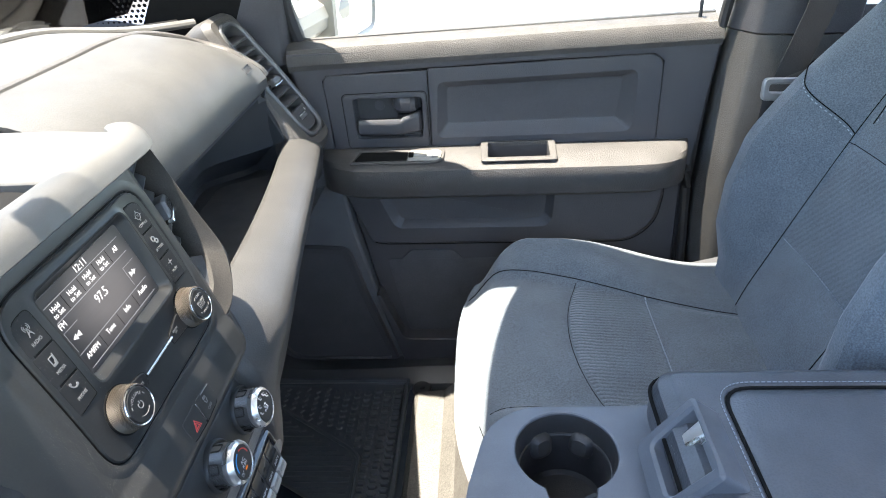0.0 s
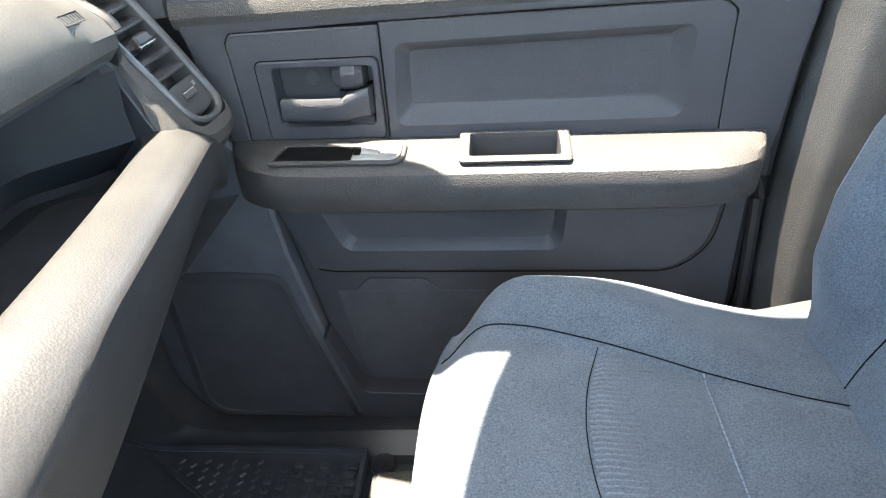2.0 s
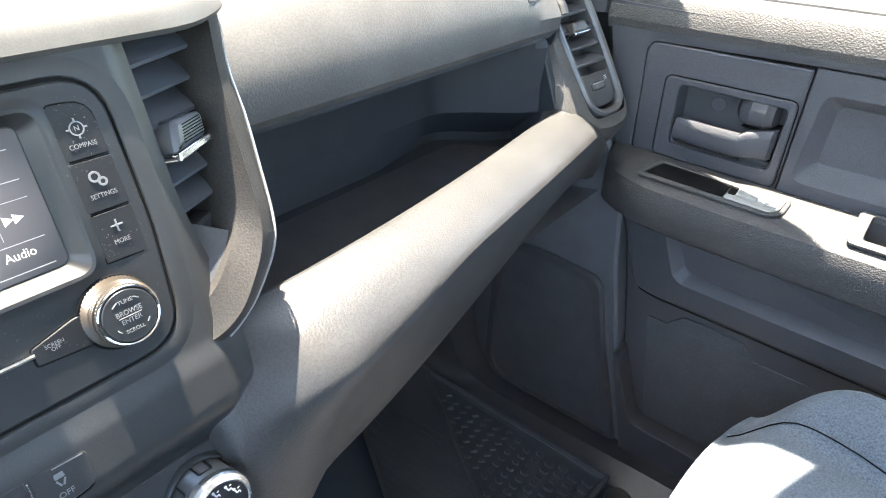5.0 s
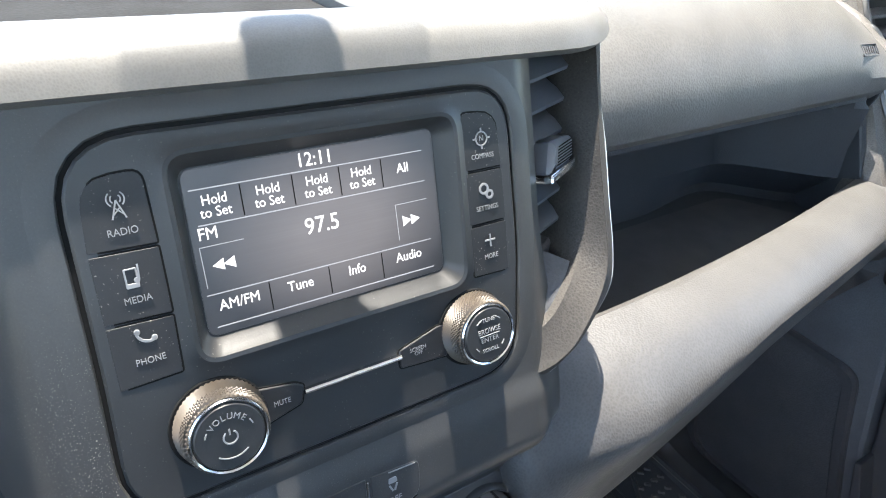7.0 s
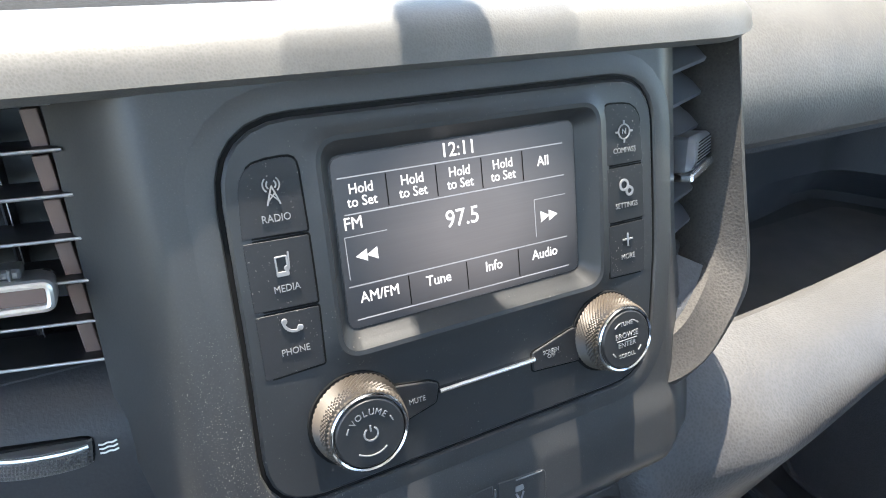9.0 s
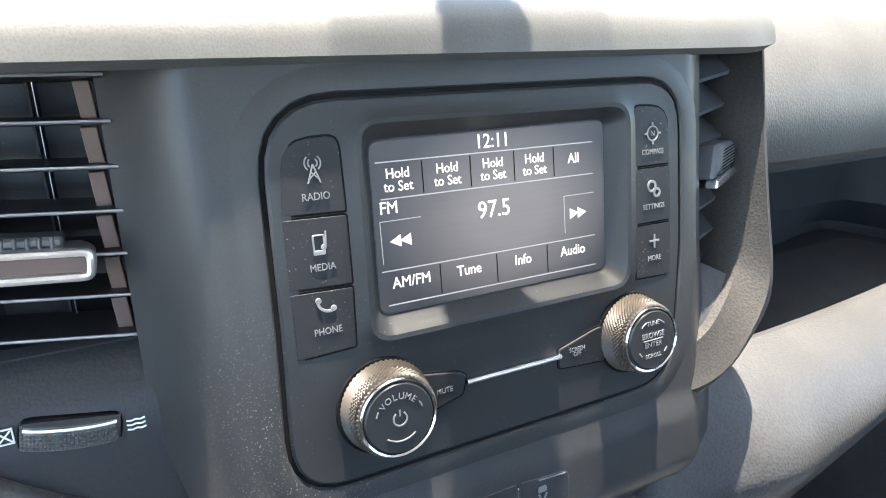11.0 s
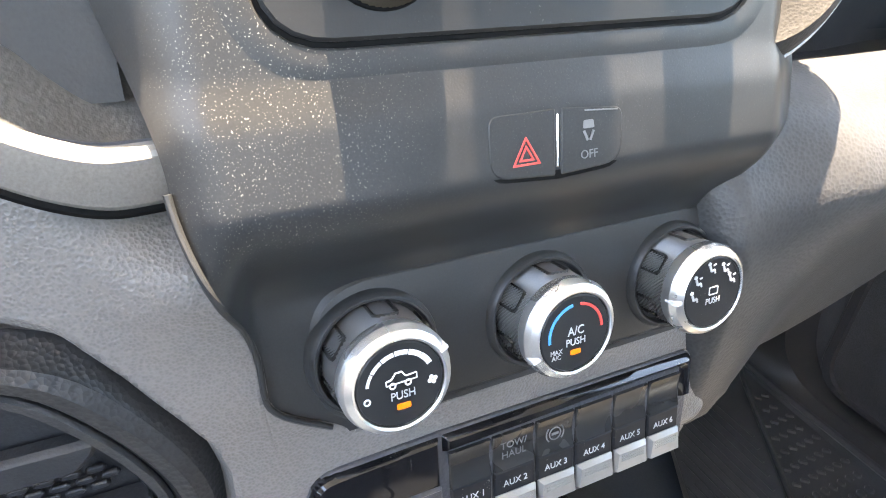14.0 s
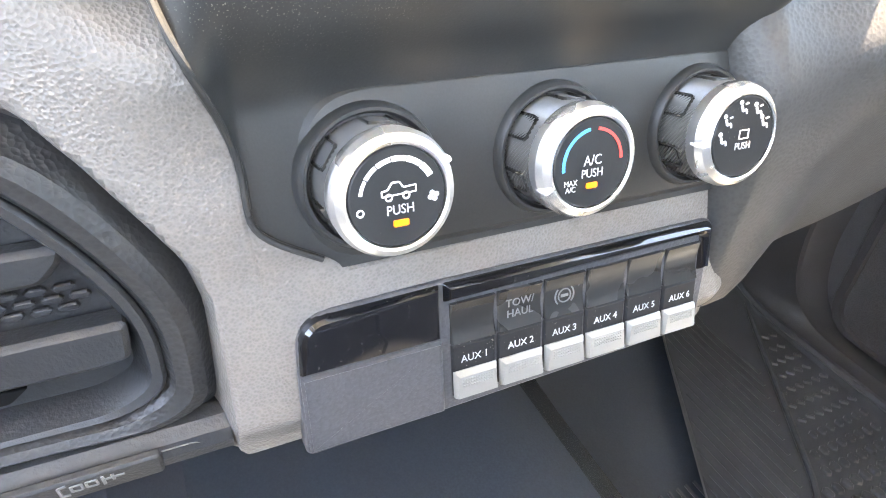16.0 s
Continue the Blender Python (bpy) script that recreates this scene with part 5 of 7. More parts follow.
def wheel(pl, u, v, length, r, parent, lean=0.0):
    """A stippled thumb wheel let into the vent, with a smooth bright rim above."""
    q = Plane(pl(u, v), pl.u + pl.v * lean, pl.n)
    rings = []
    for k in range(21):
        t = -1 + 2 * k / 20
        h = 0.0050 * math.sqrt(max(0.0, 1 - t * t)) + 0.0006
        rings.append([q(t * length / 2, dv * r, h * dw) for dv, dw in ((-1.0, 0.0), (-0.85, 0.9), (-0.55, 1.0), (0.35, 1.0), (0.50, 0.88), (0.85, 0.80), (1.0, 0.0))])
    w = part("thumb_wheel", loft(rings, True, True), M_KNOB, parent, "stippled thumb wheel")
    bm = bmesh.new()
    for i in range(26):
        t = -0.93 + 1.86 * i / 25
        h = 0.0050 * math.sqrt(1 - t * t) + 0.0006
        for j in range(4):
            slab(q, rect(t * length / 2, r * (-0.62 + 0.30 * j), length * 0.026, r * 0.20, 0.0001, 2), h - 0.0004, h + 0.0005, 0.0002, bm)
    part("stipple", bm, M_KNOB, w)
    part("bright_rim", tube([q(t * length / 2, 0.66 * r, (0.0050 * math.sqrt(1 - t * t) + 0.0006) * 0.9) for t in [-0.9 + 1.8 * k / 16 for k in range(17)]], r * 0.16, 6), M_SATIN, w, "bright rim")
    part("wheel_well", slab(q, rect(0, 0, length * 1.05, r * 2.3, r * 0.8, 4), -0.004, 0.0006, 0.0003), M_GAP, parent)
    return w


vent1 = thing("air_vent", "black slatted air vent on the driver's side of the centre stack", "air vent")
VP = Plane((-0.2150, 0.200, 0.810), (0, 1, 0), (1, 0, 0.25))
part("housing", ringplate(VP, rect(0.0, 0.008, 0.232, 0.125, 0.006), rect(0.004, 0.0105, 0.206, 0.094, 0.003), -0.05, -0.006, 0.002), M_DARK, vent1)
part("duct", slab(VP, rect(0, 0, 0.23, 0.11, 0.006), -0.056, -0.050, 0.001), M_RADIO, vent1)
for k in range(8):
    bar(VP, (-0.088 + 0.0245 * k, -0.035), (-0.088 + 0.0245 * k, 0.058), 0.0022, -0.036, M_DARK, vent1, "inner_vane", 0.010)
    bar(VP, (-0.0865 + 0.0245 * k, -0.035), (-0.0865 + 0.0245 * k, 0.058), 0.0004, -0.0255, M_EDGE, vent1, "vane_edge", 0.0004)
for k in range(6):
    z = 0.0554 - 0.0148 * k
    part("side_vane", slab(VP, corners([(0.0985, z - 0.0146), (0.1035, z - 0.0146), (0.1026, z - 0.0018), (0.0976, z - 0.0018)], 0.0003, 2), -0.018, -0.006, 0.0004), M_BROWN, vent1, "brown vane")
for k in range(7):
    z, lean = 0.0554 - 0.0148 * k, -0.015 - 0.0266 * k
    o = [(-0.0016, -0.028), (-0.0012, -0.003), (-0.0004, 0.0), (0.0004, 0.0), (0.0009, -0.003), (0.0010, -0.028)]
    slat = part("slat", loft([[VP(u, z + v + lean * (u - 0.107) * 0.8, w) for v, w in o] for u in (-0.105, 0.107)], True, True), M_GLOSSVANE, vent1, "black slat with a bright edge")
    part("slat_edge", tube([VP(u, z + lean * (u - 0.107) * 0.8, 0.0) for u in (-0.105, 0.107)], 0.0006, 6), M_EDGE, slat)
TP = Plane(VP(0.062, -0.0012), VP.u - VP.v * 0.09, VP.n)
loop = rect(0, 0, 0.068, 0.0112, 0.0042, 6)
tab = part("direction_tab", stack(TP, [(loop, -0.006), (loop, 0.0068), (inset(loop, 0.0006), 0.0080), (inset(loop, 0.0016), 0.0086), (inset(loop, 0.0026), 0.0080), (inset(loop, 0.0030), 0.0060)], True, True), M_SATIN, vent1, "satin silver vent tab")
# the inlay's brownish reflection is put into its colour
part("tab_inlay", slab(TP, inset(loop, 0.0028), 0.004, 0.0066, 0.0003), M_BROWN, tab, "inlay with its brownish reflection painted in")
part("tab_grip", slab(TP, rect(-0.004, 0.0072, 0.058, 0.0036, 0.001), -0.006, 0.0045, 0.001), M_KNOB, tab)
for k in range(16):
    part("grip_rib", slab(TP, rect(-0.029 + 0.0034 * k, 0.0072, 0.0012, 0.0038, 0.0003, 2), 0.003, 0.0056, 0.0005), M_KNOB, tab)
# plate below the slats with the thumb wheel
rows = []
for i in range(13):
    u = -0.15 + 0.262 * i / 12
    rows.append([VP(u, v, w) for v, w in ((-0.034, -0.012), (-0.040, -0.003), (-0.048, 0.003), (-0.056, 0.006), (-0.066, 0.007), (-0.085, 0.007), (-0.107, 0.0072))])
part("lower_plate", sheet(rows, 0.003), M_PLATE, vent1)
VW = Plane(VP(0, 0, 0.0072), VP.u, VP.n)
wheel(VW, 0.0795, -0.0602, 0.0295, 0.0048, vent1, -0.16)
part("closed_sign", ringplate(VW, rect(0.0610, -0.0569, 0.0052, 0.0056, 0.0002), rect(0.0610, -0.0569, 0.0042, 0.0046, 0.0001), -0.0003, 0.0003, 0.0001), M_WHITE, vent1)
for s in (1, -1):
    bar(VW, (0.0591, -0.0569 - s * 0.0020), (0.0629, -0.0569 + s * 0.0020), 0.0005, 0.0001, M_WHITE, vent1, "closed_sign")
for k in range(3):
    for j in range(4):
        bar(VW, (0.0960 + 0.0015 * j, -0.0648 + 0.0017 * k + 0.0002 * (-1) ** j), (0.0975 + 0.0015 * j, -0.0648 + 0.0017 * k - 0.0002 * (-1) ** j), 0.0006, 0.0001, M_WHITE, vent1, "air_sign")

vent2 = thing("air_vent", "black slatted air vent on the passenger side of the centre stack", "air vent")
V2 = Plane((-0.2195, 0.592, 0.806), (-0.36, 0.92, 0), (0.9, 0.36, 0.27))
part("duct", slab(V2, rect(0.0, 0.0, 0.10, 0.16, 0.01), -0.05, -0.040, 0.002), M_GAP, vent2)
for k in range(7):
    v = 0.0568 - 0.0158 * k
    o = [(v - 0.0092, 0.0030), (v - 0.0088, 0.0052), (v - 0.0070, 0.0058), (v - 0.0020, 0.0005), (v + 0.0052, -0.011), (v + 0.0038, -0.0125), (v - 0.0040, -0.0015)]
    if k < 6:
        part("slat", loft([[V2(u, a, w) for a, w in o] for u in (-0.046, 0.030)], True, True), M_SLAT, vent2, "black slat")
    part("side_tooth", slab(V2, rect(0.036, v - 0.004, 0.012, 0.003, 0.0005, 2), -0.03, -0.004, 0.0005), M_DARK, vent2)
V2T = Plane(V2(-0.0165, 0.0, 0.0), V2.u, V2.n)
t2 = part("direction_tab", slab(V2T, corners([(-0.022, 0.002), (0.006, 0.004), (0.008, 0.017), (-0.016, 0.019)], 0.003, 4), -0.004, 0.0165, 0.003), M_SLAT, vent2, "dark vent tab with a chrome edge")
part("tab_edge", slab(V2T, corners([(-0.022, -0.002), (0.006, 0.000), (0.007, 0.0045), (-0.021, 0.0025)], 0.001, 3), 0.002, 0.0172, 0.001), M_CHROME, t2)
for k in range(7):
    bar(V2T, (-0.014 + 0.0005 * k, 0.006 + 0.0015 * k), (0.004, 0.0065 + 0.0015 * k), 0.0006, 0.0166, M_GAP, t2, "grip_line")
part("lower_plate", slab(V2, corners([(-0.052, -0.090), (-0.010, -0.090), (0.036, -0.062), (0.040, -0.036), (-0.046, -0.044)], 0.003, 4), -0.012, 0.002, 0.002), M_DARK, vent2)
V2W = Plane(V2(0, 0, 0.0022), V2.u, V2.n)
wheel(V2W, -0.004, -0.0560, 0.030, 0.0058, vent2, -0.1)
for k in range(3):
    bar(V2W, (0.015, -0.0500 + 0.0018 * k), (0.021, -0.0495 + 0.0018 * k), 0.0006, 0.0001, M_WHITE, vent2, "air_sign")
part("closed_sign", ringplate(V2W, rect(-0.024, -0.0565, 0.0050, 0.0060, 0.0002), rect(-0.024, -0.0565, 0.0040, 0.0050, 0.0001), -0.0003, 0.0003, 0.0001), M_WHITE, vent2)

# strip that sweeps round the vent from hood to stack: smooth outer wall, bright edge, grained inner face
outer = spline([(-0.240, 0.627, 0.872), (-0.223, 0.618, 0.842), (-0.210, 0.617, 0.815), (-0.196, 0.613, 0.789), (-0.180, 0.607, 0.764), (-0.170, 0.599, 0.750), (-0.1665, 0.588, 0.735), (-0.1640, 0.573, 0.719), (-0.1625, 0.553, 0.708), (-0.167, 0.530, 0.700)], 6)
edge_line = spline([(-0.228, 0.614, 0.872), (-0.209, 0.604, 0.846), (-0.196, 0.599, 0.822), (-0.183, 0.596, 0.797), (-0.169, 0.592, 0.772), (-0.162, 0.586, 0.757), (-0.157, 0.575, 0.742), (-0.154, 0.562, 0.728), (-0.156, 0.547, 0.718), (-0.164, 0.528, 0.712)], 6)
rows, face_rows = [], []
for k, (p, q) in enumerate(zip(outer, edge_line)):
    f = smooth01(18, 44, k)
    d = q - p
    rows.append([p + Vector((-0.060, 0.004, 0.0)), p + Vector((-0.010, 0.002, -0.003)), p + Vector((-0.002, 0.0005, -0.001)), p + d * 0.25 + Vector((0.0016, 0.001, 0)), p + d * 0.6 + Vector((0.0016, 0.001, 0)), q])
    n = q + Vector((-0.018 + 0.004 * f, -0.007 + 0.001 * f, 0.012 * f))
    face_rows.append([q, q + (n - q) * 0.5 + Vector((-0.001, 0, -0.001)), n, n + Vector((-0.012, -0.002, 0.0)), n + Vector((-0.045, 0.0, 0.0))])
strip2 = part("vent_strip", sheet(rows), M_STRIP, dash, "dark grained strip sweeping round the centre vent")
part("strip_face", sheet(face_rows), M_STRIP, strip2, "dark inner face")
part("strip_edge", tube([q + Vector((0.0010, 0.0005, 0)) for q in outer], 0.0010, 8), M_EDGE, strip2, "bright narrow edge")
rows = [[r[2] + Vector((-0.004, 0, 0)), r[2] + Vector((-0.02, -0.02, 0.008)), Vector((r[2].x - 0.02, 0.548, r[2].z + 0.010))] for r in face_rows[30:]]
part("vent_floor", sheet(rows, 0.002), M_DARK, dash)

# ---- driver's storage bin ----
bin_ = thing("storage_bin", "dark moulded storage bin with a grained rim in the lower dash", "storage bin")
BN = Plane((-0.1510, 0.25, 0.60), (0, 1, 0), (1, 0, 0.10))
bo = corners([(-0.20, -0.064), (0.005, -0.064), (0.050, -0.067), (0.0665, -0.060), (0.0670, -0.020), (0.053, 0.012), (0.030, 0.0445), (-0.20, 0.080)], [0.02, 0.02, 0.008, 0.008, 0.03, 0.03, 0.03, 0.03], 6)
bi = corners([(-0.19, -0.053), (0.005, -0.053), (0.034, -0.053), (0.0475, -0.046), (0.0470, -0.020), (0.034, 0.006), (0.010, 0.036), (-0.19, 0.064)], [0.012, 0.012, 0.012, 0.010, 0.02, 0.02, 0.02, 0.02], 6)
between = lambda f: [(a[0] + (b[0] - a[0]) * f, a[1] + (b[1] - a[1]) * f) for a, b in zip(bo, bi)]
part("rim", stack(BN, [(inset(bo, -0.0055), -0.012), (inset(bo, -0.003), -0.009), (bo, -0.006), (between(0.12), -0.002), (between(0.35), 0.0005), (between(0.60), -0.001), (between(0.74), -0.005)], False, False), M_RIMDARK, bin_, "dark grained rolled rim")
part("inner_frame", stack(BN, [(between(0.70), -0.008), (between(0.74), -0.0035), (between(0.80), -0.0022), (between(0.95), -0.0030), (bi, -0.005), (inset(bi, 0.0025), -0.010), (inset(bi, 0.004), -0.014)], False, True), M_BIN, bin_)
part("flap", slab(BN, corners([(-0.19, -0.0350), (0.034, -0.0350), (0.0440, -0.0335), (0.0450, -0.0190), (-0.19, -0.0205)], 0.003, 4), -0.012, -0.002, 0.002), M_BIN, bin_, "dark bin flap")
part("finger_slot", slab(BN, corners([(-0.19, -0.0405), (0.008, -0.0405), (0.014, -0.0358), (-0.19, -0.0358)], 0.001, 3), -0.014, -0.0036, 0.0003), M_GAP, bin_, "dark finger slot")
part("inner_lid", slab(BN, corners([(-0.19, -0.003), (0.026, -0.003), (0.033, 0.004), (0.034, 0.009), (-0.19, 0.012)], 0.003, 4), -0.012, -0.005, 0.002), M_BIN, bin_)
part("bin_sill", tube([Vector((-0.1525, y, 0.5245)) for y in (-0.05, 0.10, 0.25, 0.306, 0.319)], 0.0105, 12), M_BIN, bin_, "dark rounded sill under the bin")
bm = bmesh.new()
for i in range(26):
    for j in range(3):
        slab(BN, rect(-0.16 + 0.0076 * i + (0.0038 if j % 2 else 0), -0.0150 + 0.0036 * j, 0.0062, 0.0026, 0.001, 2), -0.0125, -0.0110, 0.0006, bm)
tagged(part("mesh_lining", bm, M_BIN, bin_), kind="stuff")
US = Plane((-0.1380, 0.25, 0.527), (0, 1, 0), (1, 0, -0.25))
usb = part("socket_plate", slab(US, rect(-0.05, -0.002, 0.19, 0.013, 0.002), -0.004, -0.001, 0.001), M_RUBBER, bin_, "dark plate with pale socket signs")
for a, b in (((0.0135, 0.0025), (0.0135, -0.0035)), ((0.0135, 0.0025), (0.016, 0.0032)), ((0.0135, -0.0035), (0.016, -0.004)), ((0.0265, 0.0025), (0.0265, -0.0035)), ((0.0265, 0.000), (0.033, 0.000)), ((0.0295, -0.002), (0.0295, 0.002))):
    bar(US, a, b, 0.0010, -0.0008, M_GREY_PRINT, usb, "socket_sign")
for c in (0.0185, 0.0230):
    part("socket_sign", ringplate(US, rect(c, -0.0004, 0.0040, 0.0044, 0.0008), rect(c, -0.0004, 0.0024, 0.0028, 0.0005), -0.0012, -0.0006, 0.0001), M_GREY_PRINT, usb)

# ---- passenger end vent ----
pod = thing("air_vent", "black oval slatted air vent in a grained pod", "air vent")
spine = (Vector((-0.335, 1.148, 0.865)) - Vector((-0.207, 1.136, 0.688))).normalized()
PN = Vector((0.80, -0.22, 0.58))
PN = (PN - spine * PN.dot(spine)).normalized()
PV = Plane((-0.271, 1.142, 0.777), spine.cross(PN), PN)
po = corners([(-0.030, -0.118), (0.034, -0.118), (0.040, 0.0), (0.036, 0.118), (-0.026, 0.118), (-0.034, 0.0)], [0.034, 0.03, 0.02, 0.03, 0.03, 0.02], 8)
pi_ = inset(po, 0.0085)
part("frame", stack(PV, [(inset(po, -0.001), -0.03), (po, 0.001), (inset(po, 0.0025), 0.004), (inset(po, 0.006), 0.0035), (pi_, 0.000), (inset(pi_, 0.002), -0.030)], False, True), M_KNOB, pod, "satin black vent frame")
for k in range(8):
    v = 0.090 - 0.0215 * k
    if k < 7:
        o = [(v - 0.0125, -0.004), (v - 0.0118, -0.0015), (v - 0.0095, -0.001), (v - 0.003, -0.006), (v + 0.0055, -0.019), (v + 0.0035, -0.0205), (v - 0.006, -0.007)]
        part("slat", loft([[PV(u, a, w) for a, w in o] for u in (-0.026, 0.030)], True, True), M_DOOR, pod, "black slat")
pt = part("direction_tab", slab(PV, corners([(-0.014, -0.012), (0.014, -0.012), (0.012, 0.002), (-0.010, 0.002)], 0.003, 4), -0.01, 0.008, 0.003), M_KNOB, pod, "vent tab with a bright edge")
part("tab_edge", slab(PV, rect(0.0, -0.0125, 0.027, 0.003, 0.001), -0.004, 0.0085, 0.001), M_CHROME, pt)
part("lower_plate", slab(PV, corners([(-0.024, -0.104), (0.028, -0.104), (0.030, -0.062), (-0.024, -0.062)], [0.02, 0.02, 0.002, 0.002], 5), -0.03, -0.003, 0.002), M_DARK, pod)
PW = Plane(PV(0, 0, -0.003), PV.u, PV.n)
wheel(PW, 0.002, -0.079, 0.022, 0.0045, pod)
for k in range(3):
    bar(PW, (0.017, -0.074 + 0.0018 * k), (0.022, -0.0735 + 0.0018 * k), 0.0005, 0.0001, M_WHITE, pod, "air_sign")
hole7 = corners([(-0.030, -0.118), (0.002, -0.1185), (0.034, -0.118), (0.040, 0.0), (0.036, 0.118), (-0.026, 0.118), (-0.034, 0.0)], [0.034, 0.01, 0.03, 0.02, 0.03, 0.03, 0.02], 8)
body = corners([(-0.078, -0.118), (-0.02, -0.150), (0.046, -0.142), (0.058, -0.02), (0.052, 0.140), (-0.046, 0.140), (-0.054, 0.02)], [0.03, 0.04, 0.04, 0.05, 0.03, 0.03, 0.06], 8)
part("pod_shell", stack(PV, [(inset(body, -0.004), -0.10), (inset(body, -0.002), -0.03), (inset(body, 0.004), -0.010), (inset(body, 0.014), 0.0), (hole7, 0.0), (hole7, -0.03)], False, False), M_POD, dash, "grained end of the dashboard round the vent")

# ---- the passenger door ----
door = thing("door_1", "closed grey plastic-lined passenger door with armrest and map pocket", "door", kind="structure")
DP = Plane((0, 1.215, 0), (1, 0, 0), (0, -1, 0))  # u = x, v = z, w inwards

backing = corners([(-0.085, 0.07), (0.46, 0.07), (0.497, 0.33), (0.492, 0.53), (0.512, 0.815), (-0.262, 0.800), (-0.205, 0.60)], 0.01, 3)
part("door_shell", slab(DP, backing, -0.075, -0.030, 0.004), M_DOOR, door)


def band(points, w0, w1, name, mat=M_DOOR, label="", bevel=0.002, r=0.004):
    return part(name, slab(DP, corners(points, r, 4), w0, w1, bevel), mat, door, label)


# surround pieces of the upper door, butted round the insert
outer_line = [(-0.214, 0.590), (-0.236, 0.68), (-0.262, 0.800), (-0.15, 0.800), (-0.005, 0.800), (0.2, 0.800), (0.41, 0.800), (0.507, 0.800), (0.495, 0.68), (0.487, 0.560)]
inner_line = [(-0.1960, 0.590), (-0.1999, 0.68), (-0.2032, 0.749), (-0.1955, 0.7595), (-0.007, 0.7675), (0.2, 0.7735), (0.3985, 0.7775), (0.4150, 0.764), (0.4160, 0.68), (0.4175, 0.590)]
rows = [[DP(*o, -0.03), DP(*o, 0.0), DP(o[0] * 0.1 + n[0] * 0.9, o[1] * 0.1 + n[1] * 0.9, 0.0), DP(*n, -0.0015), DP(*n, -0.03)] for o, n in zip(outer_line, inner_line)]
part("upper_surround", sheet(rows), M_DOOR, door)
# rolled window sill
rows = []
for i in range(31):
    x = -0.262 + 0.772 * i / 30
    z = 0.7895 + 0.020 * (x + 0.262) / 0.772
    rows.append([Vector((x, 1.215 + dy, z + dz)) for dy, dz in ((0.004, -0.022), (-0.0005, -0.010), (0.002, 0.004), (0.009, 0.014), (0.020, 0.0195), (0.040, 0.0215), (0.048, 0.016))])
part("window_sill", sheet(rows, 0.003, True), M_ARM, door, "pale grained rolled window sill")
part("window_seal", tube([Vector((-0.255, 1.262, 0.812)), Vector((0.505, 1.262, 0.832))], 0.006, 8), M_RUBBER, door, "black rubber window seal")

# insert: handle bay and sunk panel
bay = corners([(-0.1955, 0.600), (-0.008, 0.600), (-0.0085, 0.7625), (-0.196, 0.7585), (-0.2025, 0.748)], [0.002, 0.002, 0.002, 0.008, 0.008], 4)
hole = corners([(-0.147, 0.6375), (-0.022, 0.6375), (-0.020, 0.7145), (-0.150, 0.7145), (-0.1505, 0.70)], [0.012, 0.012, 0.010, 0.006, 0.004], 4)
part("handle_bay", stack(DP, [(bay, -0.02), (bay, -0.0025), (inset(bay, 0.002), -0.001), (inset(hole, -0.004), -0.001), (hole, -0.004), (inset(hole, 0.004), -0.024)], False, True), M_DOOR, door)
bez_o = corners([(-0.1665, 0.618), (-0.0105, 0.618), (-0.0125, 0.7245), (-0.170, 0.7225)], 0.009, 6)
bez_i = corners([(-0.148, 0.637), (-0.022, 0.637), (-0.020, 0.7145), (-0.150, 0.7145)], 0.008, 6)
part("handle_bezel", ringplate(DP, bez_o, bez_i, -0.003, 0.0022, 0.0015), M_DOOR, door)
part("bezel_joint", ringplate(DP, inset(bez_o, -0.0016), bez_o, -0.003, -0.0004, 0.0002), M_GAP, door)
# pull handle with its bright upper edge
rings = []
for x, h0, h1, d in ((-0.1455, 0.650, 0.671, 0.002), (-0.142, 0.646, 0.674, 0.010), (-0.10, 0.645, 0.6745, 0.013), (-0.062, 0.645, 0.675, 0.012), (-0.056, 0.6455, 0.680, 0.010), (-0.028, 0.647, 0.687, 0.002), (-0.0235, 0.648, 0.6865, -0.006)):
    rings.append([DP(x, z, w) for z, w in corners([(h0, d - 0.012), (h1, d - 0.012), (h1, d), (h1 - 0.007, d + 0.003), (h0 + 0.004, d + 0.002), (h0, d - 0.003)], 0.003, 3)])
handle = part("door_handle", loft(rings, True, True), M_DOOR, door, "grey pull handle with a bright upper edge")
part("handle_well", slab(DP, inset(hole, 0.003), -0.026, -0.0232, 0.0004), M_DARK, door, "dark handle well")
part("handle_edge", sheet([[DP(x, 0.6755, w - 0.008), DP(x, 0.6762, w), DP(x, 0.672, w + 0.0028), DP(x, 0.6685, w + 0.0036)] for x, w in ((-0.1415, 0.009), (-0.10, 0.0125), (-0.063, 0.0117))], 0.0006), M_DOOR, handle, "bright upper edge of the handle")
rings = []
for x, h0, h1, d in ((-0.0785, 0.690, 0.708, -0.016), (-0.073, 0.686, 0.7125, -0.004), (-0.060, 0.684, 0.7155, 0.004), (-0.042, 0.684, 0.7158, 0.005), (-0.0335, 0.686, 0.714, 0.000), (-0.030, 0.688, 0.711, -0.014)):
    rings.append([DP(x, z, w) for z, w in corners([(h0, -0.02), (h1, -0.02), (h1, d - 0.003), (h1 - 0.008, d + 0.003), (h0 + 0.006, d), (h0, d - 0.006)], 0.004, 3)])
part("lock_lever", loft(rings, True, True), M_DOOR, door, "grey door lock lever")
part("handle_foot", slab(DP, corners([(-0.066, 0.646), (-0.030, 0.6465), (-0.022, 0.6440), (-0.023, 0.632), (-0.056, 0.632)][::-1], 0.005, 4), -0.02, -0.006, 0.003), M_DARK, door)
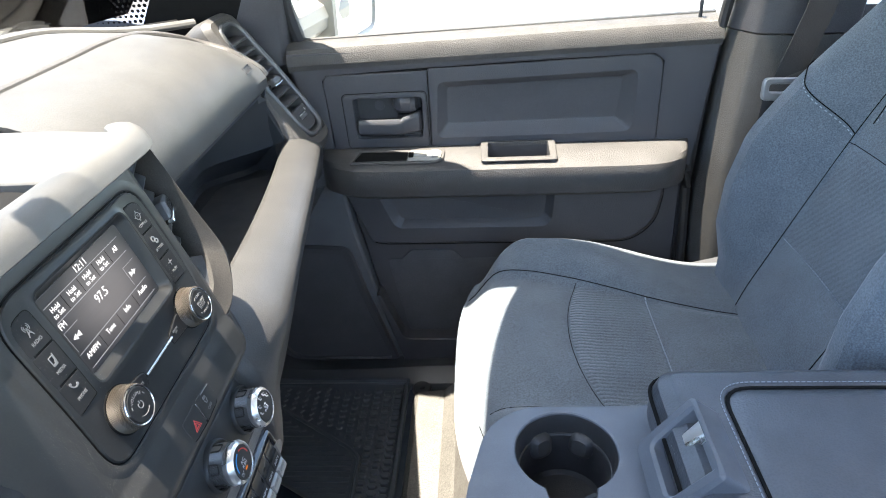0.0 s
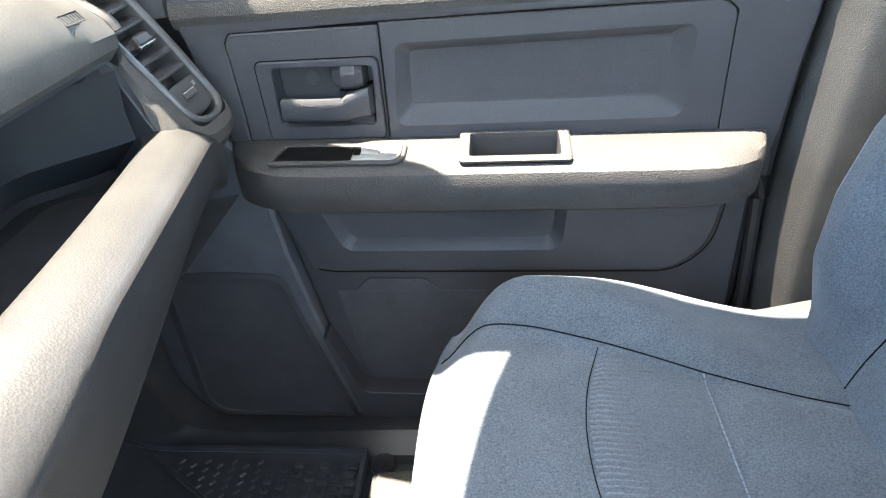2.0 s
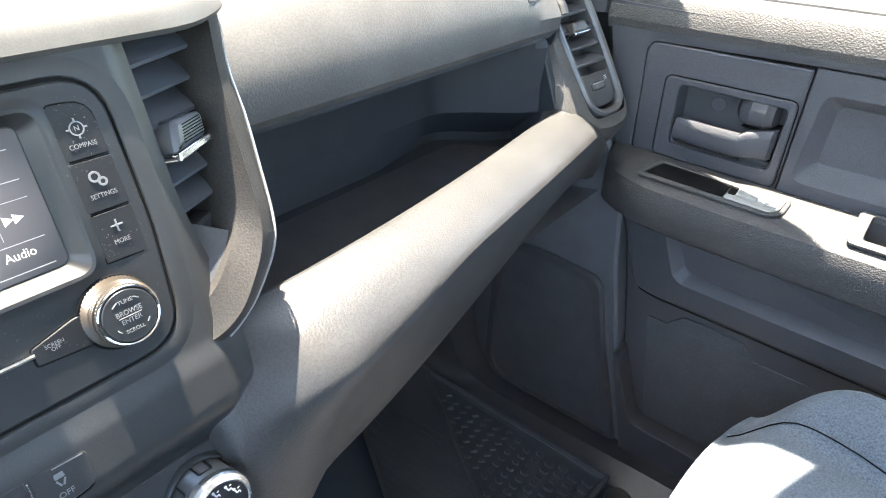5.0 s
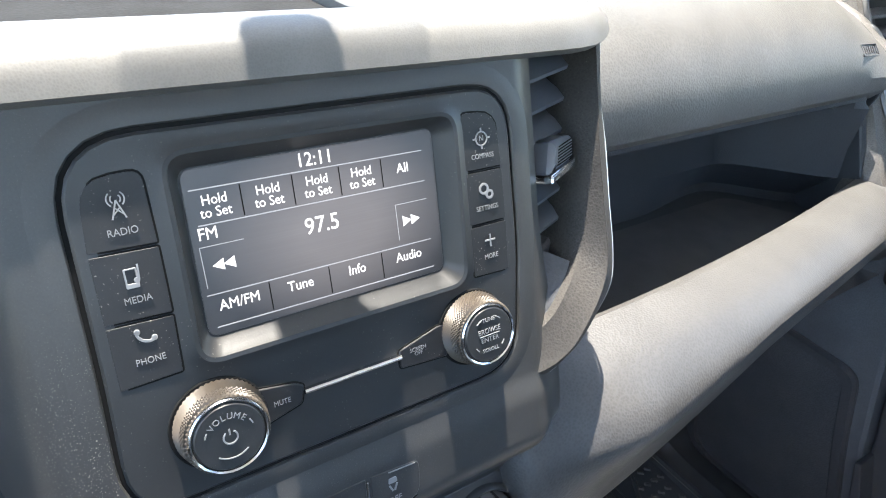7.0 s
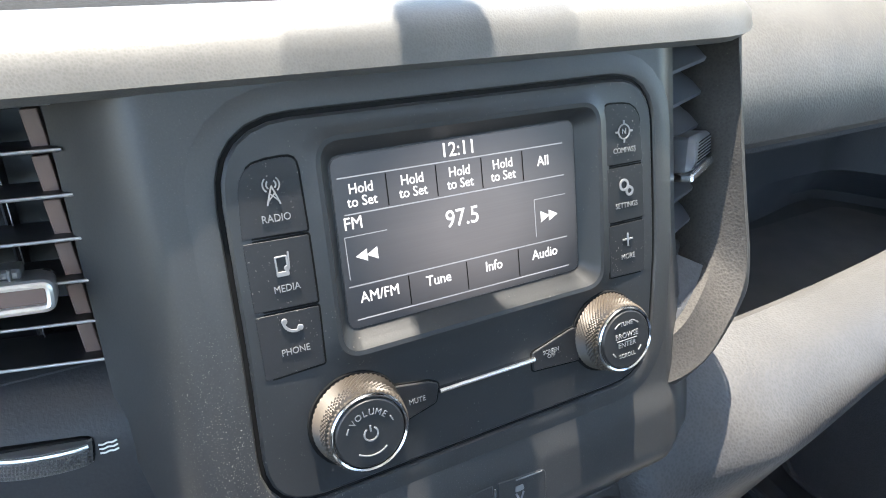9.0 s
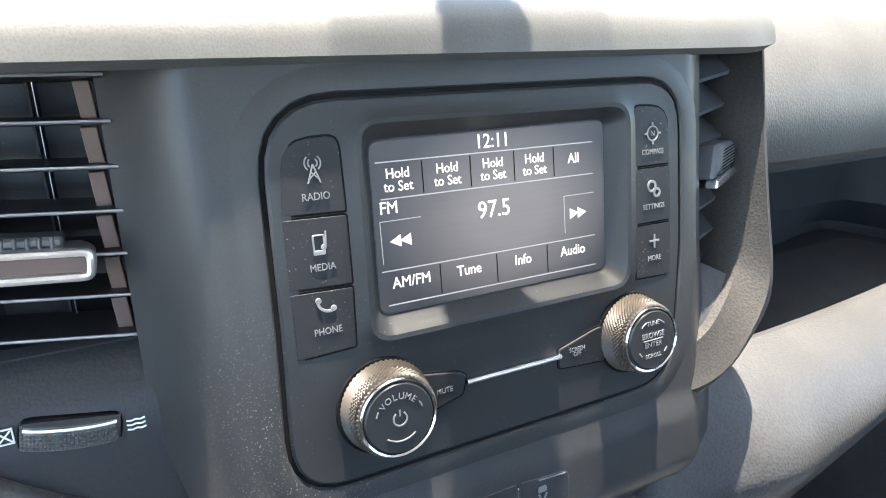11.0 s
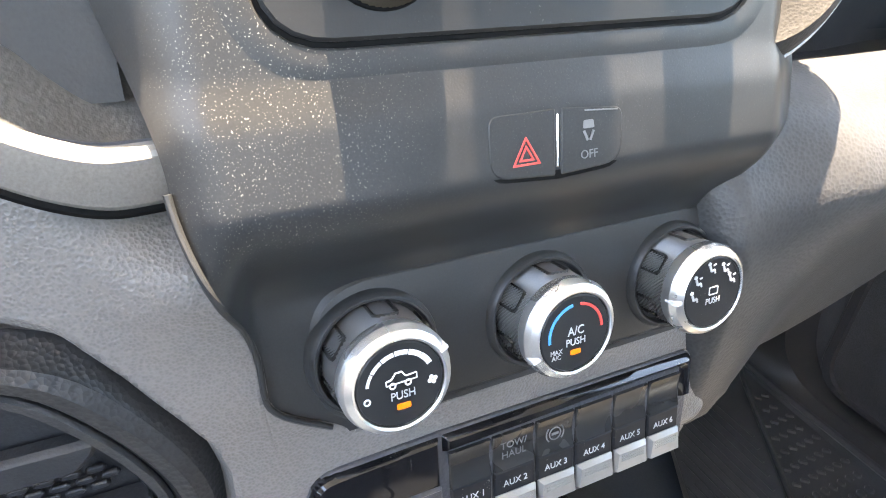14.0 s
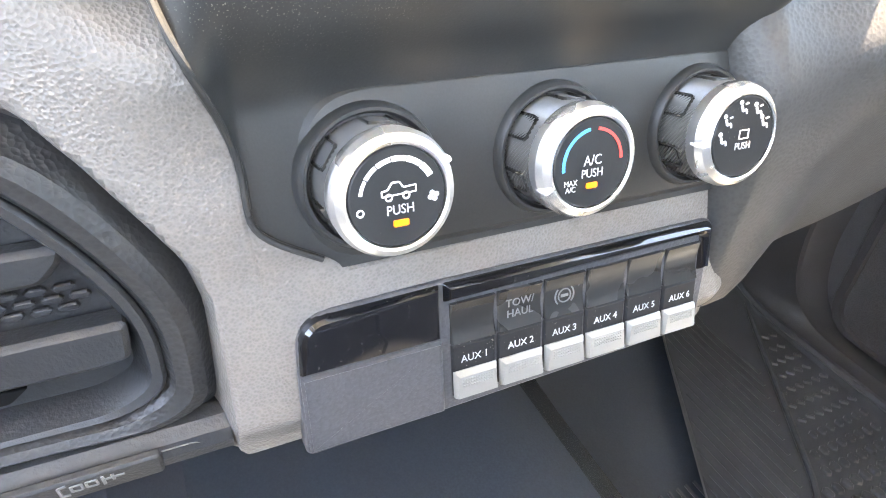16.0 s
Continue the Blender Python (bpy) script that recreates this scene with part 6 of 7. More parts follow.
part("lever_slot", slab(DP, corners([(-0.070, 0.6775), (-0.024, 0.6885), (-0.030, 0.6800), (-0.060, 0.6765)], 0.001, 3), -0.022, -0.014, 0.0005), M_GAP, door)
part("screw_cover", slab(DP, circle(-0.1040, 0.6940, 0.0097, 24), -0.026, -0.0225, 0.0006), M_DOOR, door)

panel = corners([(-0.0068, 0.600), (0.417, 0.600), (0.4145, 0.764), (0.398, 0.7765), (-0.0072, 0.7665)], [0.002, 0.004, 0.012, 0.012, 0.002], 6)
sunk1 = corners([(0.006, 0.634), (0.366, 0.636), (0.371, 0.70), (0.369, 0.748), (0.012, 0.738)], [0.014, 0.014, 0.01, 0.012, 0.012], 6)
sunk2 = corners([(0.024, 0.655), (0.340, 0.657), (0.346, 0.70), (0.3495, 0.736), (0.026, 0.7265)], [0.008, 0.008, 0.01, 0.008, 0.008], 6)
part("door_insert", stack(DP, [(panel, -0.02), (panel, -0.0035), (inset(panel, 0.002), -0.0015), (inset(sunk1, -0.002), -0.0015), (sunk1, -0.0025), (sunk2, -0.0165), (inset(sunk2, 0.002), -0.0170)], False, True), M_DOOR, door)
part("insert_joint", tube([DP(x, z, -0.0030) for x, z in corners([(-0.199, 0.598), (0.4178, 0.598), (0.4152, 0.765), (0.3985, 0.7775), (-0.1965, 0.7597), (-0.2032, 0.7490)], [0.002, 0.004, 0.012, 0.012, 0.01, 0.008], 5)], 0.0007, 6, closed=True), M_GAP, door)

# armrest: a rounded beam
rings = []
xs = sorted([-0.222, -0.216, -0.205, -0.18, -0.14, -0.08, 0.100, 0.214, 0.42, 0.435, 0.448, 0.458, 0.466, 0.471, 0.474] + [0.40 * k / 10 for k in range(11)])
for x in xs:
    p = 0.080 * math.sqrt(max(0.0, 1 - (max(0, -0.10 - x) / 0.123) ** 2)) * math.sqrt(max(0.004, 1 - (max(0, x - 0.365) / 0.110) ** 2.4)) + 0.002
    lo = 0.528 + (0.05 if x > 0 else 0.03) * (1 - min(1, p / 0.080))
    sec = [(1.235, 0.612), (1.210, 0.6185), (1.215 - p * 0.45, 0.6135), (1.215 - p * 0.80, 0.6065), (1.215 - p * 0.95, 0.599), (1.215 - p, 0.586), (1.215 - p * 0.97, 0.565), (1.215 - p * 0.86, 0.544), (1.215 - p * 0.6, lo + 0.002), (1.215 - p * 0.2, lo), (1.235, lo)]
    rings.append([Vector((x, y, z)) for y, z in sec])
bm = loft(rings, True, True)
cut = [f for f in bm.faces if 0.100 < f.calc_center_median().x < 0.214 and 1.150 < f.calc_center_median().y < 1.2095 and f.calc_center_median().z > 0.60]
bmesh.ops.delete(bm, geom=cut, context="FACES")  # opening of the pull cup
part("armrest", bm, M_ARM, door, "grained grey armrest, sunlit along its top")

# switch plate and pull cup let into the armrest
class WidePlane(Plane):
    """The sloping armrest top: v runs across it, stretched to its width."""

    def __call__(self, u, v, w=0.0):
        return self.o + self.u * u + self.v * (v * 1.45) + self.n * w


AP = WidePlane((0, 1.176, 0.6158), (1, 0, 0), (0, -0.20, 1))  # u = x, v = y
sw_o = corners([(-0.160, -0.0175), (0.005, -0.0195), (0.018, -0.012), (0.020, 0.010), (-0.145, 0.0135)], [0.006, 0.012, 0.006, 0.006, 0.006], 5)
switches = thing("window_switch", "silver-grey window and lock switches on the door armrest", "switch panel")
part("surround", ringplate(AP, sw_o, inset(sw_o, 0.005), -0.002, 0.0015, 0.001), M_ARM, switches)
# no recess here: a flat dark plate paints the shade of the empty well
part("well", slab(AP, corners([(-0.150, -0.012), (-0.052, -0.013), (-0.050, 0.008), (-0.138, 0.009)], 0.003), -0.001, 0.0006, 0.0002), M_GAP, switches, "dark plate for the shade of an empty well")
part("switch_plate", slab(AP, corners([(-0.050, -0.0135), (0.004, -0.0145), (0.012, -0.008), (0.014, 0.007), (-0.046, 0.009)], 0.004), -0.001, 0.0016, 0.0008), M_BEIGE, switches, "pale silver switch plate")
part("window_rocker", slab(AP, rect(-0.026, -0.001, 0.024, 0.013, 0.002), 0.001, 0.0045, 0.0012), M_BEIGE, switches)
# dark plate painting the shade in the pit beside the rocker
part("pit_shade", slab(AP, rect(-0.0435, -0.001, 0.009, 0.013, 0.002), 0.001, 0.0019, 0.0003), M_GAP, switches)
for v in (-0.005, 0.0035):
    part("lock_button", slab(AP, rect(0.002, v, 0.013, 0.0075, 0.0015), 0.001, 0.0042, 0.001), M_BEIGE, switches)
cup_o = rect(0.157, 0.0022, 0.140, 0.0459, 0.006, 5)
cup_i = rect(0.157, 0.0038, 0.114, 0.0338, 0.004, 5)
pull = part("pull_cup", stack(AP, [(cup_o, -0.001), (cup_o, 0.0018), (inset(cup_o, 0.002), 0.0032), (inset(cup_i, -0.002), 0.0032), (cup_i, 0.0026), (inset(cup_i, 0.001), -0.004)], False, False), M_ARM, None, "pale grey pull cup in the door armrest")
tagged(pull, "", "pull cup")
part("cup_well", stack(AP, [(inset(cup_i, 0.0008), -0.003), (inset(cup_i, 0.0022), -0.034)], False, True), M_DARK, pull, "dark hollow of the cup")

# middle panel below the armrest with a sunk trapezium
mid = corners([(-0.195, 0.535), (-0.146, 0.407), (-0.12, 0.4025), (0.385, 0.399), (0.432, 0.44), (0.445, 0.535)], [0.004, 0.008, 0.01, 0.03, 0.03, 0.004], 6)
trap1 = corners([(-0.130, 0.5345), (-0.094, 0.447), (-0.082, 0.440), (0.214, 0.438), (0.226, 0.452), (0.232, 0.5345)], [0.003, 0.01, 0.004, 0.01, 0.006, 0.003], 6)
trap2 = corners([(-0.118, 0.5340), (-0.084, 0.459), (-0.076, 0.453), (0.205, 0.450), (0.213, 0.460), (0.219, 0.5340)], [0.003, 0.008, 0.004, 0.008, 0.006, 0.003], 6)
part("middle_panel", stack(DP, [(mid, -0.03), (mid, -0.001), (inset(mid, 0.003), 0.002), (inset(trap1, -0.002), 0.002), (trap1, 0.001), (trap2, -0.011), (inset(trap2, 0.002), -0.0115)], False, True), M_DOOR, door)
part("panel_seam", tube([DP(x, z, 0.0012) for x, z in corners([(-0.150, 0.4085), (-0.118, 0.4005), (0.39, 0.397), (0.436, 0.44), (0.447, 0.53)], 0.03, 7)[5:-2]], 0.0010, 6), M_GAP, door)
# lower panel with the map pocket
low = corners([(-0.106, 0.075), (0.44, 0.075), (0.483, 0.33), (0.478, 0.55), (-0.194, 0.55), (-0.169, 0.42)], 0.012, 5)
part("lower_panel", slab(DP, low, -0.03, -0.012, 0.004), M_DOOR, door)
band([(-0.120, 0.357), (-0.085, 0.165), (0.42, 0.155), (0.42, 0.352)], -0.014, -0.0105, "pocket_opening", M_DARKGRILLE, "dark map pocket opening", 0.001, 0.006)
band([(-0.090, 0.356), (-0.066, 0.380), (0.022, 0.379), (0.044, 0.356)], -0.012, -0.0085, "pocket_grip", M_DARKGRILLE, "", 0.001, 0.005)
wallp = corners([(-0.147, 0.285), (-0.139, 0.288), (-0.098, 0.174), (-0.087, 0.165), (0.43, 0.156), (0.43, 0.085), (-0.095, 0.085), (-0.118, 0.17)], [0.003, 0.003, 0.01, 0.008, 0.004, 0.01, 0.01, 0.01], 4)
part("pocket_wall", slab(DP, wallp, -0.02, 0.024, 0.0015), M_DOOR, door, "grey outer wall of the map pocket")
part("lock_pin", loft([[DP(0.472 + r * math.cos(a), z, -0.022 + r * math.sin(a)) for a in [2 * math.pi * k / 12 for k in range(12)]] for z, r in ((0.806, 0.0095), (0.813, 0.0095), (0.816, 0.006), (0.8165, 0.0032), (0.85, 0.0032), (0.852, 0.0036), (0.866, 0.0036), (0.868, 0.002))], True, True), M_DARK, door, "black threaded lock pin")
# window frame and glass; the frame's unseen upper run is bent to shade the armrest
part("window_frame", tube(spline([(-0.245, 1.270, 0.80), (-0.258, 1.245, 0.90), (-0.243, 1.220, 0.97), (-0.182, 1.195, 1.09), (-0.106, 1.168, 1.23), (-0.040, 1.122, 1.40), (0.10, 1.104, 1.452), (0.30, 1.102, 1.457), (0.56, 1.102, 1.455)], 6), 0.013, 8), M_RUBBER, door, "black window frame")
pane = part("window_pane", sheet([[Vector((-0.25 + 0.78 * k / 4, 1.268 - 0.155 * s ** 0.9, 0.80 + 0.65 * s)) for k in range(5)] for s in (0, 0.25, 0.5, 0.75, 1.0)], 0.004), M_GLASS, door, "clear side window glass")
pane.visible_shadow = False

# unseen rail, added so its shadow narrows the sunlit line on the seat
tagged(part("roof_shade_rail", tube(spline([(-0.075, 1.092, 1.448), (0.08, 1.087, 1.460), (0.22, 1.103, 1.464), (0.62, 1.103, 1.464)], 6), 0.019, 10), M_ROOF, None, "unseen light grey rail along the roof, added to shade the seat"), "", "trim", kind="structure")

# kick panel ahead of the door
kick = thing("kick_panel", "dark moulded kick panel beside the passenger footwell", "trim panel", kind="structure")
KP = Plane((0, 1.200, 0), (1, 0, 0), (0, -1, 0))
ko = corners([(-0.085, 0.065), (-0.150, 0.30), (-0.178, 0.44), (-0.192, 0.56), (-0.30, 0.75), (-0.95, 0.75), (-0.95, 0.065)], 0.008, 4)
part("panel", slab(KP, ko, -0.06, -0.006, 0.005), M_KICK, kick)
ki = corners([(-0.112, 0.098), (-0.170, 0.300), (-0.192, 0.402), (-0.29, 0.408), (-0.392, 0.404), (-0.392, 0.098)], [0.01, 0.05, 0.025, 0.02, 0.03, 0.06], 7)
kj = corners([(-0.130, 0.105), (-0.188, 0.300), (-0.207, 0.386), (-0.29, 0.392), (-0.374, 0.388), (-0.374, 0.108)], [0.008, 0.05, 0.022, 0.02, 0.02, 0.055], 7)
part("raised_cover", stack(KP, [(ki, -0.012), (ki, -0.002), (inset(ki, 0.004), 0.004), (inset(kj, -0.002), 0.004), (kj, -0.002)], False, True), M_DOOR, kick)
part("grille", slab(KP, inset(kj, 0.001), -0.004, -0.0012, 0.0005), M_DARKGRILLE, kick, "black speaker grille")
part("sill_strip", loft([[Vector((x, y, z)) for y, z in corners([(1.23, 0.06), (1.23, 0.092), (1.165, 0.100), (1.14, 0.090), (1.135, 0.06)], 0.008, 3)] for x in (-0.6, -0.3, -0.05, 0.5)], True, True), M_KICK, kick)

# rounded lip of the floor liner: along the sill, then up over the wheel arch
lip = spline([(0.30, 1.158, 0.112), (0.10, 1.158, 0.110), (-0.04, 1.158, 0.108), (-0.15, 1.158, 0.102), (-0.25, 1.158, 0.099), (-0.33, 1.157, 0.100), (-0.385, 1.153, 0.114), (-0.422, 1.148, 0.152), (-0.438, 1.143, 0.222), (-0.436, 1.140, 0.300), (-0.430, 1.138, 0.380), (-0.425, 1.136, 0.470)], 6)
rows = []
for k, p in enumerate(lip):
    f = smooth01(29, 42, k)
    inn = Vector((-0.075 * f, -0.040 * (1 - f) - 0.020 * f, -0.012 * (1 - f)))
    out = Vector((0.020 * f, 0.030, -0.002 * (1 - f)))
    rows.append([p + inn * (1.25 + 1.95 * f) + Vector((0, 0.02 * f, -0.016 * (1 - f))), p + inn, p + inn * 0.45 + Vector((0, 0, 0.004 * (1 - f))), p + Vector((0.003 * f, -0.003, 0.005)), p + Vector((0.004 * f, 0.006, 0.004)), p + out * 0.6, p + out + Vector((0, 0.02, -0.004))])
part("liner_lip", sheet(rows, 0.002), M_VINYLBLACK, kick, "black rolled edge of the floor liner")

# door mirror outside
mirror = thing("door_mirror", "beige-shelled folding door mirror outside the window", "mirror")
MP = Plane((-0.165, 1.46, 0.945), (0.15, 1.0, 0), (1, -0.20, -0.05))
sh = rect(0, 0, 0.24, 0.36, 0.05, 7)
part("shell", stack(MP, [(inset(sh, 0.05), -0.10), (inset(sh, 0.02), -0.085), (sh, -0.03), (sh, 0.0), (inset(sh, 0.008), 0.004), (inset(sh, 0.014), -0.004)], True, True), M_TAN, mirror)
part("mirror_glass", slab(MP, inset(sh, 0.016), -0.004, -0.001, 0.0005), M_MIRROR, mirror, "silvered mirror glass")
part("mirror_arm", tube([(-0.27, 1.29, 0.83), (-0.235, 1.36, 0.84), (-0.20, 1.42, 0.85)], 0.035, 10), M_TAN, mirror)

# ---- the passenger seat ----
seat = thing("front_seat", "blue-grey cloth front seat with ribbed centre panels", "seat")


def add_uv(ob, fn):
    me = ob.data
    uv = me.uv_layers.new(name="uv")
    for lp in me.loops:
        uv.data[lp.index].uv = fn(me.vertices[lp.vertex_index].co)


SY0, SY1 = 0.60, 1.118


def cushion_front(y):
    v = (y - 0.858) / 0.26
    return 0.040 + 0.045 * abs(v) ** 3.2


def bolster_y(x):
    """Where the seam of the outer bolster runs."""
    return float(np.interp(x, (0.05, 0.11, 0.18, 0.25, 0.365, 0.44, 0.52), (1.036, 1.042, 1.031, 1.010, 0.974, 0.956, 0.935)))


def cushion_z(x, y):
    d = x - cushion_front(y)
    by = bolster_y(x)
    z = 0.432 - 0.02 * smooth01(0.15, 0.5, x)
    z += 0.052 * math.sqrt(smooth01(by - 0.012, by + 0.062, y)) * (1 - smooth01(1.082, 1.128, y) * 0.75) * smooth01(0.0, 0.10, d) * (1 - 0.88 * smooth01(0.24, 0.50, x))
    z -= 0.003 * math.exp(-((y - by) / 0.006) ** 2)
    z += 0.030 * smooth01(0.715, 0.665, y) * smooth01(0.0, 0.10, d)
    z -= 0.055 * (1 - smooth01(0.0, 0.085, d)) ** 2
    z -= 0.05 * smooth01(1.085, 1.120, y) ** 2
    z += 0.006 * math.sin(max(0, min(1, (x - 0.09) / 0.15)) * math.pi) * smooth01(0.7, 0.8, y) * smooth01(1.02, 0.92, y)
    return z


rows = []
for i in range(61):
    y = SY0 + (SY1 - SY0) * i / 60
    f = cushion_front(y)
    row = [Vector((f + 0.05, y, 0.24)), Vector((f + 0.022, y, 0.29)), Vector((f + 0.004, y, 0.335)), Vector((f - 0.001, y, 0.360))]
    row += [Vector((f + (0.56 - f) * (k / 44) ** 1.35, y, cushion_z(f + (0.56 - f) * (k / 44) ** 1.35, y))) for k in range(45)]
    row += [Vector((0.58, y, 0.25))]
    rows.append(row)
bm = loft(rows, True, True, True)
part("cushion", bm, M_CLOTH, seat)


def front_seam(y):
    """x of the curved seam ahead of the ribbed panel."""
    v = (y - 0.86) / 0.15
    return 0.222 + 0.030 * v * v


def on_cushion(pts, lift=0.0):
    return [Vector((x, y, cushion_z(x, y) + lift)) for x, y in pts]


ts = [k / 30 for k in range(31)]
ys = [0.705 + 0.300 * t for t in ts]
def panel(front, back, lift, n=12):
    """A panel stitched between the bolsters, from one line of x(y) to another."""
    rows = []
    for t in ts:
        row = []
        for k in range(n + 1):
            x = front(0.705 + 0.30 * t) + (back - front(0.705 + 0.30 * t)) * k / n
            y = 0.705 + (bolster_y(x) - 0.004 - 0.705) * t
            row.append(Vector((x, y, cushion_z(x, y) + lift - (lift + 0.0008 if k in (0, n) or t in (0.0, 1.0) else 0))))
        rows.append(row)
    return sheet(rows)


rib = part("ribbed_panel", panel(lambda y: front_seam(y) + 0.002, 0.362, 0.0028), M_RIB, seat, "ribbed cloth centre panel")
add_uv(rib, lambda c: (c.y, c.x))
part("rear_panel", panel(lambda y: 0.366, 0.515, 0.0026, 10), M_CLOTH, seat)


def seam(pts, name="seam", r=0.0006, mat=None):
    return part(name, tube(pts, r, 6), mat or M_GAP, seat)


seam(on_cushion([(front_seam(y), y) for y in ys], 0.0004))
seam(on_cushion([(x, bolster_y(x)) for x in [0.060 + 0.46 * k / 40 for k in range(41)]], 0.0022), r=0.0008)
seam(on_cushion([(0.095 + 0.42 * k / 30, 0.70) for k in range(31)], 0.0004))
seam(on_cushion([(cushion_front(y) + 0.03, y) for y in [0.605 + 0.09 * k / 8 for k in range(9)]], 0.0004))
for k in range(34):
    y = 0.712 + 0.255 * k / 33
    part("stitch", tube(on_cushion([(0.364, y), (0.364, y + 0.0055)], 0.0020), 0.0011, 5), M_STITCH, seat)

# backrest


def back_x(y, z):
    x = 0.520 + 0.40 * (z - 0.43)
    v = abs(y - 0.855)
    x -= 0.088 * smooth01(0.100, 0.190, v) * float(np.interp(z, (0.40, 0.45, 0.52, 0.60, 0.68, 0.76, 0.85, 1.0), (0.0, 0.15, 0.65, 0.98, 1.12, 0.92, 0.66, 0.40)))
    x += 0.110 * smooth01(0.200, 0.268, v) ** 2
    x += 0.004 * math.cos((y - 0.855) * 16) - 0.010 * smooth01(0.52, 0.42, z) * smooth01(0.12, 0.05, v)
    return x


def back_half(z):
    return 0.262 - 0.125 * smooth01(0.68, 1.08, z) ** 1.3 - 0.03 * smooth01(0.46, 0.36, z)


rows = []
for i in range(49):
    z = 0.37 + (1.10 - 0.37) * i / 48
    h = back_half(z)
    row = []
    for k in range(41):
        v = -h + 2 * h * k / 40
        row.append(Vector((back_x(0.855 + v * 0.262 / h, z) + 0.05 * smooth01(1.05, 1.10, z), 0.855 + v, z)))
    row += [Vector((row[40].x + 0.09, 0.855 + h - 0.02, z)), Vector((row[0].x + 0.09, 0.855 - h + 0.02, z))]
    rows.append(row)
part("backrest", loft(rows, True, True, True), M_CLOTHBACK, seat)


def on_back(pts, lift=0.0008):
    out = []
    for y, z in pts:
        h = back_half(z)
        out.append(Vector((back_x(0.855 + (y - 0.855) * 0.262 / h, z) - lift, y, z)))
    return out


def across(k, z):
    """y on the backrest at a share k of its half width."""
    return 0.855 + k * back_half(z)


for s in (1, -1):
    seam(on_back([(across(s * 0.42, z), z) for z in [0.40 + 0.62 * k / 50 for k in range(51)]], 0.0002), r=0.0011)
zs = [0.545 + 0.150 * k / 16 for k in range(17)]
rows = [on_back([(across(-0.38 + 0.76 * j / 16, z), z) for j in range(17)], 0.0008 + 0.0008 * (zs[0] < z < zs[-1])) for z in zs]
rib2 = part("back_panel", sheet(rows), M_RIBBACK, seat, "ribbed cloth back panel")
add_uv(rib2, lambda c: (c.y * 0.8 + c.z * 0.5, c.x))
seam(on_back([(across(-0.42 + 0.84 * j / 20, 0.702), 0.702) for j in range(21)]))


def stitched(pts, step=2):
    for a, b in list(zip(pts, pts[1:]))[::step]:
        part("stitch", tube([a, b], 0.0009, 5), M_STITCH, seat)


for s in (1, -1):
    line = on_back([(across(s * (0.90 - 0.48 * (k / 40) ** 0.8), 0.800 - 0.085 * k / 40), 0.800 - 0.085 * k / 40) for k in range(41)], 0.0014)
    seam(line, r=0.0009)
    stitched([p + Vector((-0.0008, 0, -0.005)) for p in line])
    line = on_back([(across(s * (0.56 - 0.20 * math.sin(k / 40 * 1.5)), 0.90 - 0.165 * k / 40), 0.90 - 0.165 * k / 40) for k in range(41)], 0.0014)
    seam(line, r=0.0008)
    stitched([p + Vector((-0.0008, -s * 0.005, 0)) for p in line])
stitched(on_back([(across(-0.40 + 0.80 * k / 60, 0.545), 0.545) for k in range(61)], 0.0022))
# seat base and hinge cover
part("seat_base", outline_prism(corners([(0.09, 0.10), (0.52, 0.10), (0.56, 0.26), (0.08, 0.28)], 0.02, 4), "y", 0.64, 1.075), M_DARK, seat, "dark seat base")
part("hinge_cover", slab(Plane((0.530, 1.118, 0.362), (1, 0, 0.25), (0, 1, 0)), corners([(-0.10, -0.05), (0.09, -0.05), (0.07, 0.055), (-0.02, 0.06)], 0.02, 6), -0.03, 0.004, 0.004), M_DARK, seat, "dark plastic hinge cover")

# ---- seat belt ----
belt = thing("seat_belt", "black webbing belt with a pale guide and buckle tongue", "seat belt")


def ribbon(pts, width_vec, t=0.0012):
    rows = [[Vector(p) - Vector(width_vec) / 2, Vector(p) + Vector(width_vec) / 2] for p in pts]
    return sheet(rows, t)


part("webbing", ribbon([(0.705, 1.150, 1.35), (0.655, 1.130, 1.05), (0.612, 1.108, 0.87), (0.578, 1.095, 0.765)], (0.052, 0.006, 0.018)), M_BELT, belt)
part("lower_webbing", ribbon([(0.572, 1.098, 0.735), (0.572, 1.104, 0.60), (0.570, 1.112, 0.42), (0.565, 1.125, 0.28)], (0.046, -0.012, 0.008)), M_BELT, belt)
BP = Plane((0.572, 1.088, 0.745), (1, 0.04, -0.05), (0.1, -1, 0.15))
part("belt_guide", ringplate(BP, rect(0, 0, 0.070, 0.036, 0.010), rect(0, 0.002, 0.050, 0.012, 0.004), -0.004, 0.004, 0.002), M_EDGE, belt, "pale plastic belt guide")
part("tongue", slab(BP, corners([(-0.003, -0.055), (0.012, -0.055), (0.014, -0.016), (-0.001, -0.016)], 0.003), -0.001, 0.0015, 0.0008), M_SATIN, belt, "bright steel buckle tongue")

# ---- centre console with the folded middle seat ----
console = thing("centre_console", "blue-grey plastic centre console with cup holder and padded lid", "console")
CP = Plane((0, 0, 0.56), (1, 0, 0), (0, 0, 1))
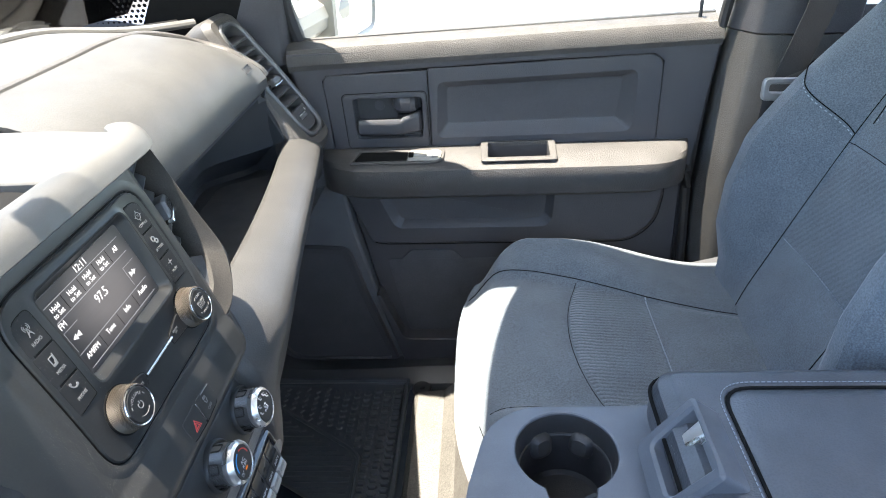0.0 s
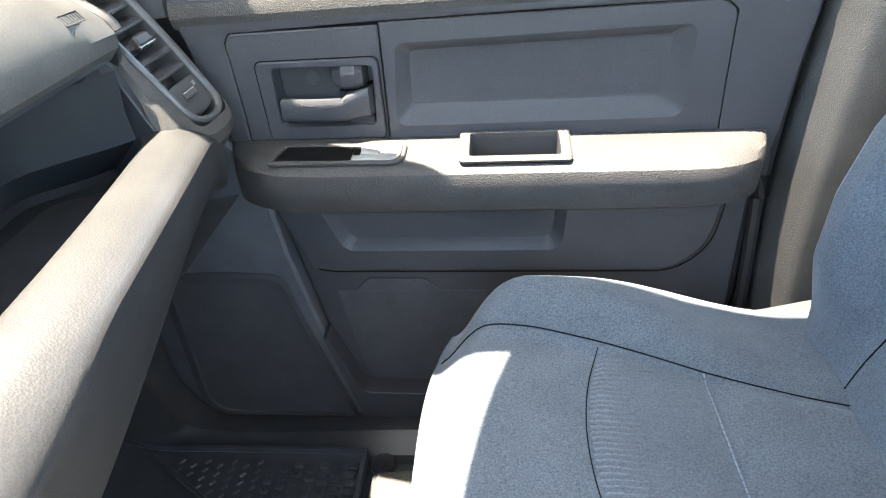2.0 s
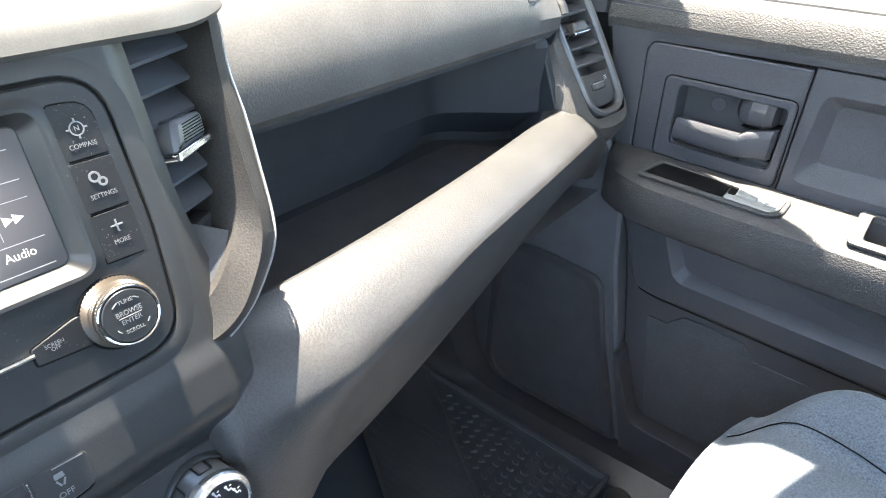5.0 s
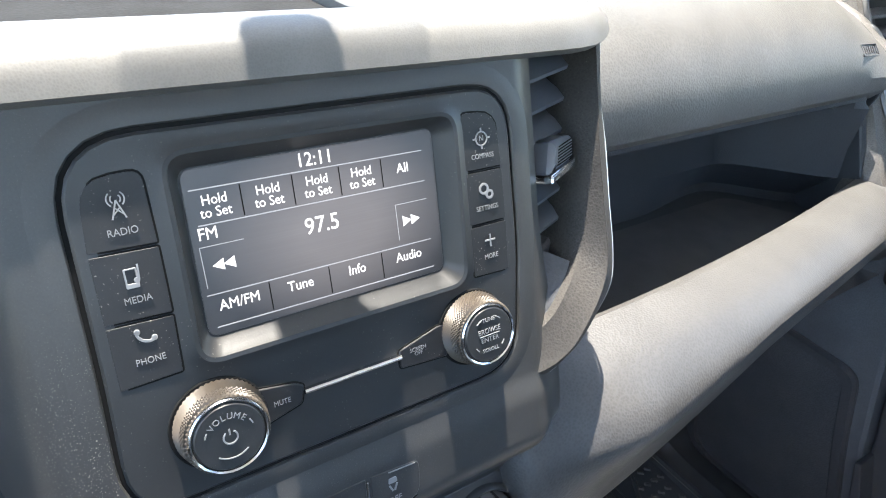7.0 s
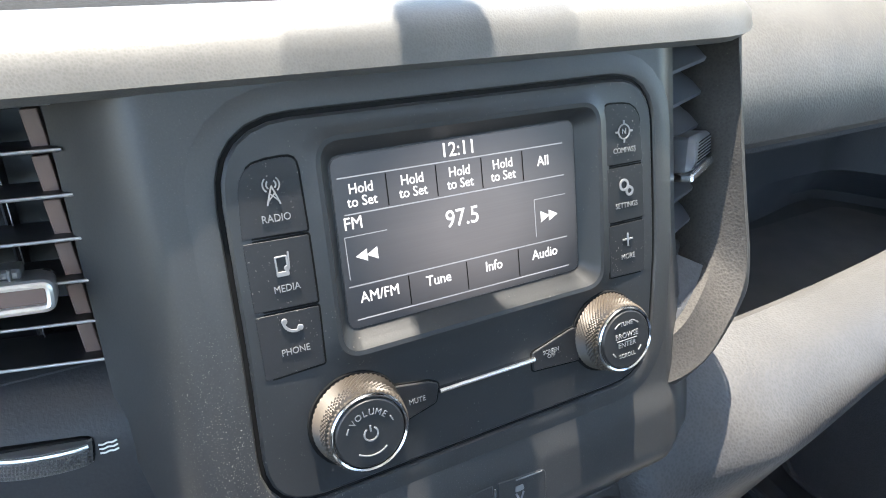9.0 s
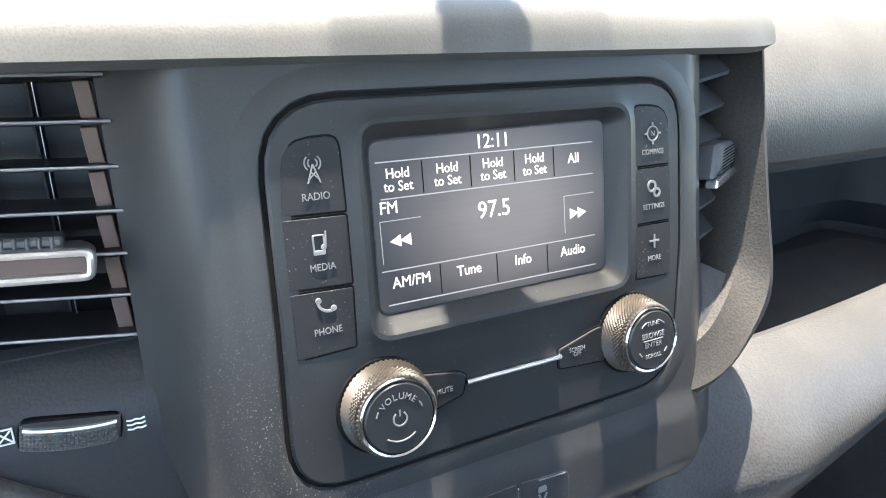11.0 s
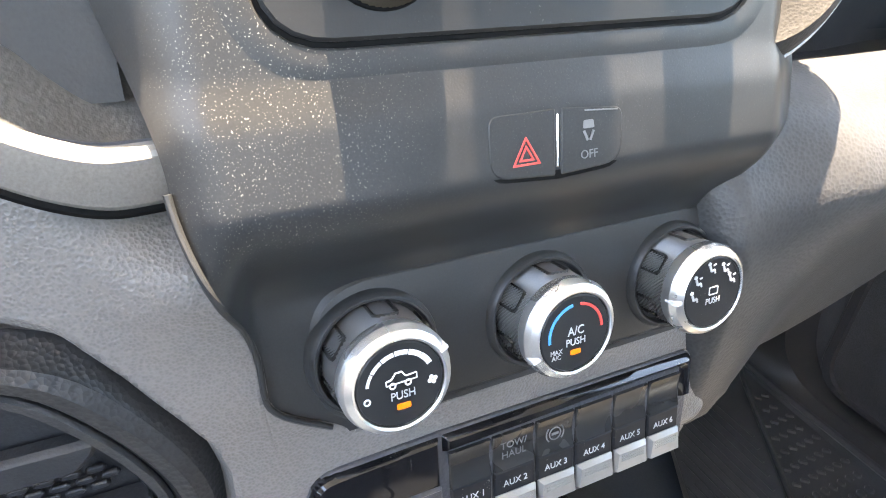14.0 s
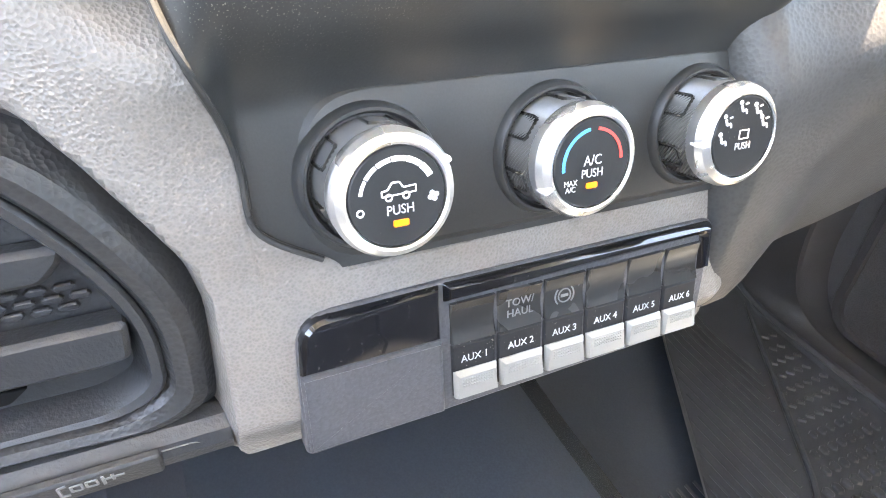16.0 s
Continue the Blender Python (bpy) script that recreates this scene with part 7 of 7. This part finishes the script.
# deck in two halves so that each holds one cup
for s in (1, -1):
    y0 = 0.446
    half = corners([(0.30, y0), (0.30, y0 + s * 0.134), (0.130, y0 + s * 0.134), (0.090, y0 + s * 0.104), (0.070, y0 + s * 0.02), (0.070, y0)], [0.001, 0.002, 0.03, 0.03, 0.03, 0.001], 9)
    half = half if s < 0 else half[::-1]
    c = (0.172, y0 + s * 0.071)
    k = 64
    ang = [2 * math.pi * i / k for i in range(k)]

    def edge(a):
        best = None
        d = Vector((math.cos(a), math.sin(a)))
        for p, q in zip(half, half[1:] + half[:1]):
            p, q = Vector(p) - Vector(c), Vector(q) - Vector(c)
            e = q - p
            den = d.x * e.y - d.y * e.x
            if abs(den) < 1e-12:
                continue
            t = (p.x * e.y - p.y * e.x) / den
            w = (p.x * d.y - p.y * d.x) / den
            if t > 0 and -1e-6 <= w <= 1 + 1e-6 and (best is None or t > best):
                best = t
        return tuple(Vector(c) + d * (best or 0.06))

    rim = [edge(a) for a in ang]
    round_ = lambda r: [(c[0] + r * math.cos(a), c[1] + r * math.sin(a)) for a in ang]

    def keyhole(r):
        """The cup's circle, open towards the other cup."""
        out = []
        for a in ang:
            x, y = c[0] + r * math.cos(a), c[1] + r * math.sin(a)
            out.append((x, y0) if (y0 - y) * s > -0.032 and abs(x - c[0]) < 0.024 and math.sin(a) * s < 0 else (x, y))
        return out

    part("deck", stack(CP, [(rim, -0.30), (rim, -0.006), (inset(rim, 0.001), -0.001), (inset(rim, 0.004), 0.0), (keyhole(0.0535), 0.0), (keyhole(0.0520), -0.0012), (keyhole(0.0512), -0.005)], False, False), M_CONSOLE, console)
    cup = part("cup_holder", stack(CP, [(keyhole(0.0514), -0.003), (keyhole(0.0490), -0.010), (keyhole(0.0478), -0.026), (round_(0.0465), -0.0262), (round_(0.0455), -0.028), (round_(0.0435), -0.080), (round_(0.040), -0.085), (round_(0.030), -0.085), (round_(0.0285), -0.083)], False, True), M_RUBBER, console, "dark rubber-lined cup holder")
    for a in (60, 120, 300):
        q = Plane(CP(c[0] + 0.043 * math.cos(radians(a * s)), c[1] + 0.043 * math.sin(radians(a * s)), -0.036), (-math.sin(radians(a * s)), math.cos(radians(a * s)), 0), (-math.cos(radians(a * s)), -math.sin(radians(a * s)), 0.25))
        part("grip_tab", slab(q, rect(0, 0, 0.028, 0.030, 0.013, 6), -0.006, 0.006, 0.006), M_RUBBER, cup)
part("body", outline_prism(corners([(0.262, 0.312), (0.262, 0.580), (0.80, 0.580), (0.80, 0.312)], 0.01, 3), "z", 0.10, 0.545), M_CONSOLE, console)
# padded lid
LP = Plane((0, 0, 0.545), (1, 0, 0), (0, 0, 1))
lid_o = corners([(0.262, 0.306), (0.78, 0.306), (0.78, 0.590), (0.262, 0.590)], [0.035, 0.02, 0.02, 0.035], 7)
lid_i = corners([(0.325, 0.352), (0.76, 0.352), (0.76, 0.548), (0.325, 0.548)], [0.030, 0.01, 0.01, 0.030], 7)
lid = part("lid", stack(LP, [(inset(lid_o, 0.006), 0.0), (inset(lid_o, 0.001), 0.006), (lid_o, 0.020), (lid_o, 0.044), (inset(lid_o, 0.006), 0.060), (inset(lid_o, 0.018), 0.068), (inset(lid_i, -0.004), 0.0705), (lid_i, 0.0675), (inset(lid_i, 0.005), 0.070), (inset(lid_i, 0.014), 0.0725)], True, True), M_LEATHER, console, "padded blue-black vinyl lid")
part("piping", tube([LP(x, y, 0.047) for x, y in inset(lid_o, -0.0002)], 0.0022, 6, closed=True), M_GAP, lid, "black piping")
part("piping", tube([LP(x, y, 0.0690) for x, y in lid_i], 0.0020, 6, closed=True), M_GAP, lid, "black piping")
pts = [LP(x, y, 0.0712) for x, y in inset(corners([(0.325, 0.352), (0.76, 0.352), (0.76, 0.548), (0.325, 0.548)], [0.030, 0.01, 0.01, 0.030], 14), -0.0065)]
run = []
for a, b in zip(pts, pts[1:] + pts[:1]):
    m = max(1, int((b - a).length / 0.0055))
    run += [a + (b - a) * i / m for i in range(m)]
for a, b in list(zip(run, run[1:]))[::1]:
    if a.y > 0.40 and a.x < 0.62:
        d = (b - a)
        part("stitch", tube([a + d * 0.15, a + d * 0.80], 0.00045, 5), M_STITCH, lid)
# latch on the lid's front
LQ = Plane((0.262, 0.470, 0.590), (0, 1, 0), (-0.80, 0, 0.60))
hoop = corners([(-0.048, -0.050), (0.048, -0.050), (0.044, 0.030), (-0.044, 0.030)], [0.006, 0.006, 0.014, 0.014], 6)
inner = corners([(-0.034, -0.046), (0.034, -0.046), (0.031, 0.010), (-0.031, 0.010)], [0.004, 0.004, 0.008, 0.008], 6)
latch = part("latch", stack(LQ, [(hoop, -0.03), (hoop, 0.004), (inset(hoop, 0.003), 0.008), (inset(inner, -0.003), 0.008), (inner, 0.005), (inset(inner, 0.002), -0.006)], True, True), M_CONSOLE, console, "blue-grey hooped lid latch")
part("latch_lever", slab(LQ, corners([(0.006, -0.046), (0.024, -0.046), (0.022, -0.006), (0.006, -0.006)], 0.003), -0.008, 0.002, 0.002), M_SATIN, latch, "bright latch lever")

# ---- floor mat ----
mat = thing("floor_mat", "black rubber all-weather mat with raised hexagons in the passenger footwell", "floor mat")


def mat_z(x):
    return 0.100 + 0.34 * smooth01(-0.42, -0.95, x) + 0.0


rows = []


def mat_left(x):
    return max(0.68, 0.793 + (-0.225 - x) * 0.59)


for i in range(41):
    row = []
    for k in range(41):
        x = -0.70 + 0.622 * k / 40
        y = mat_left(x) + (1.12 - mat_left(x)) * i / 40
        e = 0.012 * (1 - smooth01(0.0, 0.012, min(y - mat_left(x), 1.12 - y)))
        row.append(Vector((x, y, mat_z(x) + max(e, 0.012 if k > 39 else 0))))
    rows.append(row)
part("sheet", sheet(rows), M_MAT, mat)
part("rim", tube([(-0.085, 0.69 + 0.425 * k / 20, 0.108) for k in range(21)] + [(-0.085 - 0.6 * k / 20, 1.116, mat_z(-0.085 - 0.6 * k / 20) + 0.008) for k in range(1, 21)], 0.006, 6), M_MAT, mat)
MAT_BACK = lambda x: 0.925 + (-0.177 - x) * 0.657  # the ridge between the ribs and the studs
hx = bpy.data.meshes.new("mat_stud")
b2 = slab(Plane((0, 0, 0), (1, 0, 0), (0, 0, 1)), [(-0.0100, 0), (-0.0060, -0.0062), (0.0060, -0.0062), (0.0100, 0), (0.0060, 0.0062), (-0.0060, 0.0062)], -0.002, 0.0050, 0.0022)
bmesh.ops.recalc_face_normals(b2, faces=b2.faces)
b2.to_mesh(hx)
b2.free()
hx.materials.append(M_MAT)
for i in range(7):
    for j in range(25):
        x, y = -0.1035 - 0.0222 * i, 0.700 + 0.0162 * j + (0.0081 if i % 2 else 0)
        if y < 1.095 and (i < 3 or y > MAT_BACK(x) + 0.012):
            st = new("mat_stud", hx)
            st.location = (x, y, mat_z(x) + 0.0005)
            st.scale = (1 - 0.07 * i, 1 - 0.07 * i, 1 - 0.05 * i)
            st.parent = mat
bm = bmesh.new()
for i in range(14):
    for j in range(26):
        x, y = -0.2589 - 0.0222 * i, 0.69 + 0.0162 * j + (0.0081 if i % 2 else 0)
        if MAT_BACK(x) + 0.006 < y < 1.100:
            pl = Plane((x, y, mat_z(x)), (0.65, 0.76, 0), (0.25 * (x < -0.45), 0, 1))
            slab(pl, rect(0, 0, 0.0105, 0.0050, 0.001, 2), -0.001, 0.0036, 0.0014, bm)
tagged(part("tread", bm, M_MAT, mat), kind="stuff")
bm = bmesh.new()
for k in range(26):
    y = 0.70 + 0.0125 * k
    x1 = min(-0.172, -0.177 - (y - 0.905) / 0.657)
    x0 = -0.60
    if y > 0.69 and x1 - x0 > 0.03:
        tube([(x, y, mat_z(x) + 0.0008) for x in [x0 + (x1 - x0) * q / 12 for q in range(13)] if mat_left(x) < y - 0.01 or x > -0.25], 0.0022, 6, bm)
tagged(part("raised_ribs", bm, M_MAT, mat), kind="stuff")
ridge_line = [(-0.160, 0.70 + 0.19 * k / 8) for k in range(9)] + [(-0.163, 0.905), (-0.172, 0.918)] + [(x, MAT_BACK(x)) for x in [-0.19 - 0.30 * k / 12 for k in range(13)]]
part("ridge", tube([(x, y, mat_z(x) + 0.002) for x, y in ridge_line], 0.0042, 8), M_MAT, mat)
post = Plane((-0.0520, 1.088, 0.106), (1, 0, 0), (0, 0, 1))
part("mat_clip", stack(post, [(circle(0, 0, 0.021, 28), 0.0), (circle(0, 0, 0.021, 28), 0.006), (circle(0, 0, 0.018, 28), 0.009), (circle(0, 0, 0.012, 28), 0.007), (circle(0, 0, 0.006, 28), 0.007), (circle(0, 0, 0.005, 28), 0.010)], True, True), M_RUBBER, mat, "round black mat clip")
# sunlit step of the floor below the seat
step = sheet([[Vector((x, y, z)) for x, z in ((-0.070, 0.095), (-0.064, 0.118), (-0.055, 0.126), (0.0, 0.132), (0.03, 0.160), (0.06, 0.24), (0.14, 0.26))] for y in [0.60 + 0.46 * k / 10 for k in range(11)]], 0.006)
tagged(part("seat_riser", step, M_CARPETISH, None, "grained riser of the cab floor below the seat"), "", "floor", kind="structure")

# ---- outside ----
bm = sheet([[Vector((x, y, -0.62)) for y in (-600, -60, -20, 0, 20, 60, 600)] for x in (-600, -60, -20, 0, 20, 60, 600)])
tagged(part("ground", bm, M_TARMAC, None, "bright sunlit pale concrete lot", smooth=False), "", "ground", kind="structure")


tagged(part("wiper_cowl", tube(spline([(-0.745, -0.30, 0.868), (-0.750, 0.45, 0.876), (-0.735, 1.00, 0.868), (-0.715, 1.20, 0.862), (-0.690, 1.33, 0.842)], 6), 0.024, 10, flat=0.8), M_TRAY, None, "black plastic wiper cowl below the windscreen"), "", "cowl", kind="structure")


def parked(name, label, paint, at, yaw, length=5.0, width=1.95, height=1.85, nose=1.0):
    """A simple parked pickup or van: body, cab glass, grille, lamps and wheels."""
    car = thing(name, label, "vehicle")
    side = corners([(-length / 2, 0.35), (length / 2, 0.35), (length / 2, nose), (length / 2 - 1.1, nose + 0.12), (length / 2 - 1.8, height), (-length / 2 + 1.4, height), (-length / 2 + 1.3, nose + 0.1), (-length / 2, nose + 0.05)], 0.12, 5)
    m = pose(at[0], at[1], -0.62, 0, 0, yaw)
    rings = []
    for w, s in ((-0.5, 0.93), (-0.46, 1.0), (0.46, 1.0), (0.5, 0.93)):
        rings.append([m @ Vector((x * (1 - (1 - s) * 0.3), w * width, 0.35 + (z - 0.35) * (1 - (1 - s) * 0.4))) for x, z in side])
    part("body", loft(rings, True, True), paint, car)
    bm = bmesh.new()
    for sgn in (1, -1):
        pl = Plane(m @ Vector((0.2, sgn * width * 0.501, 0)), m.to_3x3() @ Vector((1, 0, 0)), m.to_3x3() @ Vector((0, sgn, 0)))
        flip = 1 if (pl.v.z > 0) else -1
        slab(pl, corners([(-1.0, flip * (nose + 0.2)), (0.9, flip * (nose + 0.2)), (0.4, flip * (height - 0.12)), (-1.0, flip * (height - 0.12))], 0.06, 4), -0.01, 0.004, 0.002, bm)
    part("side_window", bm, M_BODYDARK, car)
    fp = Plane(m @ Vector((length / 2, 0, 0)), m.to_3x3() @ Vector((0, 1, 0)), m.to_3x3() @ Vector((1, 0, 0)))
    part("grille", slab(fp, rect(0, nose - 0.22, width * 0.55, 0.34, 0.06), -0.02, 0.02, 0.01), M_BODYDARK, car)
    for s in (1, -1):
        part("headlamp", slab(fp, rect(s * width * 0.38, nose - 0.14, width * 0.17, 0.20, 0.05), -0.02, 0.025, 0.012), M_CHROME, car)
        part("marker_lamp", slab(fp, rect(s * width * 0.47, nose - 0.14, width * 0.05, 0.18, 0.02), -0.02, 0.028, 0.01), M_AMBERLENS, car)
    for x in (-length * 0.31, length * 0.31):
        for s in (1, -1):
            wp = Plane(m @ Vector((x, s * width * 0.46, 0.38)), m.to_3x3() @ Vector((1, 0, 0)), m.to_3x3() @ Vector((0, s, 0)))
            tyre = part("wheel", stack(wp, [(circle(0, 0, 0.38, 28), -0.2), (circle(0, 0, 0.38, 28), 0.06), (circle(0, 0, 0.34, 28), 0.09), (circle(0, 0, 0.23, 28), 0.09), (circle(0, 0, 0.22, 28), 0.05)], True, True), M_RUBBER, car)
            part("rim", slab(wp, circle(0, 0, 0.215, 28), 0.04, 0.07, 0.02), M_SATIN, tyre)
    return car


parked("pickup_truck", "blue pickup truck with bright headlamps parked ahead", M_PAINTBLUE, (-5.6, 6.05), 3, nose=1.12)
parked("parked_van", "white van parked across the lot", M_CARWHITE, (9.5, 17.5), 200, 5.6, 2.0, 2.3)
parked("parked_car", "silver car parked across the lot", M_CARGREY, (6.0, 20.0), 190, 4.5, 1.8, 1.5, 0.85)
